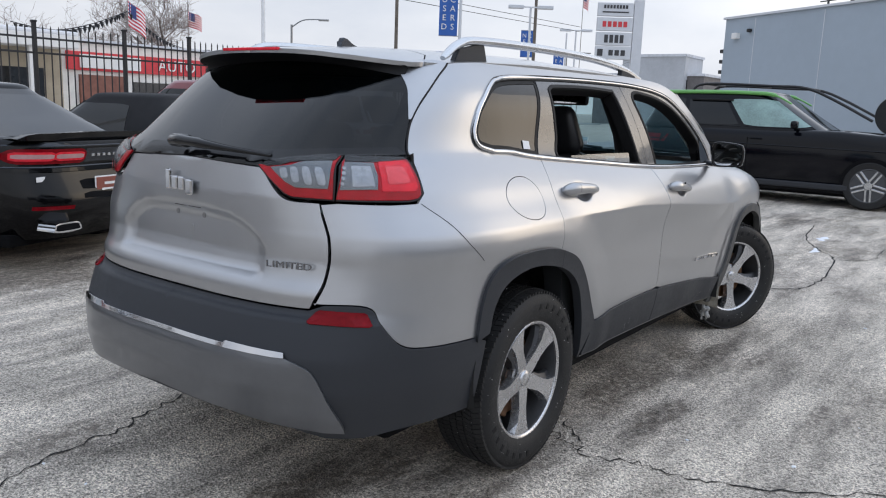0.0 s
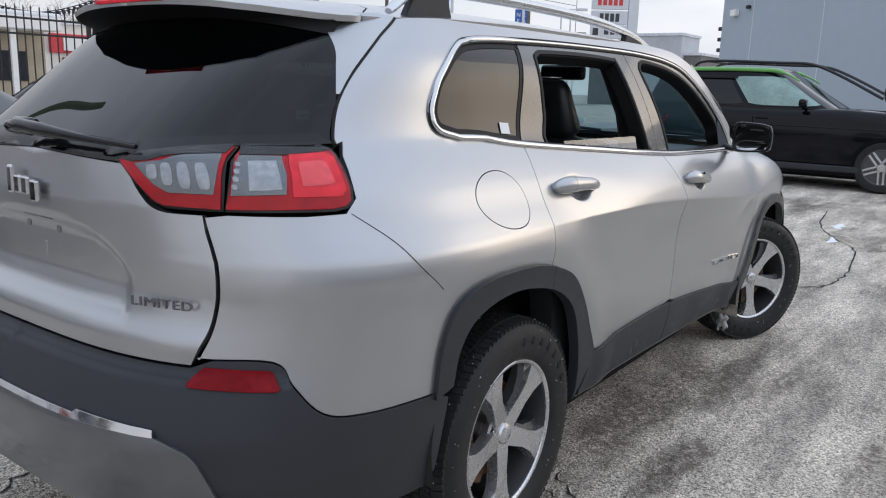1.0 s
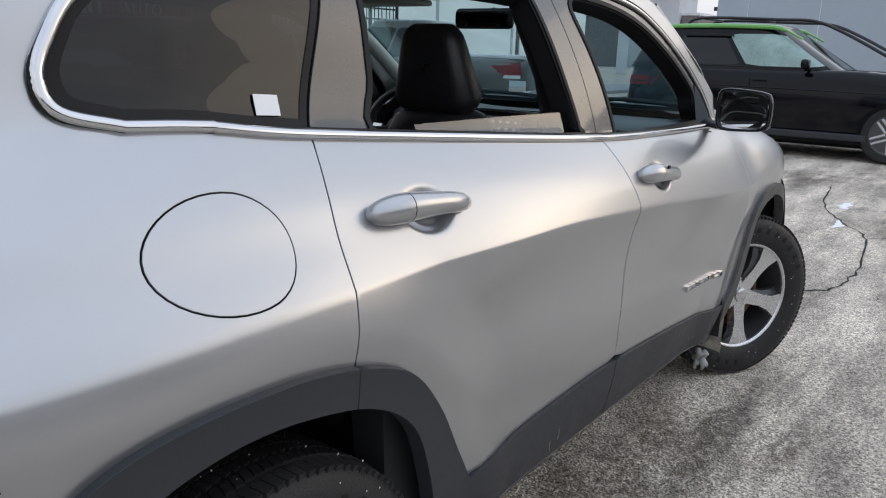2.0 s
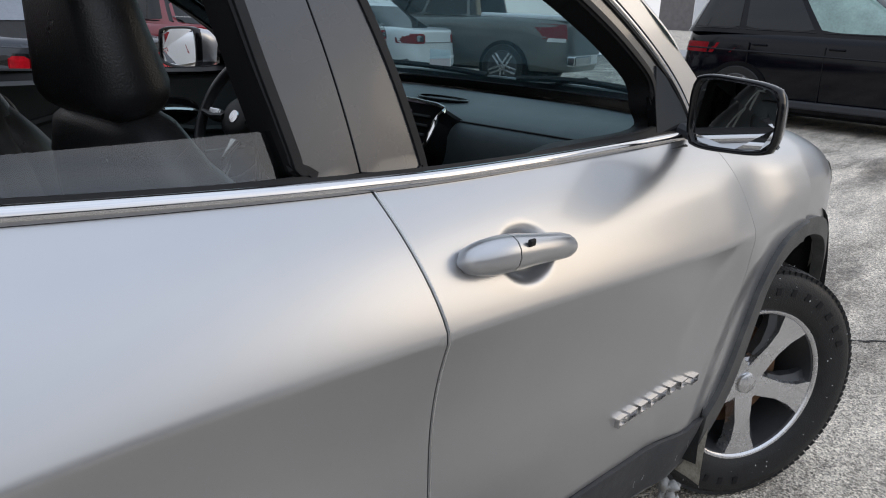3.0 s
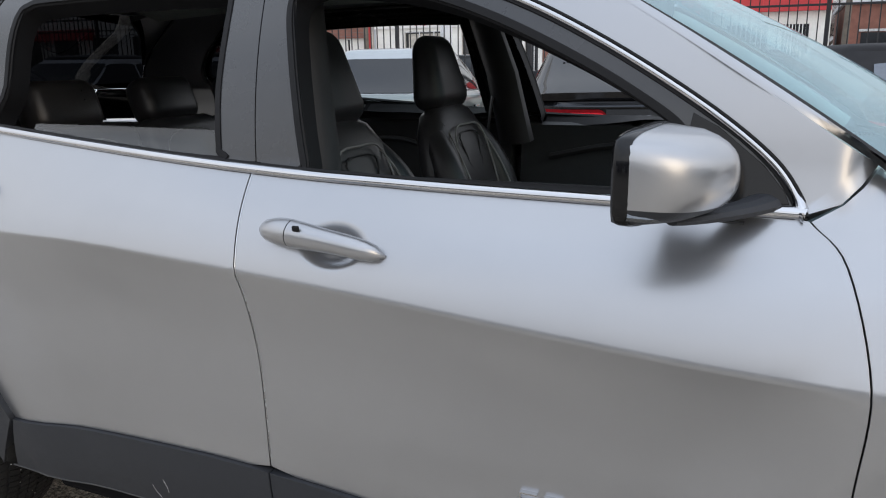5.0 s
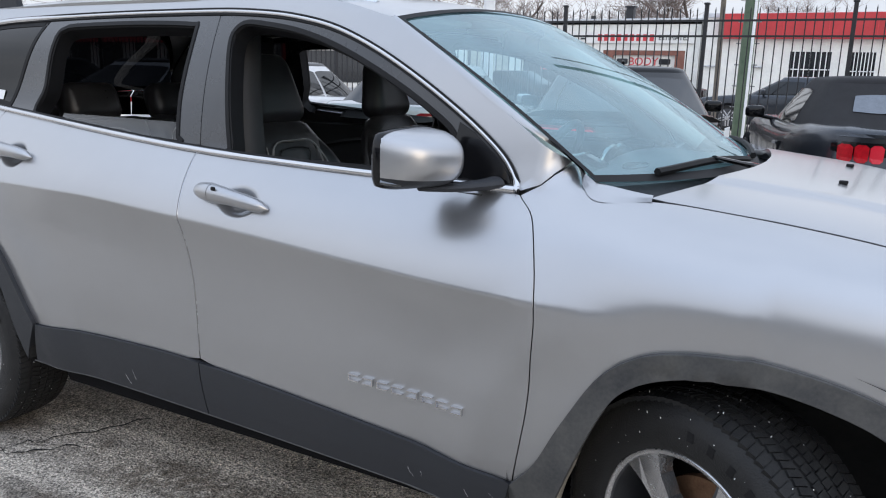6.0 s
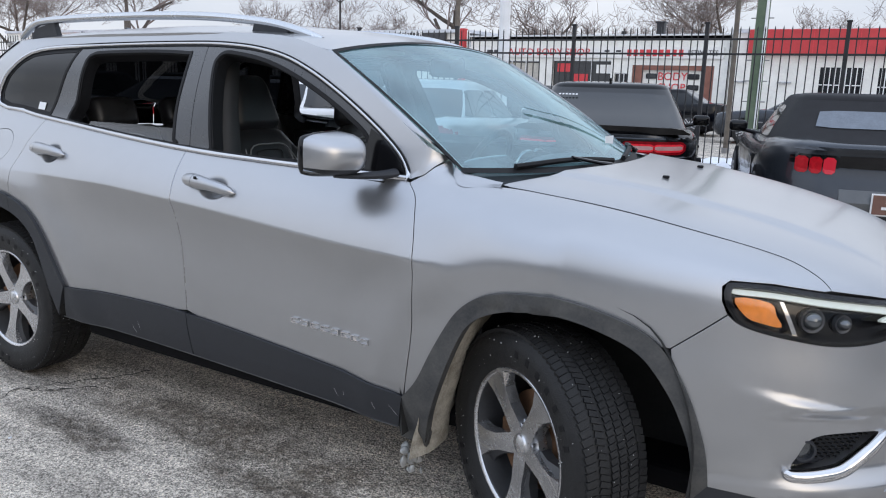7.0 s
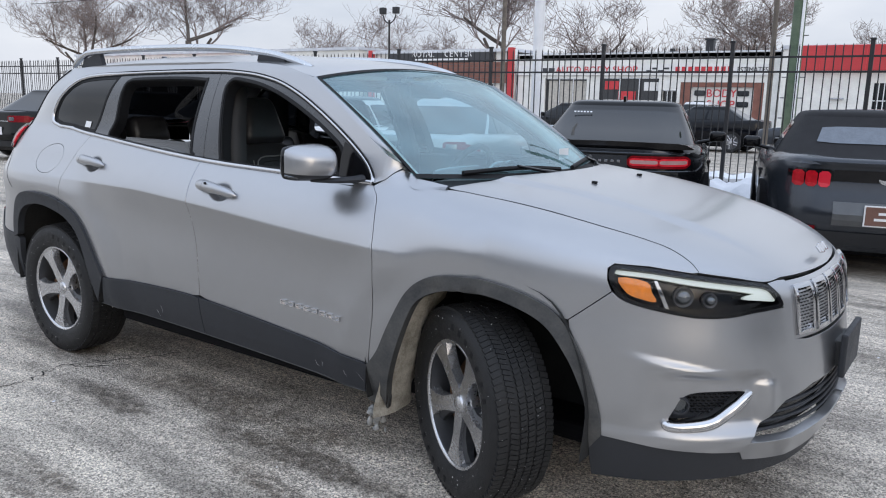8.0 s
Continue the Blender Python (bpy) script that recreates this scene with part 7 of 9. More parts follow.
def road_wheel(parent, x, y, r, width, side, rim=ALLOY):
    w = new("wheel")
    w.parent = parent
    w.matrix_basis = Matrix.Translation((x, y, r)) @ (Matrix() if side < 0 else Matrix.Rotation(math.pi, 4, "Z"))
    h = width / 2
    part("tyre", spin([(r * 0.66, -h + 0.01), (r * 0.75, -h), (r * 0.92, -h), (r * 0.99, -h + 0.03), (r, 0), (r * 0.99, h - 0.03), (r * 0.92, h), (r * 0.66, h)], 32), TYRE, w, smooth=40)
    part("rim", spin([(r * 0.70, -h + 0.002), (r * 0.66, -h - 0.001), (r * 0.63, -h + 0.010), (0.001, -h + 0.0105)], 32), ALLOY_DK, w, smooth=40)
    for k in range(5):
        m = Matrix.Rotation(radians(72 * k + 15), 4, "Y")
        for off in (-0.035, 0.035):
            part("rim_spoke", box(r * 0.36, -h + 0.006, off, r * 0.60, 0.016, 0.034, 0.005, 1, m=m), rim, w)
    part("wheel_hub", cyl((0, -h - 0.004, 0), (0, -h + 0.02, 0), 0.06), rim, w)


def make_car(name, label, at, heading, L, W, paint, top, rear, front, cabin, wheels, group="", roof=None, nside=4.6, wheel_r=0.34, rim=ALLOY, z_low=0.22,
             shell_mat=None, side_panes=((0.03, 0.47), (0.50, 0.97)), rear_pane=(0.90, 0.07, 0.88), pane_mats=None, handles=(0.42,)):
    """top: [(x, z)] shoulder line from tail to nose; rear, front: [(z, inset)]; cabin: tail glass foot, roof rear, roof front, windscreen foot, roof height,
    foot half width, roof half width; wheels: rear and front axle x; side_panes: shares of the cabin's length; rear_pane: share of the width, low and high."""
    car = thing(name, label, "car", group, at=at, rz=heading)
    tx, tz = [p[0] for p in top], [p[1] for p in top]
    rings = []
    for t in (0.0, 0.08, 0.2, 0.35, 0.5, 0.65, 0.8, 0.88, 0.93, 0.97, 1.0):
        z_ref = z_low + (np.mean(tz) - z_low) * t
        x0 = np.interp(z_ref, [p[0] for p in rear], [p[1] for p in rear])
        x1 = L - np.interp(z_ref, [p[0] for p in front], [p[1] for p in front])
        w = W / 2 * np.interp(t, (0, 0.08, 0.35, 0.65, 0.88, 0.93, 0.97, 1.0), (0.90, 0.95, 0.985, 1.0, 0.975, 0.955, 0.93, 0.885))
        rings.append([(x, y, z_low + (float(np.interp(x, tx, tz)) - z_low) * t) for x, y in ring_pts(x0, x1, w, nside, 88)])
    loft("body", rings, paint, car, crown=0.012)
    a0, a1, a2, a3, H, wb, wt = cabin

    def ends(t):
        return a0 + (a1 - a0) * t ** 0.9, a3 + (a2 - a3) * t ** 0.95, wb + (wt - wb) * t ** 1.25

    def height(x, t):
        return (float(np.interp(x, tx, tz)) - 0.04) * (1 - t) + (H - 0.06) * t

    def cab_side(f, t, s, d=0.006):
        """A place on the cabin's flank: f along it, t up it."""
        x0, x1, w = ends(t)
        x = x0 + (x1 - x0) * f
        q = min(0.9999, abs(2 * f - 1))
        return (x, s * (w * (1 - q ** 7) ** (1 / 7) + d), height(x, t))

    def cab_end(g, t, back, d=0.008):
        """A place on the rear glass or the windscreen: g from -1 to 1 across."""
        x0, x1, w = ends(t)
        xc, a = (x0 + x1) / 2, (x1 - x0) / 2 * (1 - min(0.9999, abs(g)) ** 7) ** (1 / 7)
        x = xc - a - d if back else xc + a + d
        return (x, g * w, height(x, t) + d * 0.5)

    def sheet(nm, f, u0, u1, v0, v1, material, nu=10, nv=6, cut=0.0):
        vs, fs = [], []
        for i in range(nu + 1):
            for j in range(nv + 1):
                u = u0 + (u1 - u0) * i / nu
                k = cut * max(0, abs(2 * i / nu - 1) - 0.7) / 0.3
                vs.append(f(u, v0 + k + (v1 - v0 - 2 * k) * j / nv))
        for i in range(nu):
            for j in range(nv):
                q = i * (nv + 1) + j
                fs.append((q, q + 1, q + nv + 2, q + nv + 1))
        return raw(nm, vs, fs, material, car)

    gr = []
    for t in np.linspace(0, 1, 9):
        x0, x1, w = ends(t)
        gr.append([(x, y, height(x, t)) for x, y in ring_pts(x0, x1, w, 7, 88)])
    loft("cabin", gr, shell_mat or paint, car, cap=False)
    rr = [gr[-1]] + [[(x, y, H - dz) for x, y in ring_pts(a1 + d, a2 - d, wt - d, 6.5, 88)] for d, dz in ((0.012, 0.040), (0.035, 0.022), (0.075, 0.010), (0.14, 0.003))]
    loft("roof", rr, roof or paint, car, crown=0.012)
    mats = pane_mats or {}
    sheet("rear_window", lambda g, t: cab_end(g, t, True), -rear_pane[0], rear_pane[0], rear_pane[1], rear_pane[2], mats.get("rear", CARGLASS), 16, 8, 0.03)
    sheet("windscreen", lambda g, t: cab_end(g, t, False), -0.9, 0.9, 0.07, 0.9, mats.get("front", CARGLASS), 16, 8)
    for s in (1, -1):
        for k, (f0, f1) in enumerate(side_panes):
            sheet("side_window", lambda f, t, s=s: cab_side(f, t, s), f0, f1, 0.12, 0.86, mats.get(k, CARGLASS), 10, 6, 0.04)
            part("window_strip", tube([cab_side(f0 + (f1 - f0) * q, 0.10, s, 0.004) for q in np.linspace(0, 1, 8)], 0.007, 5), GLOSSBLK, car)
        for f in handles:
            xh = a0 + (a3 - a0) * f
            dz = float(np.interp(xh, tx, tz))
            part("door_handle", box(xh, s * (W / 2 - 0.002), dz - 0.17, 0.20, 0.03, 0.028, 0.01), mats.get("handle", paint), car)
            part("door_joint", box(xh - 0.14, s * (W / 2 - 0.012), 0.5 * (dz + z_low) - 0.02, 0.006, 0.030, dz - z_low - 0.26), RUBBER, car)
        xm, zm = a3 - 0.50, float(np.interp(a3 - 0.5, tx, tz))
        part("door_mirror", box(xm, s * (W / 2 + 0.08), zm + 0.085, 0.11, 0.19, 0.125, 0.04, 4), mats.get("mirror", paint), car, smooth=60)
        part("mirror_arm", cyl((xm + 0.02, s * (wb - 0.04), zm + 0.0), (xm, s * (W / 2 + 0.04), zm + 0.045), 0.022), GLOSSBLK, car)
        for wx in wheels:
            road_wheel(car, wx, s * (W / 2 - 0.098), wheel_r, 0.23, -1 if s < 0 else 1, rim)
            arch = [(wx + (wheel_r + 0.045) * math.cos(a), wheel_r + (wheel_r + 0.045) * math.sin(a)) for a in np.linspace(-0.35, math.pi + 0.35, 24)]
            # solid near-black disc in place of a shaded wheel well
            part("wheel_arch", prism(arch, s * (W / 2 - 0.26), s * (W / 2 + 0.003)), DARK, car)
    part("underside", box(L / 2, 0, z_low, L * 0.86, W * 0.82, 0.10, 0.02), DARK, car)

    def tail(y, z, d=0.0):
        """A place on the tail at y, z, d metres outside."""
        t = (z - z_low) / max(0.1, (float(np.interp(0.1, tx, tz)) - z_low))
        z_ref = z_low + (np.mean(tz) - z_low) * t
        x0 = float(np.interp(z_ref, [p[0] for p in rear], [p[1] for p in rear]))
        x1 = L - float(np.interp(z_ref, [p[0] for p in front], [p[1] for p in front]))
        w = W / 2 * float(np.interp(t, (0, 0.08, 0.35, 0.65, 0.88, 0.93, 0.97, 1.0), (0.90, 0.95, 0.985, 1.0, 0.975, 0.955, 0.93, 0.885)))
        xc, a = (x0 + x1) / 2, (x1 - x0) / 2
        q = min(0.999, abs(y) / w)
        return (xc - a * (1 - q ** nside) ** (1 / nside) - d, y, z)
    return car, tail


def tail_patch(nm, tail, parent, y0, y1, z0, z1, d, material, ny=10, nz=4, label="", round_=0.0, thick=0.03):
    vs, fs = [], []
    for dd in (d, d - thick):
        for i in range(ny + 1):
            for j in range(nz + 1):
                y = y0 + (y1 - y0) * i / ny
                cut = round_ * (max(0, abs(2 * i / ny - 1) - 0.8) / 0.2) ** 2
                zz0, zz1 = z0 + cut, z1 - cut
                vs.append(tail(y, zz0 + (zz1 - zz0) * j / nz, dd))
    k = nz + 1
    off = (ny + 1) * k
    for i in range(ny):
        for j in range(nz):
            a = i * k + j
            fs.append((a, a + 1, a + k + 1, a + k))
    edge = [i * k for i in range(ny + 1)] + [ny * k + j for j in range(1, k)] + [i * k + nz for i in range(ny - 1, -1, -1)] + [j for j in range(nz - 1, 0, -1)]
    for a, b in zip(edge, edge[1:] + edge[:1]):
        fs.append((a, b, b + off, a + off))
    return raw(nm, vs, fs, material, parent, label, smooth=False)


# black two-door coupe with a lip spoiler and two long ring lamps
TOP_C = [(0, 1.00), (0.25, 1.03), (0.8, 1.045), (1.6, 1.00), (2.6, 0.975), (3.2, 0.985), (4.2, 0.95), (4.7, 0.90), (5.02, 0.82)]
REAR_C = [(0.22, 0.20), (0.35, 0.08), (0.50, 0.02), (0.62, 0.06), (0.72, 0.13), (0.80, 0.14), (0.92, 0.10), (1.0, 0.09)]
FRONT_C = [(0.22, 0.15), (0.45, 0.0), (0.8, 0.06), (1.0, 0.12)]
coupe, tail_c = make_car("coupe", "black two-door coupe with long red ring tail lamps", (1.09, 3.88, 0), 107, 5.02, 1.92, PAINT_BLACK, TOP_C, REAR_C, FRONT_C,
                         (0.52, 1.46, 2.42, 3.25, 1.475, 0.82, 0.62), (1.05, 4.0), "parked cars", wheel_r=0.355, side_panes=((0.16, 0.34), (0.38, 0.96)))
for s in (1, -1):
    lamp = new("tail_lamp")
    lamp.parent = coupe
    tagged(lamp, "long red ring tail lamp split in two")
    y0, y1 = 0.20 * s, 0.78 * s
    tail_patch("lamp_bed", tail_c, lamp, y0 - 0.03 * s, y1 + 0.03 * s, 0.808, 0.976, 0.004, GLOSSBLK, round_=0.03)
    tail_patch("lamp_ring", tail_c, lamp, y0, y1, 0.832, 0.952, 0.014, REDLENS, ny=20, round_=0.035)
    for a, b in ((y0 + 0.03 * s, y0 + 0.285 * s), (y0 + 0.305 * s, y1 - 0.03 * s)):
        tail_patch("lamp_glow", tail_c, lamp, a - 0.008 * s, b + 0.008 * s, 0.856, 0.928, 0.018, REDLIT, round_=0.012)
        tail_patch("lamp_core", tail_c, lamp, a, b, 0.874, 0.910, 0.021, mat("pink_lens", (0.52, 0.30, 0.30), 0.15, var=0.2, coat=0.4), round_=0.006)
    tail_patch("bumper_reflector", tail_c, coupe, 0.42 * s, 0.70 * s, 0.475, 0.505, 0.012, REDLENS)
    part("exhaust_tip", prism(spline([(-0.12, -0.035), (0.12, -0.035), (0.13, 0.0), (0.10, 0.035), (-0.10, 0.035), (-0.13, 0.0)], 3, closed=True), -0.02, 0.16, "YZ", 0.004, m=Matrix.Translation((0.0, 0.55 * s, 0.345))), CHROME, coupe)
    part("exhaust_bore", prism(spline([(-0.10, -0.022), (0.10, -0.022), (0.11, 0.0), (0.085, 0.024), (-0.085, 0.024), (-0.11, 0.0)], 3, closed=True), -0.026, 0.1, "YZ", m=Matrix.Translation((0.0, 0.55 * s, 0.345))), DARK, coupe)
tail_patch("lamp_panel", tail_c, coupe, -0.20, 0.20, 0.835, 0.952, 0.006, PAINT_GREY)
for k in range(5):
    part("maker_letter", box(*tail_c(-0.12 + 0.06 * k, 0.893, 0.010), 0.006, 0.032, 0.026, 0.003, 1), BRIGHT, coupe)
# reflection on the black tail's edges, drawn as a grey tube
rim = ([(y, 0.975) for y in np.linspace(-0.84, 0.84, 21)] + [(0.88, 0.93), (0.88, 0.85)] + [(y, 0.805) for y in np.linspace(0.84, -0.84, 21)] + [(-0.88, 0.85), (-0.88, 0.93)])
part("tail_edge_highlight", tube([tail_c(y, z, 0.006) for y, z in rim], 0.010, 6, closed=True), PAINT_GREY, coupe, "grey highlight line round the tail lamps")
tail_patch("upper_ridge", tail_c, coupe, -0.86, 0.86, 0.985, 1.005, 0.012, PAINT_GREY, ny=24, nz=1)
tail_patch("lower_ridge", tail_c, coupe, -0.90, 0.90, 0.770, 0.800, 0.028, PAINT_BLACK, ny=24, nz=1)
sp = bmesh.new()
for k in range(24):
    y = -0.80 + 1.6 * k / 23
    h = 0.055 + 0.012 * math.cos(y * 2) - 0.04 * max(0, (abs(y) - 0.66) / 0.14) ** 2
    x = 0.115 + 0.10 * (abs(y) / 0.8) ** 4
    for q, (dx, dz) in enumerate(((0.0, 0.0), (-0.035, h), (0.03, h + 0.004), (0.14, 0.008))):
        sp.verts.new((x + dx, y, 1.018 + dz))
sp.verts.ensure_lookup_table()
for k in range(23):
    for q in range(4):
        r = (q + 1) % 4
        sp.faces.new((sp.verts[4 * k + q], sp.verts[4 * k + r], sp.verts[4 * k + 4 + r], sp.verts[4 * k + 4 + q]))
part("lip_spoiler", sp, GLOSSBLK, coupe, "gloss black lip spoiler", smooth=40)
tail_patch("plate_recess", tail_c, coupe, -0.30, 0.30, 0.55, 0.72, -0.004, DARK)
part("number_plate", box(0.055, 0.0, 0.63, 0.008, 0.31, 0.155, 0.004), mat("red_plate", (0.25, 0.07, 0.05), 0.4, var=0.2), coupe, "red dealer plate in a white frame")
part("plate_frame", box(0.060, 0.0, 0.63, 0.006, 0.335, 0.178, 0.004), LABEL, coupe)
for k, ww in enumerate((0.14, 0.20)):
    part("plate_line", box(0.050, 0.0, 0.655 - 0.05 * k, 0.002, ww, 0.022), LABEL, coupe)
part("stock_label", box(*tail_c(0.62, 0.715, 0.016), 0.004, 0.085, 0.040, 0.002, 1), LABEL, coupe)
part("roof_aerial", prism([(0.0, 0), (0.14, 0), (0.03, 0.055), (0.0, 0.05)], -0.014, 0.014, bevel=0.005, m=pose(1.56, 0, 1.468)), PAINT_BLACK, coupe)
bars = bmesh.new()
for k in range(6):
    box(0, 0.50 - 0.035 * k, 0, 0.006, 0.020, 0.002, m=Matrix.Translation((1.255, 0, 1.342)) @ Matrix.Rotation(radians(-24), 4, "Y") @ Matrix.Diagonal((5, 1, 1, 1)), bm=bars)
part("window_marking", bars, LABEL, coupe, "white chalk marks on the rear glass")
part("deck_badge", box(0.28, -0.66, 1.066, 0.03, 0.06, 0.006, 0.003), BRIGHT, coupe)

# dark grey convertible with a black canvas roof and three-bar lamps
TOP_M = [(0, 0.98), (0.3, 1.02), (0.9, 1.02), (1.6, 0.965), (2.6, 0.955), (3.1, 0.99), (4.0, 0.93), (4.5, 0.86), (4.79, 0.76)]
REAR_M = [(0.22, 0.22), (0.40, 0.06), (0.52, 0.0), (0.64, 0.06), (0.75, 0.12), (0.9, 0.10), (1.0, 0.05)]
conv, tail_m = make_car("convertible", "dark grey convertible with a closed black canvas roof", (3.45, 4.26, 0), 105, 4.79, 1.92, PAINT_GREY, TOP_M, REAR_M, FRONT_C,
                        (0.62, 1.22, 2.40, 3.12, 1.42, 0.83, 0.62), (1.02, 3.74), "parked cars", roof=SOFTTOP, wheel_r=0.35, shell_mat=SOFTTOP, side_panes=((0.40, 0.97),), rear_pane=(0.66, 0.36, 0.76),
                        pane_mats={"rear": mat("hazy_pane", (0.10, 0.12, 0.15), 0.15, var=0.2, coat=0.5), "mirror": GLOSSBLK})
for s in (1, -1):
    lamp = new("tail_lamp")
    lamp.parent = conv
    tagged(lamp, "tail lamp of three upright red bars")
    tail_patch("lamp_bed", tail_m, lamp, 0.41 * s, 0.76 * s, 0.755, 0.925, 0.006, GLOSSBLK, round_=0.02)
    for k in range(3):
        tail_patch("lamp_bar", tail_m, lamp, (0.435 + 0.100 * k) * s, (0.525 + 0.100 * k) * s, 0.772, 0.908, 0.022, glow("lit_red_lens_%d" % k, (0.50, 0.012, 0.03), 0.12) if k == 0 else REDRIM, ny=4, round_=0.02, thick=0.04)
    tail_patch("lower_lamp", tail_m, conv, 0.52 * s, 0.72 * s, 0.40, 0.44, 0.01, REDLENS)
    part("exhaust_tip", cyl((0.02, 0.60 * s, 0.33), (0.2, 0.60 * s, 0.33), 0.05), CHROME, conv)
tail_patch("lamp_panel", tail_m, conv, -0.41, 0.41, 0.76, 0.925, 0.004, GLOSSBLK)
part("tail_emblem", prism(spline([(-0.07, 0.0), (-0.03, 0.025), (0.03, 0.02), (0.07, 0.03), (0.05, -0.005), (0.0, -0.02), (-0.04, -0.03)], 3, closed=True), -0.008, 0.004, "YZ", m=Matrix.Translation(tail_m(0, 0.83, 0.006))), BRIGHT, conv)
tail_patch("tail_ridge", tail_m, conv, -0.88, 0.88, 0.965, 0.99, 0.03, PAINT_GREY, ny=24, nz=1)
tail_patch("diffuser", tail_m, conv, -0.55, 0.55, 0.27, 0.40, 0.004, CLAD, ny=16)
tail_patch("bumper_panel", tail_m, conv, -0.40, 0.40, 0.46, 0.66, 0.008, mat("mid_grey_bumper", (0.11, 0.115, 0.12), 0.4, 0.4, var=0.1), ny=12)
part("number_plate", box(-0.014, 0.0, 0.56, 0.010, 0.31, 0.155, 0.004), mat("brown_plate", (0.16, 0.08, 0.06), 0.4, var=0.2), conv, "brown dealer plate in a white frame")
part("plate_frame", box(-0.008, 0.0, 0.56, 0.008, 0.335, 0.178, 0.004), LABEL, conv)
for k, ww in enumerate((0.12, 0.18)):
    part("plate_line", box(-0.021, 0.0, 0.585 - 0.05 * k, 0.002, ww, 0.022), LABEL, conv)


def plain_tail(car, tail, zl, zh, y0, y1, plate_z=0.75, lamp=REDLENS):
    for s in (1, -1):
        tail_patch("tail_lamp", tail, car, y0 * s, y1 * s, zl, zh, 0.012, lamp, round_=0.02)
        tail_patch("lamp_lens", tail, car, (y0 + 0.04) * s, (y0 + 0.16) * s, zl + 0.03, zh - 0.03, 0.020, CLEARLENS)
    p = tail(0, plate_z, 0.012)
    part("number_plate", box(p[0], 0, plate_z, 0.010, 0.31, 0.155, 0.004), LABEL, car)
    part("plate_line", box(p[0] - 0.007, 0, plate_z, 0.002, 0.20, 0.045), mat("plate_ink", (0.2, 0.25, 0.3), 0.5), car)
    tail_patch("bumper_trim", tail, car, -0.75, 0.75, 0.30, 0.42, 0.012, CLAD, ny=20)
    tail_patch("tail_window_sill", tail, car, -0.68, 0.68, plate_z + 0.19, plate_z + 0.20, 0.01, BRIGHT, ny=16, nz=1)


SED_TOP = [(0, 0.98), (0.3, 1.03), (1.0, 1.02), (2.4, 0.97), (3.4, 0.95), (4.3, 0.85), (4.75, 0.72)]
SED_R = [(0.22, 0.15), (0.45, 0.0), (0.7, 0.05), (1.0, 0.08)]
SUV_TOP = [(0, 1.06), (0.4, 1.08), (2.4, 1.06), (3.4, 1.06), (4.2, 0.98), (4.6, 0.85)]
sedan, ts_ = make_car("sedan", "pale silver four-door sedan with a salt-dusted tail", (-1.62, 4.3, 0), 102, 4.75, 1.82, PAINT_SILVER2, SED_TOP, SED_R, FRONT_C, (0.55, 1.25, 2.5, 3.35, 1.46, 0.78, 0.56), (1.0, 3.75), "parked cars")
plain_tail(sedan, ts_, 0.80, 0.95, 0.42, 0.86, 0.62)
sedan2, ts2 = make_car("sedan", "white four-door sedan with a dark roof", (-4.3, 4.5, 0), 102, 4.75, 1.84, PAINT_WHITE, SED_TOP, SED_R, FRONT_C, (0.5, 1.2, 2.5, 3.35, 1.46, 0.78, 0.56), (1.0, 3.75), "parked cars", roof=PAINT_BLACK)
plain_tail(sedan2, ts2, 0.80, 0.93, 0.30, 0.86, 0.62)
sedan3, ts3 = make_car("sedan", "white and black sedan with full-width red lamps", (-6.9, 4.6, 0), 102, 4.9, 1.9, PAINT_WHITE, TOP_C, REAR_C, FRONT_C, (0.62, 1.55, 2.6, 3.4, 1.46, 0.80, 0.58), (1.05, 4.0), "parked cars", roof=PAINT_BLACK)
plain_tail(sedan3, ts3, 0.84, 0.95, 0.10, 0.86, 0.62)
sedan4, ts10 = make_car("sedan", "white sedan with a black roof and smoked glass", (-9.75, 4.5, 0), 102, 4.9, 1.9, PAINT_WHITE, TOP_C, REAR_C, FRONT_C, (0.62, 1.45, 2.6, 3.4, 1.46, 0.80, 0.58), (1.05, 4.0), "parked cars", roof=PAINT_BLACK, shell_mat=PAINT_BLACK)
plain_tail(sedan4, ts10, 0.84, 0.95, 0.10, 0.86, 0.62)
sedan5, ts11 = make_car("sedan", "black sedan parked at the end of the row", (-12.5, 4.6, 0), 102, 4.75, 1.84, PAINT_BLACK, SED_TOP, SED_R, FRONT_C, (0.5, 1.2, 2.5, 3.35, 1.46, 0.78, 0.56), (1.0, 3.75), "parked cars")
plain_tail(sedan5, ts11, 0.80, 0.93, 0.30, 0.86, 0.62)
redsuv, ts4 = make_car("parked_suv", "dark red suv with a white plate on its tailgate", (5.75, 6.0, 0), 102, 4.6, 1.86, PAINT_RED, SUV_TOP, SED_R, FRONT_C, (0.18, 0.55, 2.6, 3.5, 1.66, 0.80, 0.62), (0.95, 3.65), "parked cars", wheel_r=0.36)
plain_tail(redsuv, ts4, 0.92, 1.05, 0.45, 0.88, 0.95)
silsuv, ts5 = make_car("parked_suv", "pale silver suv with red lamps and a plate", (8.05, 6.4, 0), 102, 4.6, 1.86, PAINT_SILVER2, SUV_TOP, SED_R, FRONT_C, (0.18, 0.55, 2.6, 3.5, 1.66, 0.80, 0.62), (0.95, 3.65), "parked cars", wheel_r=0.36)
plain_tail(silsuv, ts5, 0.90, 1.02, 0.35, 0.88, 0.90)
whsed, ts6 = make_car("sedan", "white compact sedan dusted with salt", (10.2, 7.0, 0), 102, 4.5, 1.8, PAINT_WHITE, SED_TOP, SED_R, FRONT_C, (0.5, 1.2, 2.4, 3.2, 1.44, 0.77, 0.56), (0.95, 3.55), "parked cars")
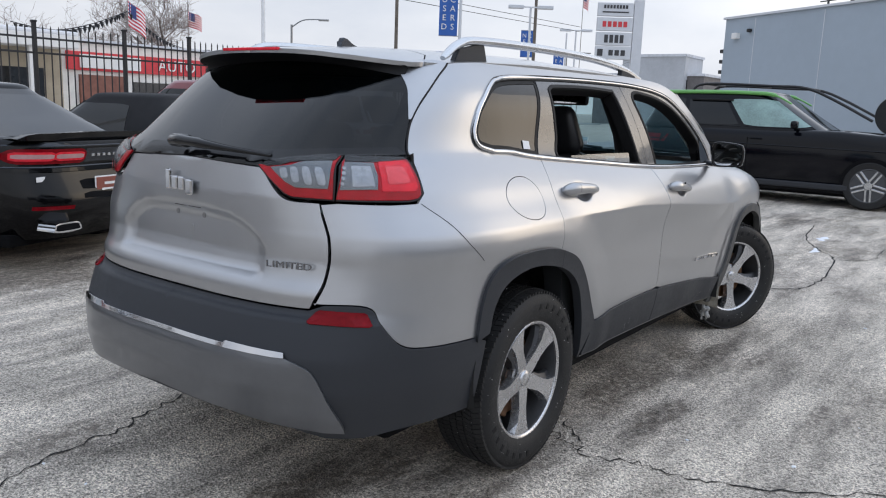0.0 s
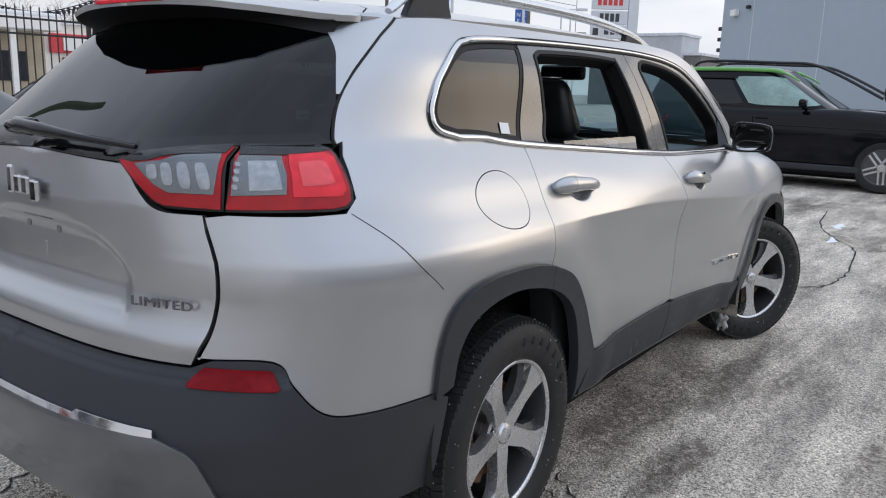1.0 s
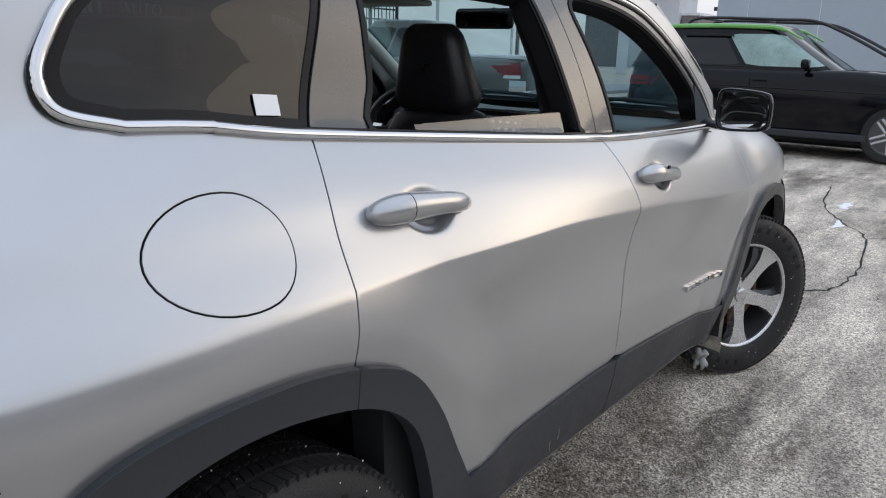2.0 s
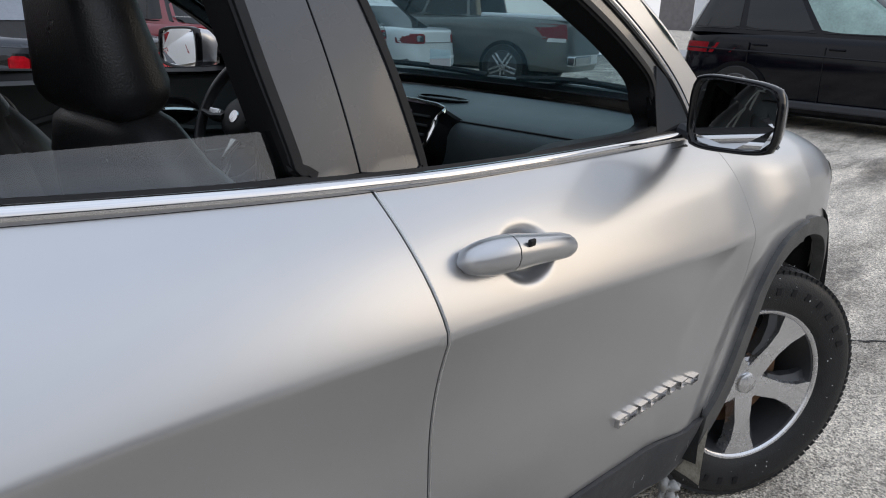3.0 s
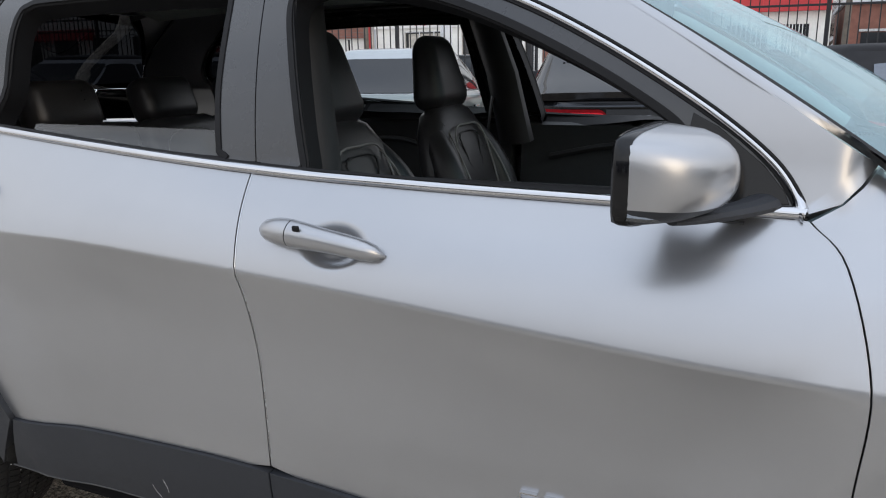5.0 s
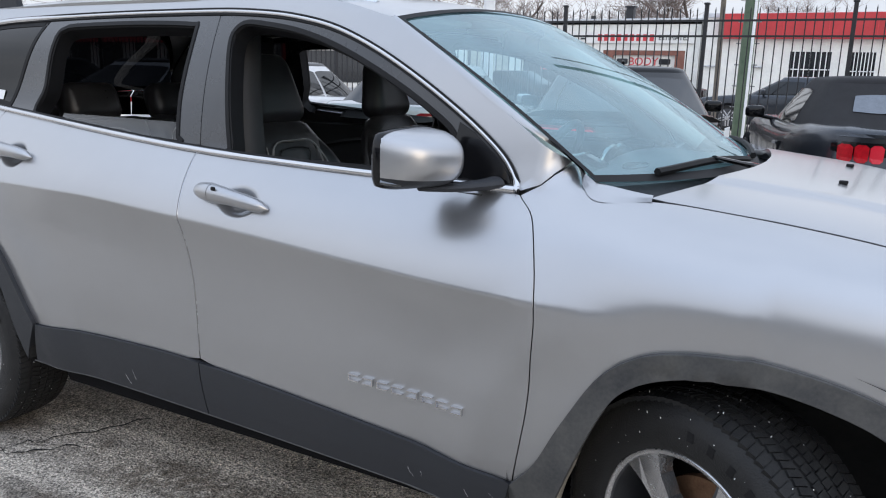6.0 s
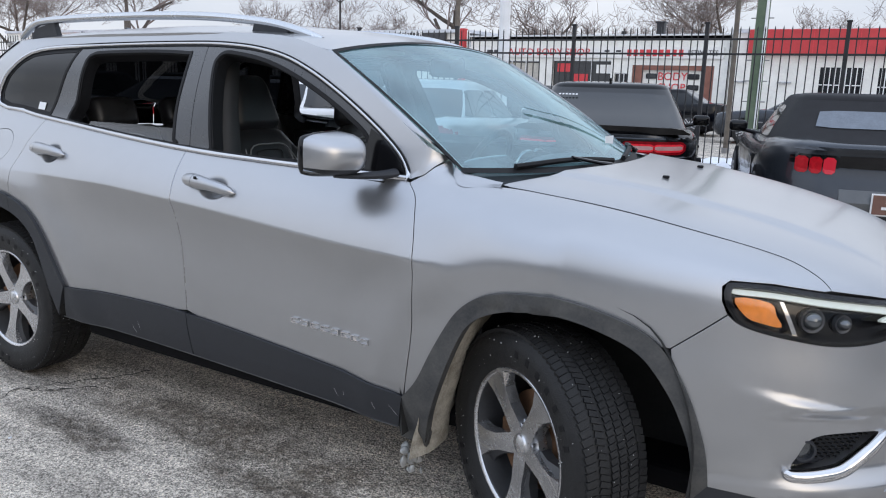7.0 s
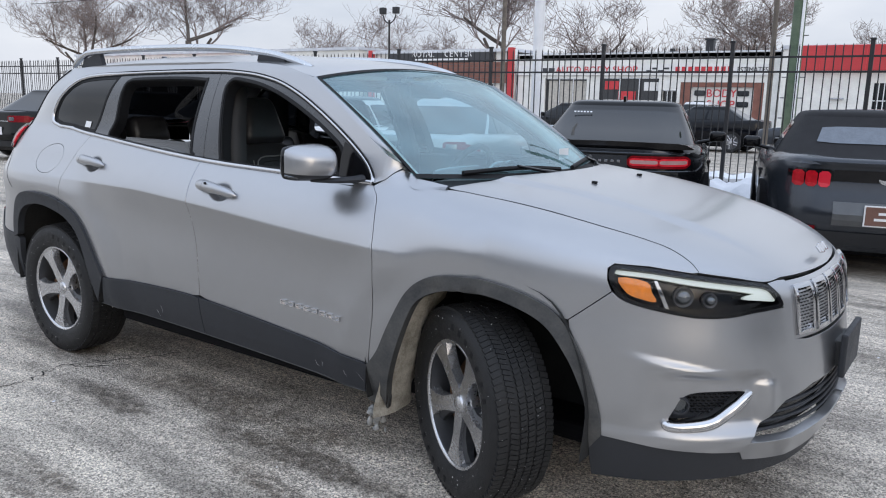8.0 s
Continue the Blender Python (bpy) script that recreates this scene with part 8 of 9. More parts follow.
plain_tail(whsed, ts6, 0.80, 0.95, 0.42, 0.86, 0.62)

# pickup truck, tail towards the lane
PK_TOP = [(0, 1.25), (1.8, 1.25), (2.2, 1.20), (3.9, 1.18), (5.2, 1.15), (5.8, 1.05)]
pick, ts7 = make_car("pickup_truck", "grey-brown pickup truck with snow on its bed rail", (12.9, 5.9, 0), 102, 5.8, 2.02, PAINT_TAUPE, PK_TOP, [(0.3, 0.1), (0.5, 0.0), (1.25, 0.03)], FRONT_C, (1.9, 2.05, 3.4, 4.1, 1.93, 0.88, 0.72), (1.2, 4.75), "parked cars", wheel_r=0.41, z_low=0.38, nside=7)
for s in (1, -1):
    lp = new("tail_lamp")
    lp.parent = pick
    tail_patch("lamp_red", ts7, lp, 0.82 * s, 0.965 * s, 0.92, 1.17, 0.012, REDLENS)
    tail_patch("lamp_white", ts7, lp, 0.84 * s, 0.95 * s, 0.88, 0.94, 0.016, LABEL)
part("bed_snow", box(0.9, 0.0, 1.27, 1.7, 1.75, 0.08, 0.03, 3), SNOW, pick)
part("rear_bumper", box(-0.02, 0, 0.58, 0.16, 1.85, 0.18, 0.03), CHROME, pick)
part("number_plate", box(-0.108, 0, 0.60, 0.01, 0.31, 0.155), LABEL, pick)

# large black suv seen from its side, with a green film on the roof
D_TOP = [(0, 1.22), (0.5, 1.24), (2.6, 1.23), (3.5, 1.24), (4.6, 1.17), (5.1, 0.98)]
# front side pane: its pale reflection is painted as base colour
big, ts8 = make_car("parked_suv", "large blue-black suv with green film on the roof edge", (12.43, 3.71, 0), -90, 5.1, 1.94, PAINT_NAVY, D_TOP, [(0.22, 0.12), (0.5, 0.0), (0.8, 0.04), (1.1, 0.08)], FRONT_C,
                   (0.10, 0.40, 2.45, 3.40, 1.87, 0.90, 0.72), (1.05, 4.09), "parked cars", wheel_r=0.395, rim=BRIGHT, side_panes=((0.05, 0.26), (0.29, 0.58), (0.61, 0.96)), handles=(0.36, 0.66),
                   pane_mats={2: mat("painted_reflection_pane", (0.22, 0.34, 0.32), 0.12, var=0.3, scale=4, coat=0.6)})
for s in (1, -1):
    tail_patch("tail_lamp", ts8, big, 0.55 * s, 0.93 * s, 0.92, 1.06, 0.012, REDLENS, round_=0.02)
    part("roof_film", tube(spline([(0.5, 0.735 * s, 1.825), (1.4, 0.735 * s, 1.838), (2.1, 0.735 * s, 1.830), (2.45, 0.73 * s, 1.80), (2.75, 0.76 * s, 1.66)], 5), [0.034] * 16 + [0.016] * 5, 8), GREENFILM, big, "bright green roof film")
    part("window_visor", box(1.42, 0.802 * s, 1.70, 0.75, 0.02, 0.035, 0.008), GLOSSBLK, big)
    part("sill", box(2.55, 0.96 * s, 0.33, 2.5, 0.06, 0.10, 0.02), CLAD, big)
    part("body_crease", tube([(0.3, 0.962 * s, 0.98), (2.6, 0.966 * s, 0.96), (4.6, 0.950 * s, 0.94)], 0.012, 6), PAINT_NAVY, big)

# off-road truck behind it, with a black tube rack running down to the nose
TR_TOP = [(0, 1.2), (1.6, 1.2), (2.4, 1.25), (3.4, 1.25), (4.4, 1.18), (4.9, 1.1)]
trk, ts9 = make_car("off_road_truck", "white off-road truck with a black tube rack above its roof", (15.2, 4.6, 0), -90, 4.9, 1.95, PAINT_WHITE, TR_TOP, [(0.35, 0.1), (1.2, 0.05)], FRONT_C, (0.3, 0.6, 2.6, 3.3, 1.85, 0.85, 0.70), (1.0, 4.0), "parked cars", wheel_r=0.43, z_low=0.45, roof=PAINT_BLACK, nside=6)
for s in (1, -1):
    part("rack_tube", tube(spline([(0.9, 0.66 * s, 1.93), (1.2, 0.66 * s, 2.09), (2.6, 0.68 * s, 2.06), (3.2, 0.70 * s, 2.03), (3.7, 0.74 * s, 1.84), (4.5, 0.80 * s, 1.42)], 5), 0.028, 8), FENCE, trk, "black steel rack tube")
for x, z in ((1.2, 2.09), (2.2, 2.07), (3.2, 2.03)):
    part("rack_cross_tube", cyl((x, -0.68, z), (x, 0.68, z), 0.024), FENCE, trk)
part("spare_tyre", spin([(0.20, -0.13), (0.30, -0.15), (0.40, -0.12), (0.42, 0), (0.40, 0.12), (0.30, 0.15), (0.20, 0.13)], 32, m=Matrix.Translation((4.75, 0.55, 1.55))), TYRE, trk, smooth=40)

# ---------- fence, street and buildings ----------
fence = thing("fence", "black steel picket fence with square posts", "fence", at=(0, 9.79, 0))
FX = [-23.9, -21.7, -19.5, -17.3, -15.1, -12.9, -10.7, -8.6, -6.2, -3.95, -1.65, 0.53, 2.48, 3.35, 4.81, 6.05, 7.6, 9.3, 11.2, 13.2]
FH = 2.40
picket_mesh = bpy.data.meshes.new("picket")
_pb = box(0, 0, 1.19, 0.015, 0.015, 2.28)
bmesh.ops.create_cone(_pb, cap_ends=True, segments=4, radius1=0.013, radius2=0.002, depth=0.05, matrix=Matrix.Translation((0, 0, 2.355)) @ Matrix.Rotation(radians(45), 4, "Z"))
_pb.to_mesh(picket_mesh)
_pb.free()
picket_mesh.materials.append(FENCE)
count = 0
for i, x in enumerate(FX):
    bm = box(x, 0, FH / 2 + 0.01, 0.056, 0.056, FH + 0.02, 0.004, 1)
    box(x, 0, FH + 0.03, 0.078, 0.078, 0.03, 0.006, 1, bm=bm)
    part("post", bm, FENCE, fence)
    if i + 1 < len(FX):
        x1 = FX[i + 1]
        for z in (0.22, 1.97, 2.19):
            part("rail", box((x + x1) / 2, 0, z, x1 - x - 0.058, 0.026, 0.030, 0.003, 1), FENCE, fence)
        n = max(2, round((x1 - x) / 0.122))
        for k in range(1, n):
            if count < 300:
                p = new("picket", picket_mesh)
                p.parent = fence
                p.location = (x + (x1 - x) * k / n, 0.0, 0)
                p.rotation_euler = (random.uniform(-0.006, 0.006), random.uniform(-0.006, 0.006), 0)
                count += 1

# ploughed snow along the fence
def snow_bank(x0, x1, y, h, w, seed, label):
    rng = random.Random(seed)
    vs, fs = [], []
    nx, ny = max(12, int((x1 - x0) / 0.10)), 14
    for i in range(nx + 1):
        for j in range(ny + 1):
            u, v = i / nx, j / ny
            env = math.sin(math.pi * min(1, max(0, v))) ** 0.8 * min(1, 6 * u, 6 * (1 - u)) ** 0.6
            x, yy = x0 + (x1 - x0) * u, y + w * (v - 0.5)
            q = Vector((x * 2.2, yy * 2.6, seed))
            z = h * env * (0.55 + 0.75 * abs(noise.noise(q)) + 0.45 * abs(noise.noise(q * 3.1)) + 0.20 * noise.noise(q * 8)) - 0.01
            vs.append((x + 0.05 * noise.noise(q * 4), yy + 0.05 * noise.noise(q * 4 + Vector((9, 0, 0))), z))
    for i in range(nx):
        for j in range(ny):
            a = i * (ny + 1) + j
            fs.append((a, a + 1, a + ny + 2, a + ny + 1))
    return tagged(raw("snow_bank", vs, fs, SNOW), label, "snow")


snow_bank(1.9, 2.75, 8.2, 0.55, 2.6, 3, "lumpy grey-white heap of ploughed snow between two cars")
snow_bank(-22, 14, 9.2, 0.40, 1.2, 7, "long ridge of old snow along the fence foot")
snow_bank(-24, 30, 12.2, 0.22, 1.4, 9, "thin ridge of snow beside the street")

# kerbed pavement beyond the fence
tagged(part("pavement", box(0, 11.6, 0.06, 120, 2.6, 0.12, 0.02), mat("concrete_pavement", (0.33, 0.33, 0.33), 0.85, var=0.15, scale=1.5, bump=0.3, bump_scale=60)), "pale concrete pavement behind the fence", "pavement", kind="structure")
tagged(part("pavement_2", box(0, 39.2, 0.06, 160, 4.5, 0.12, 0.02), mat("concrete_pavement_far", (0.36, 0.36, 0.36), 0.85, var=0.15, scale=1.5)), "pale concrete pavement before the shops", "pavement", kind="structure")


def pole(name, label, x, y, h, r, material, lean=0.0, extra=None, category="pole"):
    t = thing(name, label, category, at=(x, y, 0))
    part("shaft", cyl((0, 0, 0), (lean, 0, h), r, r * 0.82, 14), material, t, smooth=40)
    part("foot", cyl((0, 0, 0), (0, 0, 0.12), r * 1.6, r * 1.5, 14), STEEL, t)
    return t


pole("light_pole", "white painted steel light pole", -3.55, 10.9, 9.0, 0.11, POLE_W, category="light pole")
gp = pole("utility_pole", "green-painted utility pole with white conduit and steps", 0.45, 14.6, 10.0, 0.135, POLE_G, category="utility pole")
part("conduit", cyl((0.10, -0.12, 0), (0.10, -0.12, 3.6), 0.03, n=10), POLE_W, gp)
for k in range(9):
    part("step_bolt", cyl((-0.22, 0, 0.8 + 0.42 * k), (0.22, 0, 0.8 + 0.42 * k), 0.012, n=6), STEEL, gp)
pole("utility_pole", "weathered wooden utility pole", -0.35, 16.2, 10.0, 0.06, WOOD, lean=-0.1, category="utility pole")
pole("utility_pole", "weathered wooden utility pole", 3.4, 26.0, 7.0, 0.10, WOOD, lean=0.1, category="utility pole")
pole("utility_pole", "weathered wooden utility pole", -16.0, 30.0, 12.0, 0.12, WOOD, category="utility pole")
ww = tagged(part("overhead_wire", tube([(x, 30.0, 8.6 - 0.6 * math.sin(math.pi * (x + 60) / 120)) for x in np.linspace(-60, 60, 30)], 0.02, 5), RUBBER), "thin black overhead wire", "wire")
tagged(part("overhead_wire", tube([(x, 30.0, 8.2 - 0.6 * math.sin(math.pi * (x + 60) / 120)) for x in np.linspace(-60, 60, 30)], 0.02, 5), RUBBER), "thin black overhead wire", "wire")

# street lamp with two heads, far left of the shops
sl = pole("street_lamp", "slim dark street lamp with two square heads", -21.5, 28.0, 5.3, 0.06, FENCE, category="street lamp")
for s in (1, -1):
    part("lamp_arm", tube(spline([(0, 0, 5.1), (0.30 * s, 0, 5.3), (0.42 * s, 0, 5.55)], 4), 0.03, 6), FENCE, sl)
    part("lamp_head", box(0.42 * s, 0, 5.75, 0.30, 0.25, 0.32, 0.03), FENCE, sl)

# --- shops across the street ---
def wall_with_openings(name, x0, x1, z1, y, openings, material, parent, depth=0.3):
    """A front wall with real openings: (xa, xb, za, zb)."""
    holes = [[(a, c), (b, c), (b, d), (a, d)] for a, b, c, d in openings]
    holes = [h if h[0][1] > 0.01 else [(h[0][0], 0.012), (h[1][0], 0.012), h[2], h[3]] for h in holes]

    def surf(u, v):
        u, v = np.broadcast_arrays(np.asarray(u, float), np.asarray(v, float))
        return np.stack([u, np.full(u.shape, float(y)), v], -1)
    return panel(name, [(x0, 0), (x1, 0), (x1, z1), (x0, z1)], material, parent, surf, holes=holes, step=3.0, depth=depth, out=1.0)


Y = 42.0
shop = thing("body_shop", "low white brick body shop with a red-lettered sign board", "building", at=(0, 0, 0))
ops = [(-20.1, -17.2, 0.7, 2.95), (-16.3, -12.6, 0.5, 3.0), (-12.35, -11.55, 0.0, 2.3), (-11.3, -6.7, 0.0, 2.75)]
wall_with_openings("wall", -22.1, -5.95, 4.35, Y, ops, WHITEWALL, shop)
part("roof", box(-14.0, Y + 6, 4.25, 16.1, 12, 0.2), ROOFSNOW, shop)
part("side_wall", box(-22.0, Y + 6, 2.15, 0.25, 11.6, 4.3), WHITEWALL, shop)
part("side_wall", box(-6.05, Y + 6, 2.15, 0.25, 11.6, 4.3), WHITEWALL, shop)
part("parapet_cap", box(-14.0, Y - 0.02, 4.40, 16.3, 0.42, 0.10, 0.02), BRIGHT, shop)
part("sign_board", box(-14.2, Y - 0.08, 3.44, 15.9, 0.10, 0.62, 0.01), SIGNWHITE, shop)
F = Matrix.Rotation(math.pi / 2, 4, "X")
lettering("sign_lettering", "AUTO BODY SHOP", 0.56, Matrix.Translation((-16.6, Y - 0.15, 3.44)) @ F @ Matrix.Diagonal((1.12, 1, 1, 1)), SIGNRED, shop, 0.02, 1.0, "red sign lettering")
lettering("sign_lettering", "ESTIMATES", 0.40, Matrix.Translation((-7.35, Y - 0.15, 3.42)) @ F @ Matrix.Diagonal((0.85, 1, 1, 1)), INK, shop, 0.02, 1.0, "dark sign lettering")
for k in range(9):
    part("number_bar", box(-11.5 + 0.37 * k, Y - 0.15, 3.43, 0.24, 0.02, 0.36), SIGNRED, shop)
for k in range(4):
    part("small_sign_line", box(-13.2 + 0.35 * k, Y - 0.15, 3.52 if k % 2 else 3.38, 0.30, 0.02, 0.10), INK, shop)
for k in range(3):
    part("small_sign_line", box(-20.6 + 0.5 * k, Y - 0.15, 3.46, 0.40, 0.02, 0.22), INK, shop)
for a, b, c, d in ops[:3]:
    part("window_pane", box((a + b) / 2, Y + 0.22, (c + d) / 2, b - a, 0.03, d - c), WINDOW_DK, shop)
    for q in np.linspace(a, b, 4)[1:-1]:
        part("window_bar", box(q, Y + 0.16, (c + d) / 2, 0.07, 0.08, d - c), BRIGHT, shop)
    part("window_head", box((a + b) / 2, Y + 0.10, d - 0.03, b - a, 0.12, 0.06), BRIGHT, shop)
part("window_blind", box(-18.6, Y + 0.19, 1.85, 2.6, 0.02, 1.9), mat("pale_curtain", (0.5, 0.47, 0.42), 0.9, var=0.25, scale=6), shop)
part("window_poster", box(-15.6, Y + 0.17, 2.55, 0.9, 0.02, 0.5), SIGNRED, shop)
part("window_poster", box(-14.6, Y + 0.17, 1.9, 1.1, 0.02, 0.6), SIGNRED, shop)
part("window_poster", box(-13.1, Y + 0.17, 2.5, 0.9, 0.02, 0.5), SIGNWHITE, shop)
part("garage_surround", box(-9.0, Y + 0.10, 2.62, 4.6, 0.16, 0.26), BROWN, shop)
for x in (-11.0, -6.95):
    part("garage_jamb", box(x, Y + 0.10, 1.25, 0.55, 0.16, 2.5), BROWN, shop)
part("garage_door", box(-9.0, Y + 0.22, 1.25, 3.5, 0.06, 2.5, 0.01), WHITEWALL, shop)
for x in (-10.2, -7.8):
    for z in (1.55, 2.15):
        part("door_pane", box(x, Y + 0.17, z, 0.62, 0.03, 0.30, 0.06), WINDOW_DK, shop)
lettering("door_lettering", "BODY", 0.62, Matrix.Translation((-9.0, Y + 0.16, 2.13)) @ F, SIGNRED, shop, 0.02, 1.0, "red door lettering")
lettering("door_lettering", "SHOP", 0.62, Matrix.Translation((-9.0, Y + 0.16, 1.52)) @ F, SIGNRED, shop, 0.02, 1.0, "red door lettering")
part("chimney", box(-11.0, Y + 4, 4.85, 0.45, 0.45, 1.1, 0.02), FENCE, shop)
part("chimney_cap", box(-11.0, Y + 4, 5.42, 0.62, 0.62, 0.10, 0.02), FENCE, shop)
part("roof_vent", cyl((-13.0, Y + 3, 4.3), (-13.0, Y + 3, 4.85), 0.16), FENCE, shop)

shop2 = thing("corner_shop", "low white shop under a deep red fascia", "building", at=(0, 0, 0))
ops2 = [(-1.4, 0.55, 1.0, 2.75), (1.25, 2.5, 0.9, 2.75)]
wall_with_openings("wall", -5.8, 3.4, 4.5, Y - 0.4, ops2, WHITEWALL, shop2)
part("fascia", box(-0.75, Y - 0.62, 3.98, 8.3, 0.35, 1.25, 0.02), REDPAINT, shop2, "deep red fascia")
part("roof", box(-1.2, Y + 5, 4.55, 9.3, 11, 0.2), ROOFSNOW, shop2)
part("side_wall", box(3.3, Y + 5, 2.25, 0.25, 10.5, 4.5), WHITEWALL, shop2)
part("side_wall", box(-5.7, Y + 5, 2.25, 0.2, 10.5, 4.5), WHITEWALL, shop2)
for a, b, c, d in ops2:
    part("window_pane", box((a + b) / 2, Y - 0.15, (c + d) / 2, b - a, 0.03, d - c), WINDOW_DK, shop2)
    for q in np.linspace(a, b, 9):
        part("window_bar", box(q, Y - 0.36, (c + d) / 2, 0.045, 0.05, d - c), LABEL, shop2)
    part("window_bar", box((a + b) / 2, Y - 0.36, 0.5 * (c + d), b - a, 0.05, 0.05), LABEL, shop2)
for x in (-5.2, -3.0):
    part("wall_lamp", box(x, Y - 0.50, 1.95, 0.7, 0.12, 0.08, 0.02), BRIGHT, shop2)
for k in range(4):
    part("fascia_joint", box(-3.9 + 2.1 * k, Y - 0.80, 3.98, 0.03, 0.02, 1.2), SIGNRED, shop2)

shop3 = thing("store", "long store with brown cladding and red end piers", "building", at=(0, 0, 0))
wall_with_openings("wall", -35.0, -22.4, 4.8, Y, [(-33.5, -24.0, 0.4, 2.55)], WHITEWALL, shop3)
part("cladding", box(-28.6, Y - 0.14, 3.30, 12.0, 0.22, 1.35, 0.01), BROWN, shop3, "brown board cladding")
for k in range(6):
    part("cladding_joint", box(-28.6, Y - 0.26, 2.75 + 0.22 * k, 12.0, 0.02, 0.02), DARKWALL, shop3)
part("sign_band", box(-28.4, Y - 0.16, 4.42, 9.0, 0.14, 0.78, 0.02), INK, shop3)
lettering("sign_lettering", "ROYAL     CENTER", 0.62, Matrix.Translation((-28.2, Y - 0.25, 4.55)) @ F, LABEL, shop3, 0.02, 1.0, "white sign lettering")
part("sign_line", box(-28.2, Y - 0.25, 4.17, 4.5, 0.02, 0.16), LABEL, shop3)
for x in (-34.6, -22.6):
    part("end_pier", box(x, Y - 0.12, 2.45, 0.34, 0.45, 4.9, 0.02), REDPAINT, shop3, "red end pier")
part("window_pane", box(-28.7, Y + 0.22, 1.5, 9.5, 0.03, 2.1), WINDOW_DK, shop3)
part("roller_door", box(-25.5, Y + 0.12, 1.5, 2.6, 0.05, 2.1), WHITEWALL, shop3)
part("roof", box(-28.7, Y + 5, 4.75, 12.5, 10.5, 0.2), ROOFSNOW, shop3)

for x0, x1, h, mt, lb in ((-75, -36, 5.0, WHITEWALL, "row of low pale shops with red awning"), (4.0, 14, 3.6, BROWN, "small brown brick garage")):
    b = thing("building", lb, "building")
    part("wall", box((x0 + x1) / 2, Y + 6, h / 2, x1 - x0, 12, h, 0.02), mt, b)
    part("roof", box((x0 + x1) / 2, Y + 6, h + 0.1, x1 - x0 + 0.3, 12.4, 0.2), ROOFSNOW, b)
    for k in range(int((x1 - x0) / 4)):
        xx = x0 + 2 + 4 * k
        part("window", box(xx, Y - 0.03, h * 0.42, 2.4, 0.08, h * 0.42), WINDOW_DK, b)
        part("window_frame", box(xx, Y - 0.08, h * 0.66, 2.6, 0.08, 0.12), BRIGHT, b)
    if x0 < -30:
        part("awning", prism([(Y - 1.2, 3.0), (Y, 3.8), (Y, 3.0)], x0 + 2, x1 - 10, "YZ"), REDPAINT, b)
beige = thing("building", "beige flat-roofed building with snow on its canopy", "building")
part("wall", box(14.5, 49, 2.1, 13, 12, 4.2), mat("beige_stucco", (0.42, 0.36, 0.27), 0.85, var=0.15, scale=1.0), beige)
part("canopy", box(13.5, 43.5, 4.15, 15, 5, 0.7, 0.05), SIGNWHITE, beige)
part("canopy_snow", box(13.5, 43.5, 4.6, 15, 5, 0.25, 0.08), SNOW, beige)
for x in (9.0, 13.5, 18.5):
    part("canopy_post", box(x, 41.4, 1.9, 0.3, 0.3, 3.8), SIGNWHITE, beige)
    part("window", box(x, 42.96, 1.9, 2.8, 0.08, 1.6), WINDOW_DK, beige)
red_store = thing("store", "white store with a long red and white sign", "building")
part("wall", box(28.0, 50, 2.2, 14, 12, 4.4), WHITEWALL, red_store)
part("sign_board", box(27.5, 43.9, 3.3, 11.5, 0.2, 1.1, 0.02), SIGNRED, red_store)
part("sign_panel", box(24.5, 43.75, 3.3, 4.0, 0.1, 0.8), SIGNWHITE, red_store)
lettering("sign_lettering", "AUTO", 1.0, Matrix.Translation((29.2, 43.75, 3.3)) @ F, SIGNWHITE, red_store, 0.03, 1.05, "white sign lettering")
part("brown_door", box(24.0, 43.9, 1.3, 3.0, 0.2, 2.4), BROWN, red_store)
part("roof", box(28.0, 50, 4.5, 14.4, 12.4, 0.2), ROOFSNOW, red_store)
for x in (27.5, 31.5):
    part("window", box(x, 43.95, 1.4, 2.8, 0.1, 1.6), WINDOW_DK, red_store)

# cars standing across the street
for nm, lb, x, y, hd, pt in (("sedan", "grey sedan standing across the street", -1.4, 20.5, 180, PAINT_GREY), ("sedan", "dark sedan standing before the shops", -6.2, 23.0, 180, PAINT_NAVY), ("sedan", "dark sedan at the kerb across the street", -10.5, 22.0, 180, PAINT_BLACK)):
    c_, t_ = make_car(nm, lb, (x + 4.4, y, 0), hd, 4.6, 1.8, pt, SED_TOP, SED_R, FRONT_C, (0.5, 1.2, 2.4, 3.25, 1.44, 0.77, 0.56), (0.95, 3.6), "street cars")
wh, t_ = make_car("parked_suv", "white suv before the garage door", (-8.6, 36.0, 0), 90, 4.5, 1.82, PAINT_WHITE, SUV_TOP, SED_R, FRONT_C, (0.18, 0.55, 2.5, 3.4, 1.62, 0.80, 0.62), (0.95, 3.6), "street cars", wheel_r=0.36)

# --- the dealer's side: sign pylon, banners, lamps, hall ---
hall = thing("hall", "large windowless blue-grey panelled hall", "building")
m_h = Matrix.Translation((37.2, 10.3, 0)) @ Matrix.Rotation(math.atan2(2.74 - 10.24, 32.58 - 37.28), 4, "Z")
part("wall", box(12, 7.0, 3.05, 24, 14, 6.1, 0.0, m=m_h), GREYWALL, hall)
part("parapet", box(12, 7.0, 6.14, 24.2, 14.2, 0.10, 0.0, m=m_h), SIGNGREY, hall)
for k in range(6):
    part("panel_joint", box(2 + 4 * k, -0.006, 3.0, 0.03, 0.012, 6.0, m=m_h), SIGNGREY, hall)
part("wall_lamp", box(0.9, -0.12, 5.25, 0.35, 0.25, 0.28, 0.03, m=m_h), SIGNWHITE, hall)
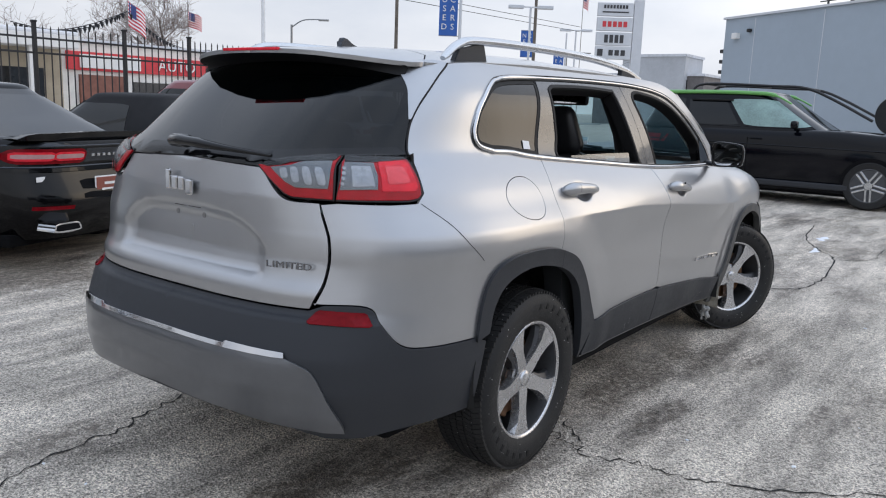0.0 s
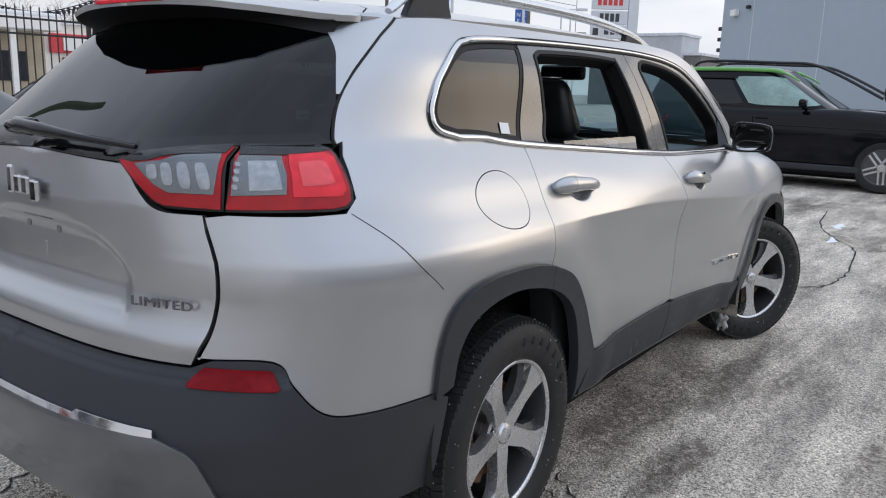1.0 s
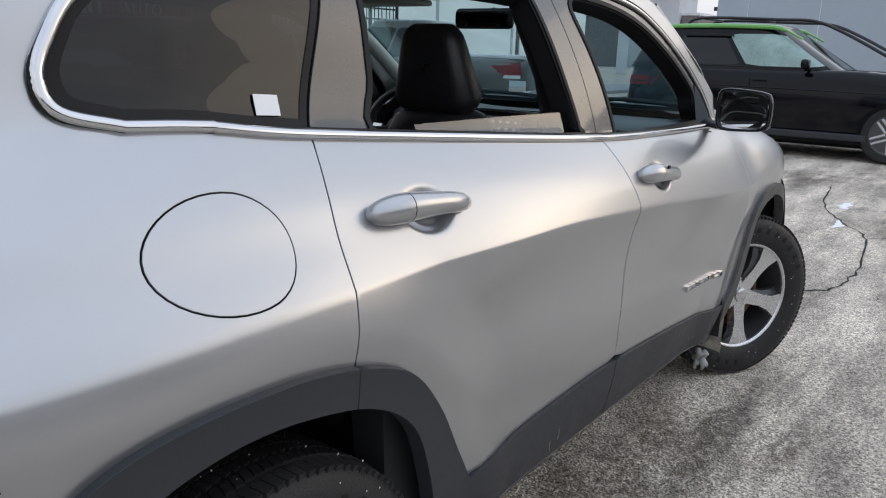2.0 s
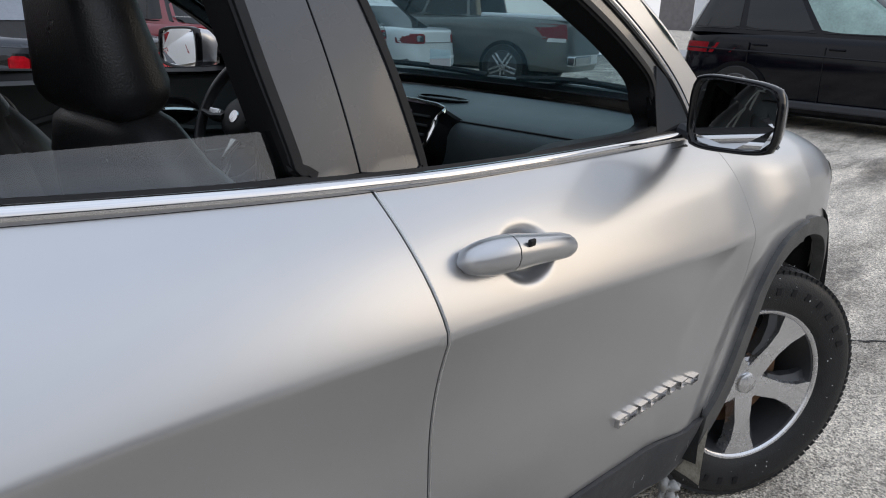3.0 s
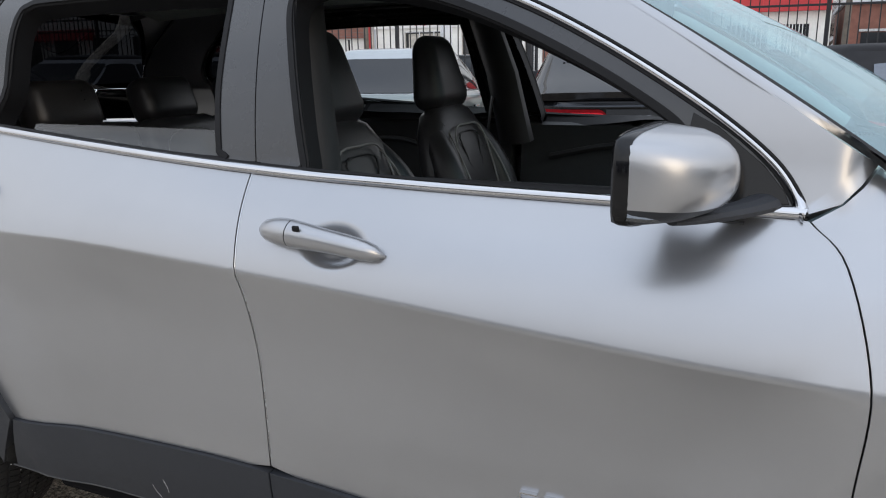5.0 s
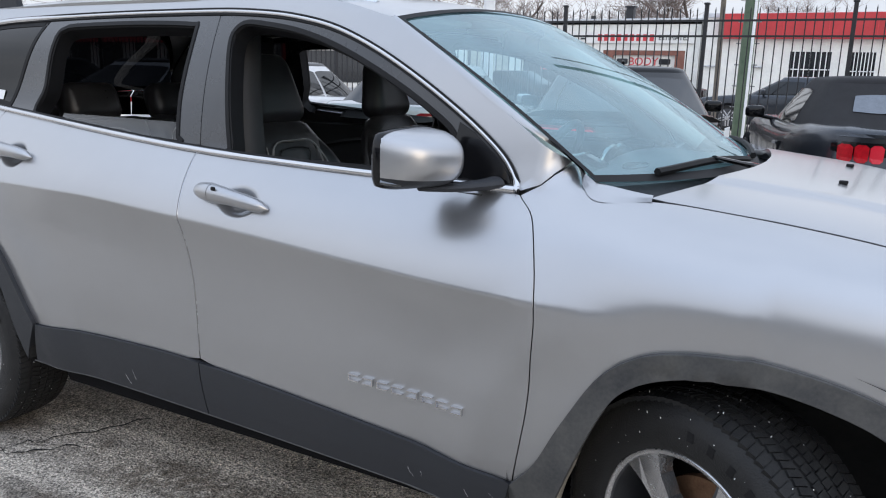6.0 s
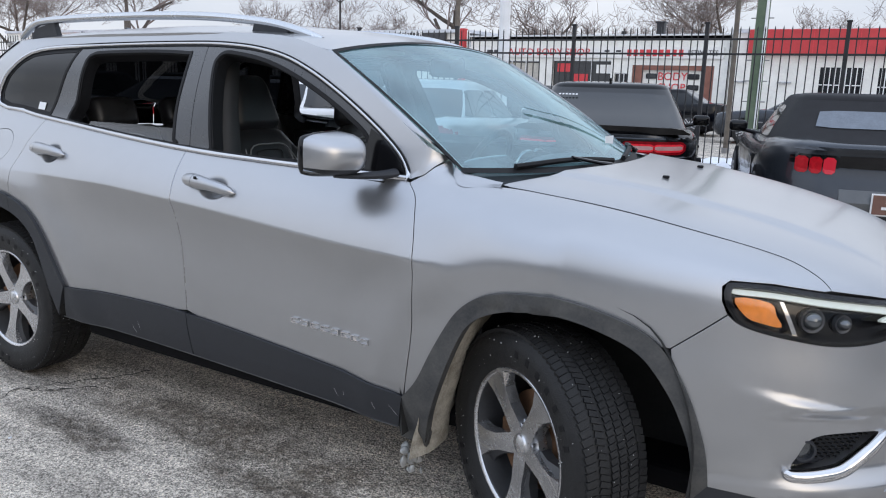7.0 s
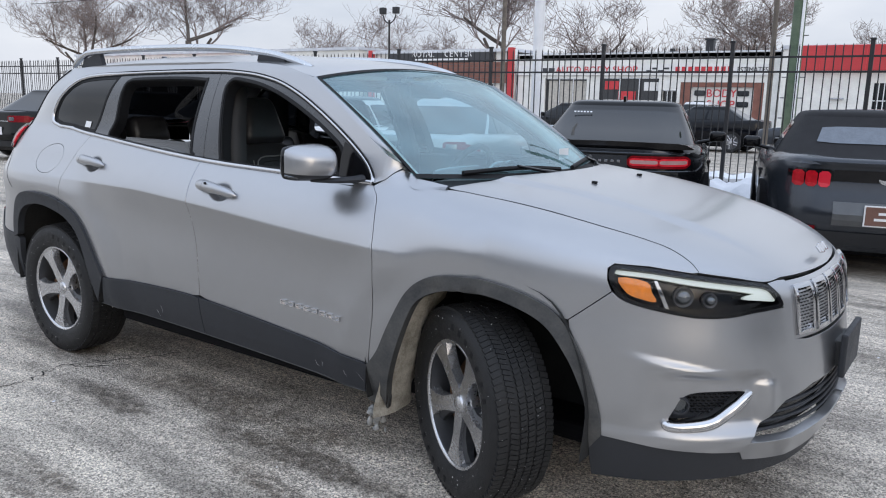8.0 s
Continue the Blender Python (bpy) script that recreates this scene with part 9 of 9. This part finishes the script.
part("wall_camera", box(1.75, -0.10, 5.45, 0.18, 0.2, 0.16, 0.04, m=m_h), FENCE, hall)
part("roof_aerial", cyl(m_h @ Vector((4.2, 2, 6.1)), m_h @ Vector((4.2, 2, 7.6)), 0.05), FENCE, hall)
for k in range(5):
    part("aerial_bar", box(4.2, 2, 6.7 + 0.2 * k, 0.9 - 0.1 * k, 0.05, 0.05, m=m_h), FENCE, hall)
part("roof_pipe", cyl(m_h @ Vector((5.5, 2, 6.1)), m_h @ Vector((5.5, 2, 7.3)), 0.09), FENCE, hall)
for k in range(3):
    part("edge_bracket", box(-0.15, 0.2, 3.6 + 0.5 * k, 0.35, 0.3, 0.18, 0.03, m=m_h), FENCE, hall)

pyl = thing("sign_pylon", "tall silver dealer sign pylon with four grey panels", "sign")
m_p = Matrix.Translation((55.4, 24.2, 0)) @ Matrix.Rotation(radians(-57), 4, "Z")
part("column", box(1.35, 0.05, 5.0, 0.75, 0.45, 10.0, 0.02, m=m_p), SIGNGREY, pyl)
for k, zc in enumerate((9.25, 8.15, 7.05, 6.0)):
    part("sign_face", box(-0.45, 0, zc, 2.75, 0.35, 1.0, 0.03, m=m_p), SIGNGREY, pyl)
for zc, hh, wd, mt, n in ((9.45, 0.26, 1.9, INK, 8), (8.15, 0.42, 2.0, SIGNRED, 5), (7.05, 0.60, 1.6, INK, 4), (6.0, 0.42, 1.4, INK, 3)):
    for j in range(n):
        xx = -0.45 - wd / 2 + wd * (j + 0.5) / n + (0.3 if n == 3 else 0)
        part("logo_bar", box(xx, -0.19, zc, wd / n * 0.72, 0.02, hh, 0.01, 1, m=m_p), mt, pyl)
part("logo_wing", box(-0.45, -0.19, 9.05, 2.0, 0.02, 0.10, m=m_p), INK, pyl)
part("logo_shield", box(-1.45, -0.19, 6.0, 0.42, 0.02, 0.52, m=m_p), INK, pyl)



def banner(x, y, z0, z1, w, lines, h):
    t = pole("banner_pole", "grey lamp pole carrying a blue cloth banner", x + 0.55, y - 0.8, h, 0.09, SIGNGREY, category="light pole")
    m = Matrix.Rotation(radians(-55), 4, "Z")
    part("banner", box(-0.62, 0, (z0 + z1) / 2, w, 0.02, z1 - z0, m=m), SIGNBLUE, t, "blue banner with white letters")
    for col, word in enumerate(lines):
        for r, ch in enumerate(word):
            lettering("banner_letter", ch, 0.42, m @ Matrix.Translation((-0.62 + (col - 0.5) * w * 0.45, -0.03, z1 - 0.40 - 0.45 * r)) @ F, LABEL, t, 0.01)
    for zz in (z0, z1):
        part("banner_arm", cyl(m @ Vector((0, 0, zz)), m @ Vector((-1.1, 0, zz)), 0.02, n=6), STEEL, t)
    return t


banner(30.5, 22.75, 5.0, 7.2, 0.95, ("USED", "CARS"), 9.5)
banner(50.5, 30.0, 5.4, 7.4, 0.95, ("NEW", "CARS"), 9.0)
banner(63.0, 34.0, 5.0, 6.8, 0.95, ("NEW", "CARS"), 8.5)
for x, y, h, lb in ((42.3, 24.5, 7.9, "slim grey lamp pole with flat heads"), (62.5, 31.7, 8.6, "slim grey lamp pole with flat heads")):
    lp = pole("street_lamp", lb, x, y, h, 0.09, SIGNGREY, category="street lamp")
    m = Matrix.Rotation(radians(-55), 4, "Z")
    for s in (1, -1):
        part("lamp_head", box(0.95 * s, 0, h, 1.0, 0.4, 0.22, 0.04, m=m), SIGNGREY, lp)
    part("lamp_bar", box(0, 0, h, 1.2, 0.08, 0.08, m=m), SIGNGREY, lp)
pole("utility_pole", "dark slim street pole", 29.1, 24.6, 9.0, 0.10, WOOD, category="utility pole")
pole("flag_pole", "white painted steel flag pole", 14.7, 18.0, 11.0, 0.07, POLE_W, category="flag pole")
pole("utility_pole", "dark slim street pole", 45.5, 26.0, 10.5, 0.12, WOOD, category="utility pole")
for x, y, h, d in ((40.0, 44.5, 7.2, -1), (84, 44, 8.0, -1), (95, 42, 7.6, 1), (110, 47, 7.5, 1)):
    lp = pole("street_lamp", "tall street lamp with a curved arm", x, y, h, 0.10, STEEL, category="street lamp")
    m = Matrix.Rotation(radians(-55), 4, "Z")
    part("lamp_arm", tube([m @ Vector(p) for p in spline([(0, 0, h - 0.2), (0.9, 0, h + 0.35), (2.2, 0, h + 0.45)], 5)], 0.05, 6), STEEL, lp)
    part("lamp_head", box(2.5, 0, h + 0.40, 0.8, 0.25, 0.14, 0.03, m=m), STEEL, lp)


def flag(x, y, z, w, h, tilt):
    t = pole("flag_pole", "thin pole flying a striped flag", x, y, z + 1.0, 0.04, STEEL, category="flag pole")
    for k in range(13):
        vs = []
        for i in range(9):
            for j in (k, k + 1):
                vs.append((w * i / 8 * 0.8, 0.12 * math.sin(i * 0.9), z - h * j / 13 - tilt * i / 8))
        raw("stripe", vs, [(2 * i, 2 * i + 2, 2 * i + 3, 2 * i + 1) for i in range(8)], FLAGWHITE if k % 2 else FLAGRED, t)
    vs = []
    for i in range(5):
        for j in (0, 7):
            for dy in (-0.004, 0.004):
                vs.append((w * i / 8 * 0.72, 0.12 * math.sin(i * 0.9) + dy, z + 0.002 - h * j / 13 - tilt * i / 8))
    fs = []
    for i in range(4):
        a = 4 * i
        fs += [(a, a + 4, a + 6, a + 2), (a + 1, a + 3, a + 7, a + 5)]
    raw("canton", vs, fs, FLAGBLUE, t)


flag(29.5, 49.9, 8.0, 1.8, 1.7, 0.9)
flag(41.5, 59.8, 9.0, 1.9, 1.3, 0.4)
flag(67.8, 33.9, 13.0, 1.6, 1.5, 0.6)
bunt = bmesh.new()
for k in range(3):
    a, b = Vector((29.5, 49.9, 7.2)), Vector((21 - 2 * k, 49, 5.6 - 0.2 * k)) if k < 2 else Vector((38, 52, 5.2))
    pts = [a.lerp(b, t) + Vector((0, 0, -0.9 * math.sin(math.pi * t))) for t in np.linspace(0, 1, 26)]
    tube(pts, 0.03, 4, bm=bunt)
    for p in pts[1:-1]:
        bmesh.ops.create_cone(bunt, cap_ends=True, segments=4, radius1=0.02, radius2=0.14, depth=0.32, matrix=Matrix.Translation(p + Vector((0, 0, -0.2))))
tagged(part("bunting", bunt, FENCE), "strings of dark pennants hung from a pole", "bunting", kind="stuff")

for x, y, w, d, h, mt, lb in ((100, 36, 20, 14, 6.0, DARKWALL, "dark low brick block in the distance"), (92, 34, 6, 6, 8.2, PALEBUILD, "pale block with a round gable"), (146, 58, 9, 9, 11.5, PALEBUILD, "pale distant tower block"), (170, 66, 14, 9, 8, PALEBUILD, "pale distant tower block"),
                              (-60, 90, 60, 12, 7, PALEBUILD, "pale distant row of houses"), (40, 95, 80, 12, 6, PALEBUILD, "pale distant row of houses")):
    b = thing("distant_building", lb, "building")
    part("wall", box(x, y, h / 2, w, d, h), mt, b)
    part("roof", box(x, y, h + 0.15, w + 0.3, d + 0.3, 0.3), ROOFSNOW, b)
    for k in range(int(w / 3)):
        part("window", box(x - w / 2 + 1.5 + 3 * k, y - d / 2 - 0.02, h * 0.6, 1.4, 0.08, 1.3), WINDOW_DK, b)


# added behind the camera, out of view: a low hall and parked cars that shape reflections
back = thing("unseen_hall", "unseen low grey hall added for reflections", "building")
part("wall", box(2, -34, 2.6, 60, 10, 5.2), PALEBUILD, back)
for k in range(14):
    part("window", box(-24 + 4 * k, -28.97, 1.7, 3.2, 0.08, 2.6), WINDOW_DK, back)
part("roof_band", box(2, -28.9, 4.6, 60.4, 0.4, 0.9), SIGNGREY, back)
for k, (x, pt) in enumerate(((-6.5, PAINT_WHITE), (-3.6, PAINT_BLACK), (-0.7, PAINT_GREY), (2.2, PAINT_SILVER2), (5.1, PAINT_BLACK), (8.0, PAINT_WHITE))):
    c_, t_ = make_car("sedan", "unseen sedan behind the camera, added for reflections", (x, -11.0, 0), -90, 4.7, 1.82, pt, SED_TOP, SED_R, FRONT_C, (0.5, 1.2, 2.4, 3.3, 1.45, 0.77, 0.56), (0.95, 3.7), "opposite row")

# ---------- bare winter trees ----------
def tree_mesh(seed, height, spread, levels=5):
    rng = random.Random(seed)
    trunk, twigs = bmesh.new(), bmesh.new()

    def grow(p, d, length, r, level):
        pts, rad = [p.copy()], [r]
        n = 4 if level < 4 else 3
        for i in range(n):
            d = (d + Vector((rng.uniform(-1, 1), rng.uniform(-1, 1), rng.uniform(-0.3, 0.7))) * (0.16 + 0.03 * level)).normalized()
            p = p + d * (length / n)
            pts.append(p.copy())
            rad.append(r * (1 - 0.45 * (i + 1) / n))
        tube(pts, rad, 7 if level < 2 else (5 if level < 3 else 3), bm=trunk if level < 2 else twigs)
        if level >= levels:
            return
        kids = rng.randint(3, 4) if level < 3 else rng.randint(2, 4)
        for k in range(kids):
            i = rng.randint(1, n) if level else rng.randint(2, n)
            side = Vector((rng.uniform(-1, 1), rng.uniform(-1, 1), rng.uniform(-0.3, 0.8))).normalized()
            nd = (d * 0.58 + side * spread).normalized()
            grow(pts[i], nd, length * rng.uniform(0.62, 0.88), max(rad[i] * rng.uniform(0.50, 0.70), 0.010), level + 1)
    grow(Vector((0, 0, 0)), Vector((0, 0, 1)), height * 0.26, height * 0.021, 0)
    out = []
    for bm in (trunk, twigs):
        me = bpy.data.meshes.new("branches")
        bm.to_mesh(me)
        bm.free()
        out.append(me)
    out[0].materials.append(BARK)
    out[1].materials.append(TWIG)
    return out


KINDS = [tree_mesh(11, 13, 0.85, 7), tree_mesh(5, 11, 1.0, 6), tree_mesh(23, 9, 1.1, 6)]
SPOTS = ((-82, 48, 0, 1.7, 0), (-68, 51, 0, 2.1, 1), (-51, 55, 1, 1.4, 2), (-43.8, 55, 1, 1.45, 3), (-36.5, 54, 2, 1.6, 1), (-30, 52.5, 0, 1.75, 4), (-25.7, 60, 1, 1.7, 5), (-19, 64, 2, 1.5, 0), (-12.8, 70, 0, 1.65, 2), (-16.5, 72, 1, 1.7, 4),
         (-4, 76, 1, 1.4, 1), (4, 72, 2, 1.4, 3), (14, 70, 1, 1.1, 4), (28.8, 66, 2, 1.5, 5), (39.5, 60, 0, 1.35, 1), (34, 63, 1, 1.15, 3), (50, 58, 2, 1.1, 2), (-96, 55, 0, 1.8, 4), (-58, 60, 2, 1.7, 5))
for x, y, k, s, turn in SPOTS:
    t = thing("tree", "bare leafless winter tree with spreading branches", "tree", "street trees", at=(x, y, 0), rz=57 * turn)
    t.scale = (s, s, s)
    for nm, me in (("trunk", KINDS[k][0]), ("crown", KINDS[k][1])):
        ob = new(nm, me)
        ob.parent = t

# ---------- cracks in the asphalt ----------
def crack(points, w, label="jagged black crack in the asphalt"):
    rng = random.Random(len(points) * 7 + int(points[0][0] * 10))
    pts = spline([(x, y, 0) for x, y in points], 7)
    vs, fs = [], []
    for i, p in enumerate(pts):
        a, b = pts[max(0, i - 1)], pts[min(len(pts) - 1, i + 1)]
        d = Vector((b[0] - a[0], b[1] - a[1], 0)).normalized()
        n = Vector((-d.y, d.x, 0))
        off = n * rng.uniform(-0.022, 0.022)
        ww_ = w * rng.uniform(0.2, 0.85)
        c = Vector((p[0], p[1], 0.0035)) + off
        vs += [tuple(c + n * ww_), tuple(c - n * ww_)]
    for i in range(len(pts) - 1):
        fs.append((2 * i, 2 * i + 1, 2 * i + 3, 2 * i + 2))
    return tagged(raw("crack", vs, fs, CRACK, smooth=False), label, "crack", "asphalt cracks", "structure")


crack([(-1.6, 0.40), (-1.39, 0.47), (-1.11, 0.57), (-0.86, 0.6), (-0.67, 0.68), (-0.45, 0.73), (-0.27, 0.72), (0.1, 0.8)], 0.008)
crack([(0.55, -0.5), (0.37, -0.81), (0.28, -0.94), (0.25, -1.09), (0.32, -1.23), (0.31, -1.4), (0.38, -1.59), (0.53, -1.87), (0.67, -2.07), (0.8, -2.6)], 0.007)
crack([(0.52, -0.79), (0.35, -0.93), (0.27, -1.01)], 0.007)
crack([(3.9, -0.7), (4.19, -0.77), (4.4, -0.96), (4.97, -1.01), (6.09, -0.91), (6.62, -0.68), (7.36, -0.38), (8.77, -0.15)], 0.012)
crack([(6.09, -0.91), (6.5, -1.2), (7.4, -1.25), (8.6, -1.6)], 0.008)
crack([(7.36, -0.38), (7.6, -0.9), (8.3, -1.1)], 0.007)
crack([(3.6, -0.3), (4.3, 0.15), (5.2, 0.30), (6.4, 0.9)], 0.010)
crack([(4.6, -1.6), (5.6, -1.9), (6.8, -1.8), (8.0, -2.4)], 0.007)
rng = random.Random(2)
for x, y in ((6.6, -0.62), (7.6, -0.5), (-1.3, 3.0), (4.6, 2.6), (5.1, 3.1), (0.9, 3.3)):
    snow_bank(x - 0.22, x + 0.22, y, 0.022, 0.10, int(x * 10) + 90, "thin crust of old snow on the asphalt")

# loose crumbs of snow and salt on the asphalt
crumb = bmesh.new()
rng = random.Random(12)
for k in range(240):
    x, y = rng.uniform(-3.5, 10.0), rng.uniform(-4.0, 3.6)
    if -1.1 < x < 3.9 and -1.1 < y < 1.1:
        continue
    r = rng.uniform(0.002, 0.007) * (1.8 if rng.random() < 0.12 else 1.0)
    bmesh.ops.create_icosphere(crumb, subdivisions=1, radius=r, matrix=Matrix.Translation((x, y, r * 0.25)) @ Matrix.Rotation(rng.uniform(0, 3), 4, "Z") @ Matrix.Diagonal((rng.uniform(0.8, 2.0), 1, 0.5, 1)))
for v in crumb.verts:
    v.co += Vector((noise.noise(v.co * 90), noise.noise(v.co * 83), 0)) * 0.002
tagged(part("snow_crumbs", crumb, SNOW), "scattered crumbs of dirty snow on asphalt", "snow", kind="stuff")
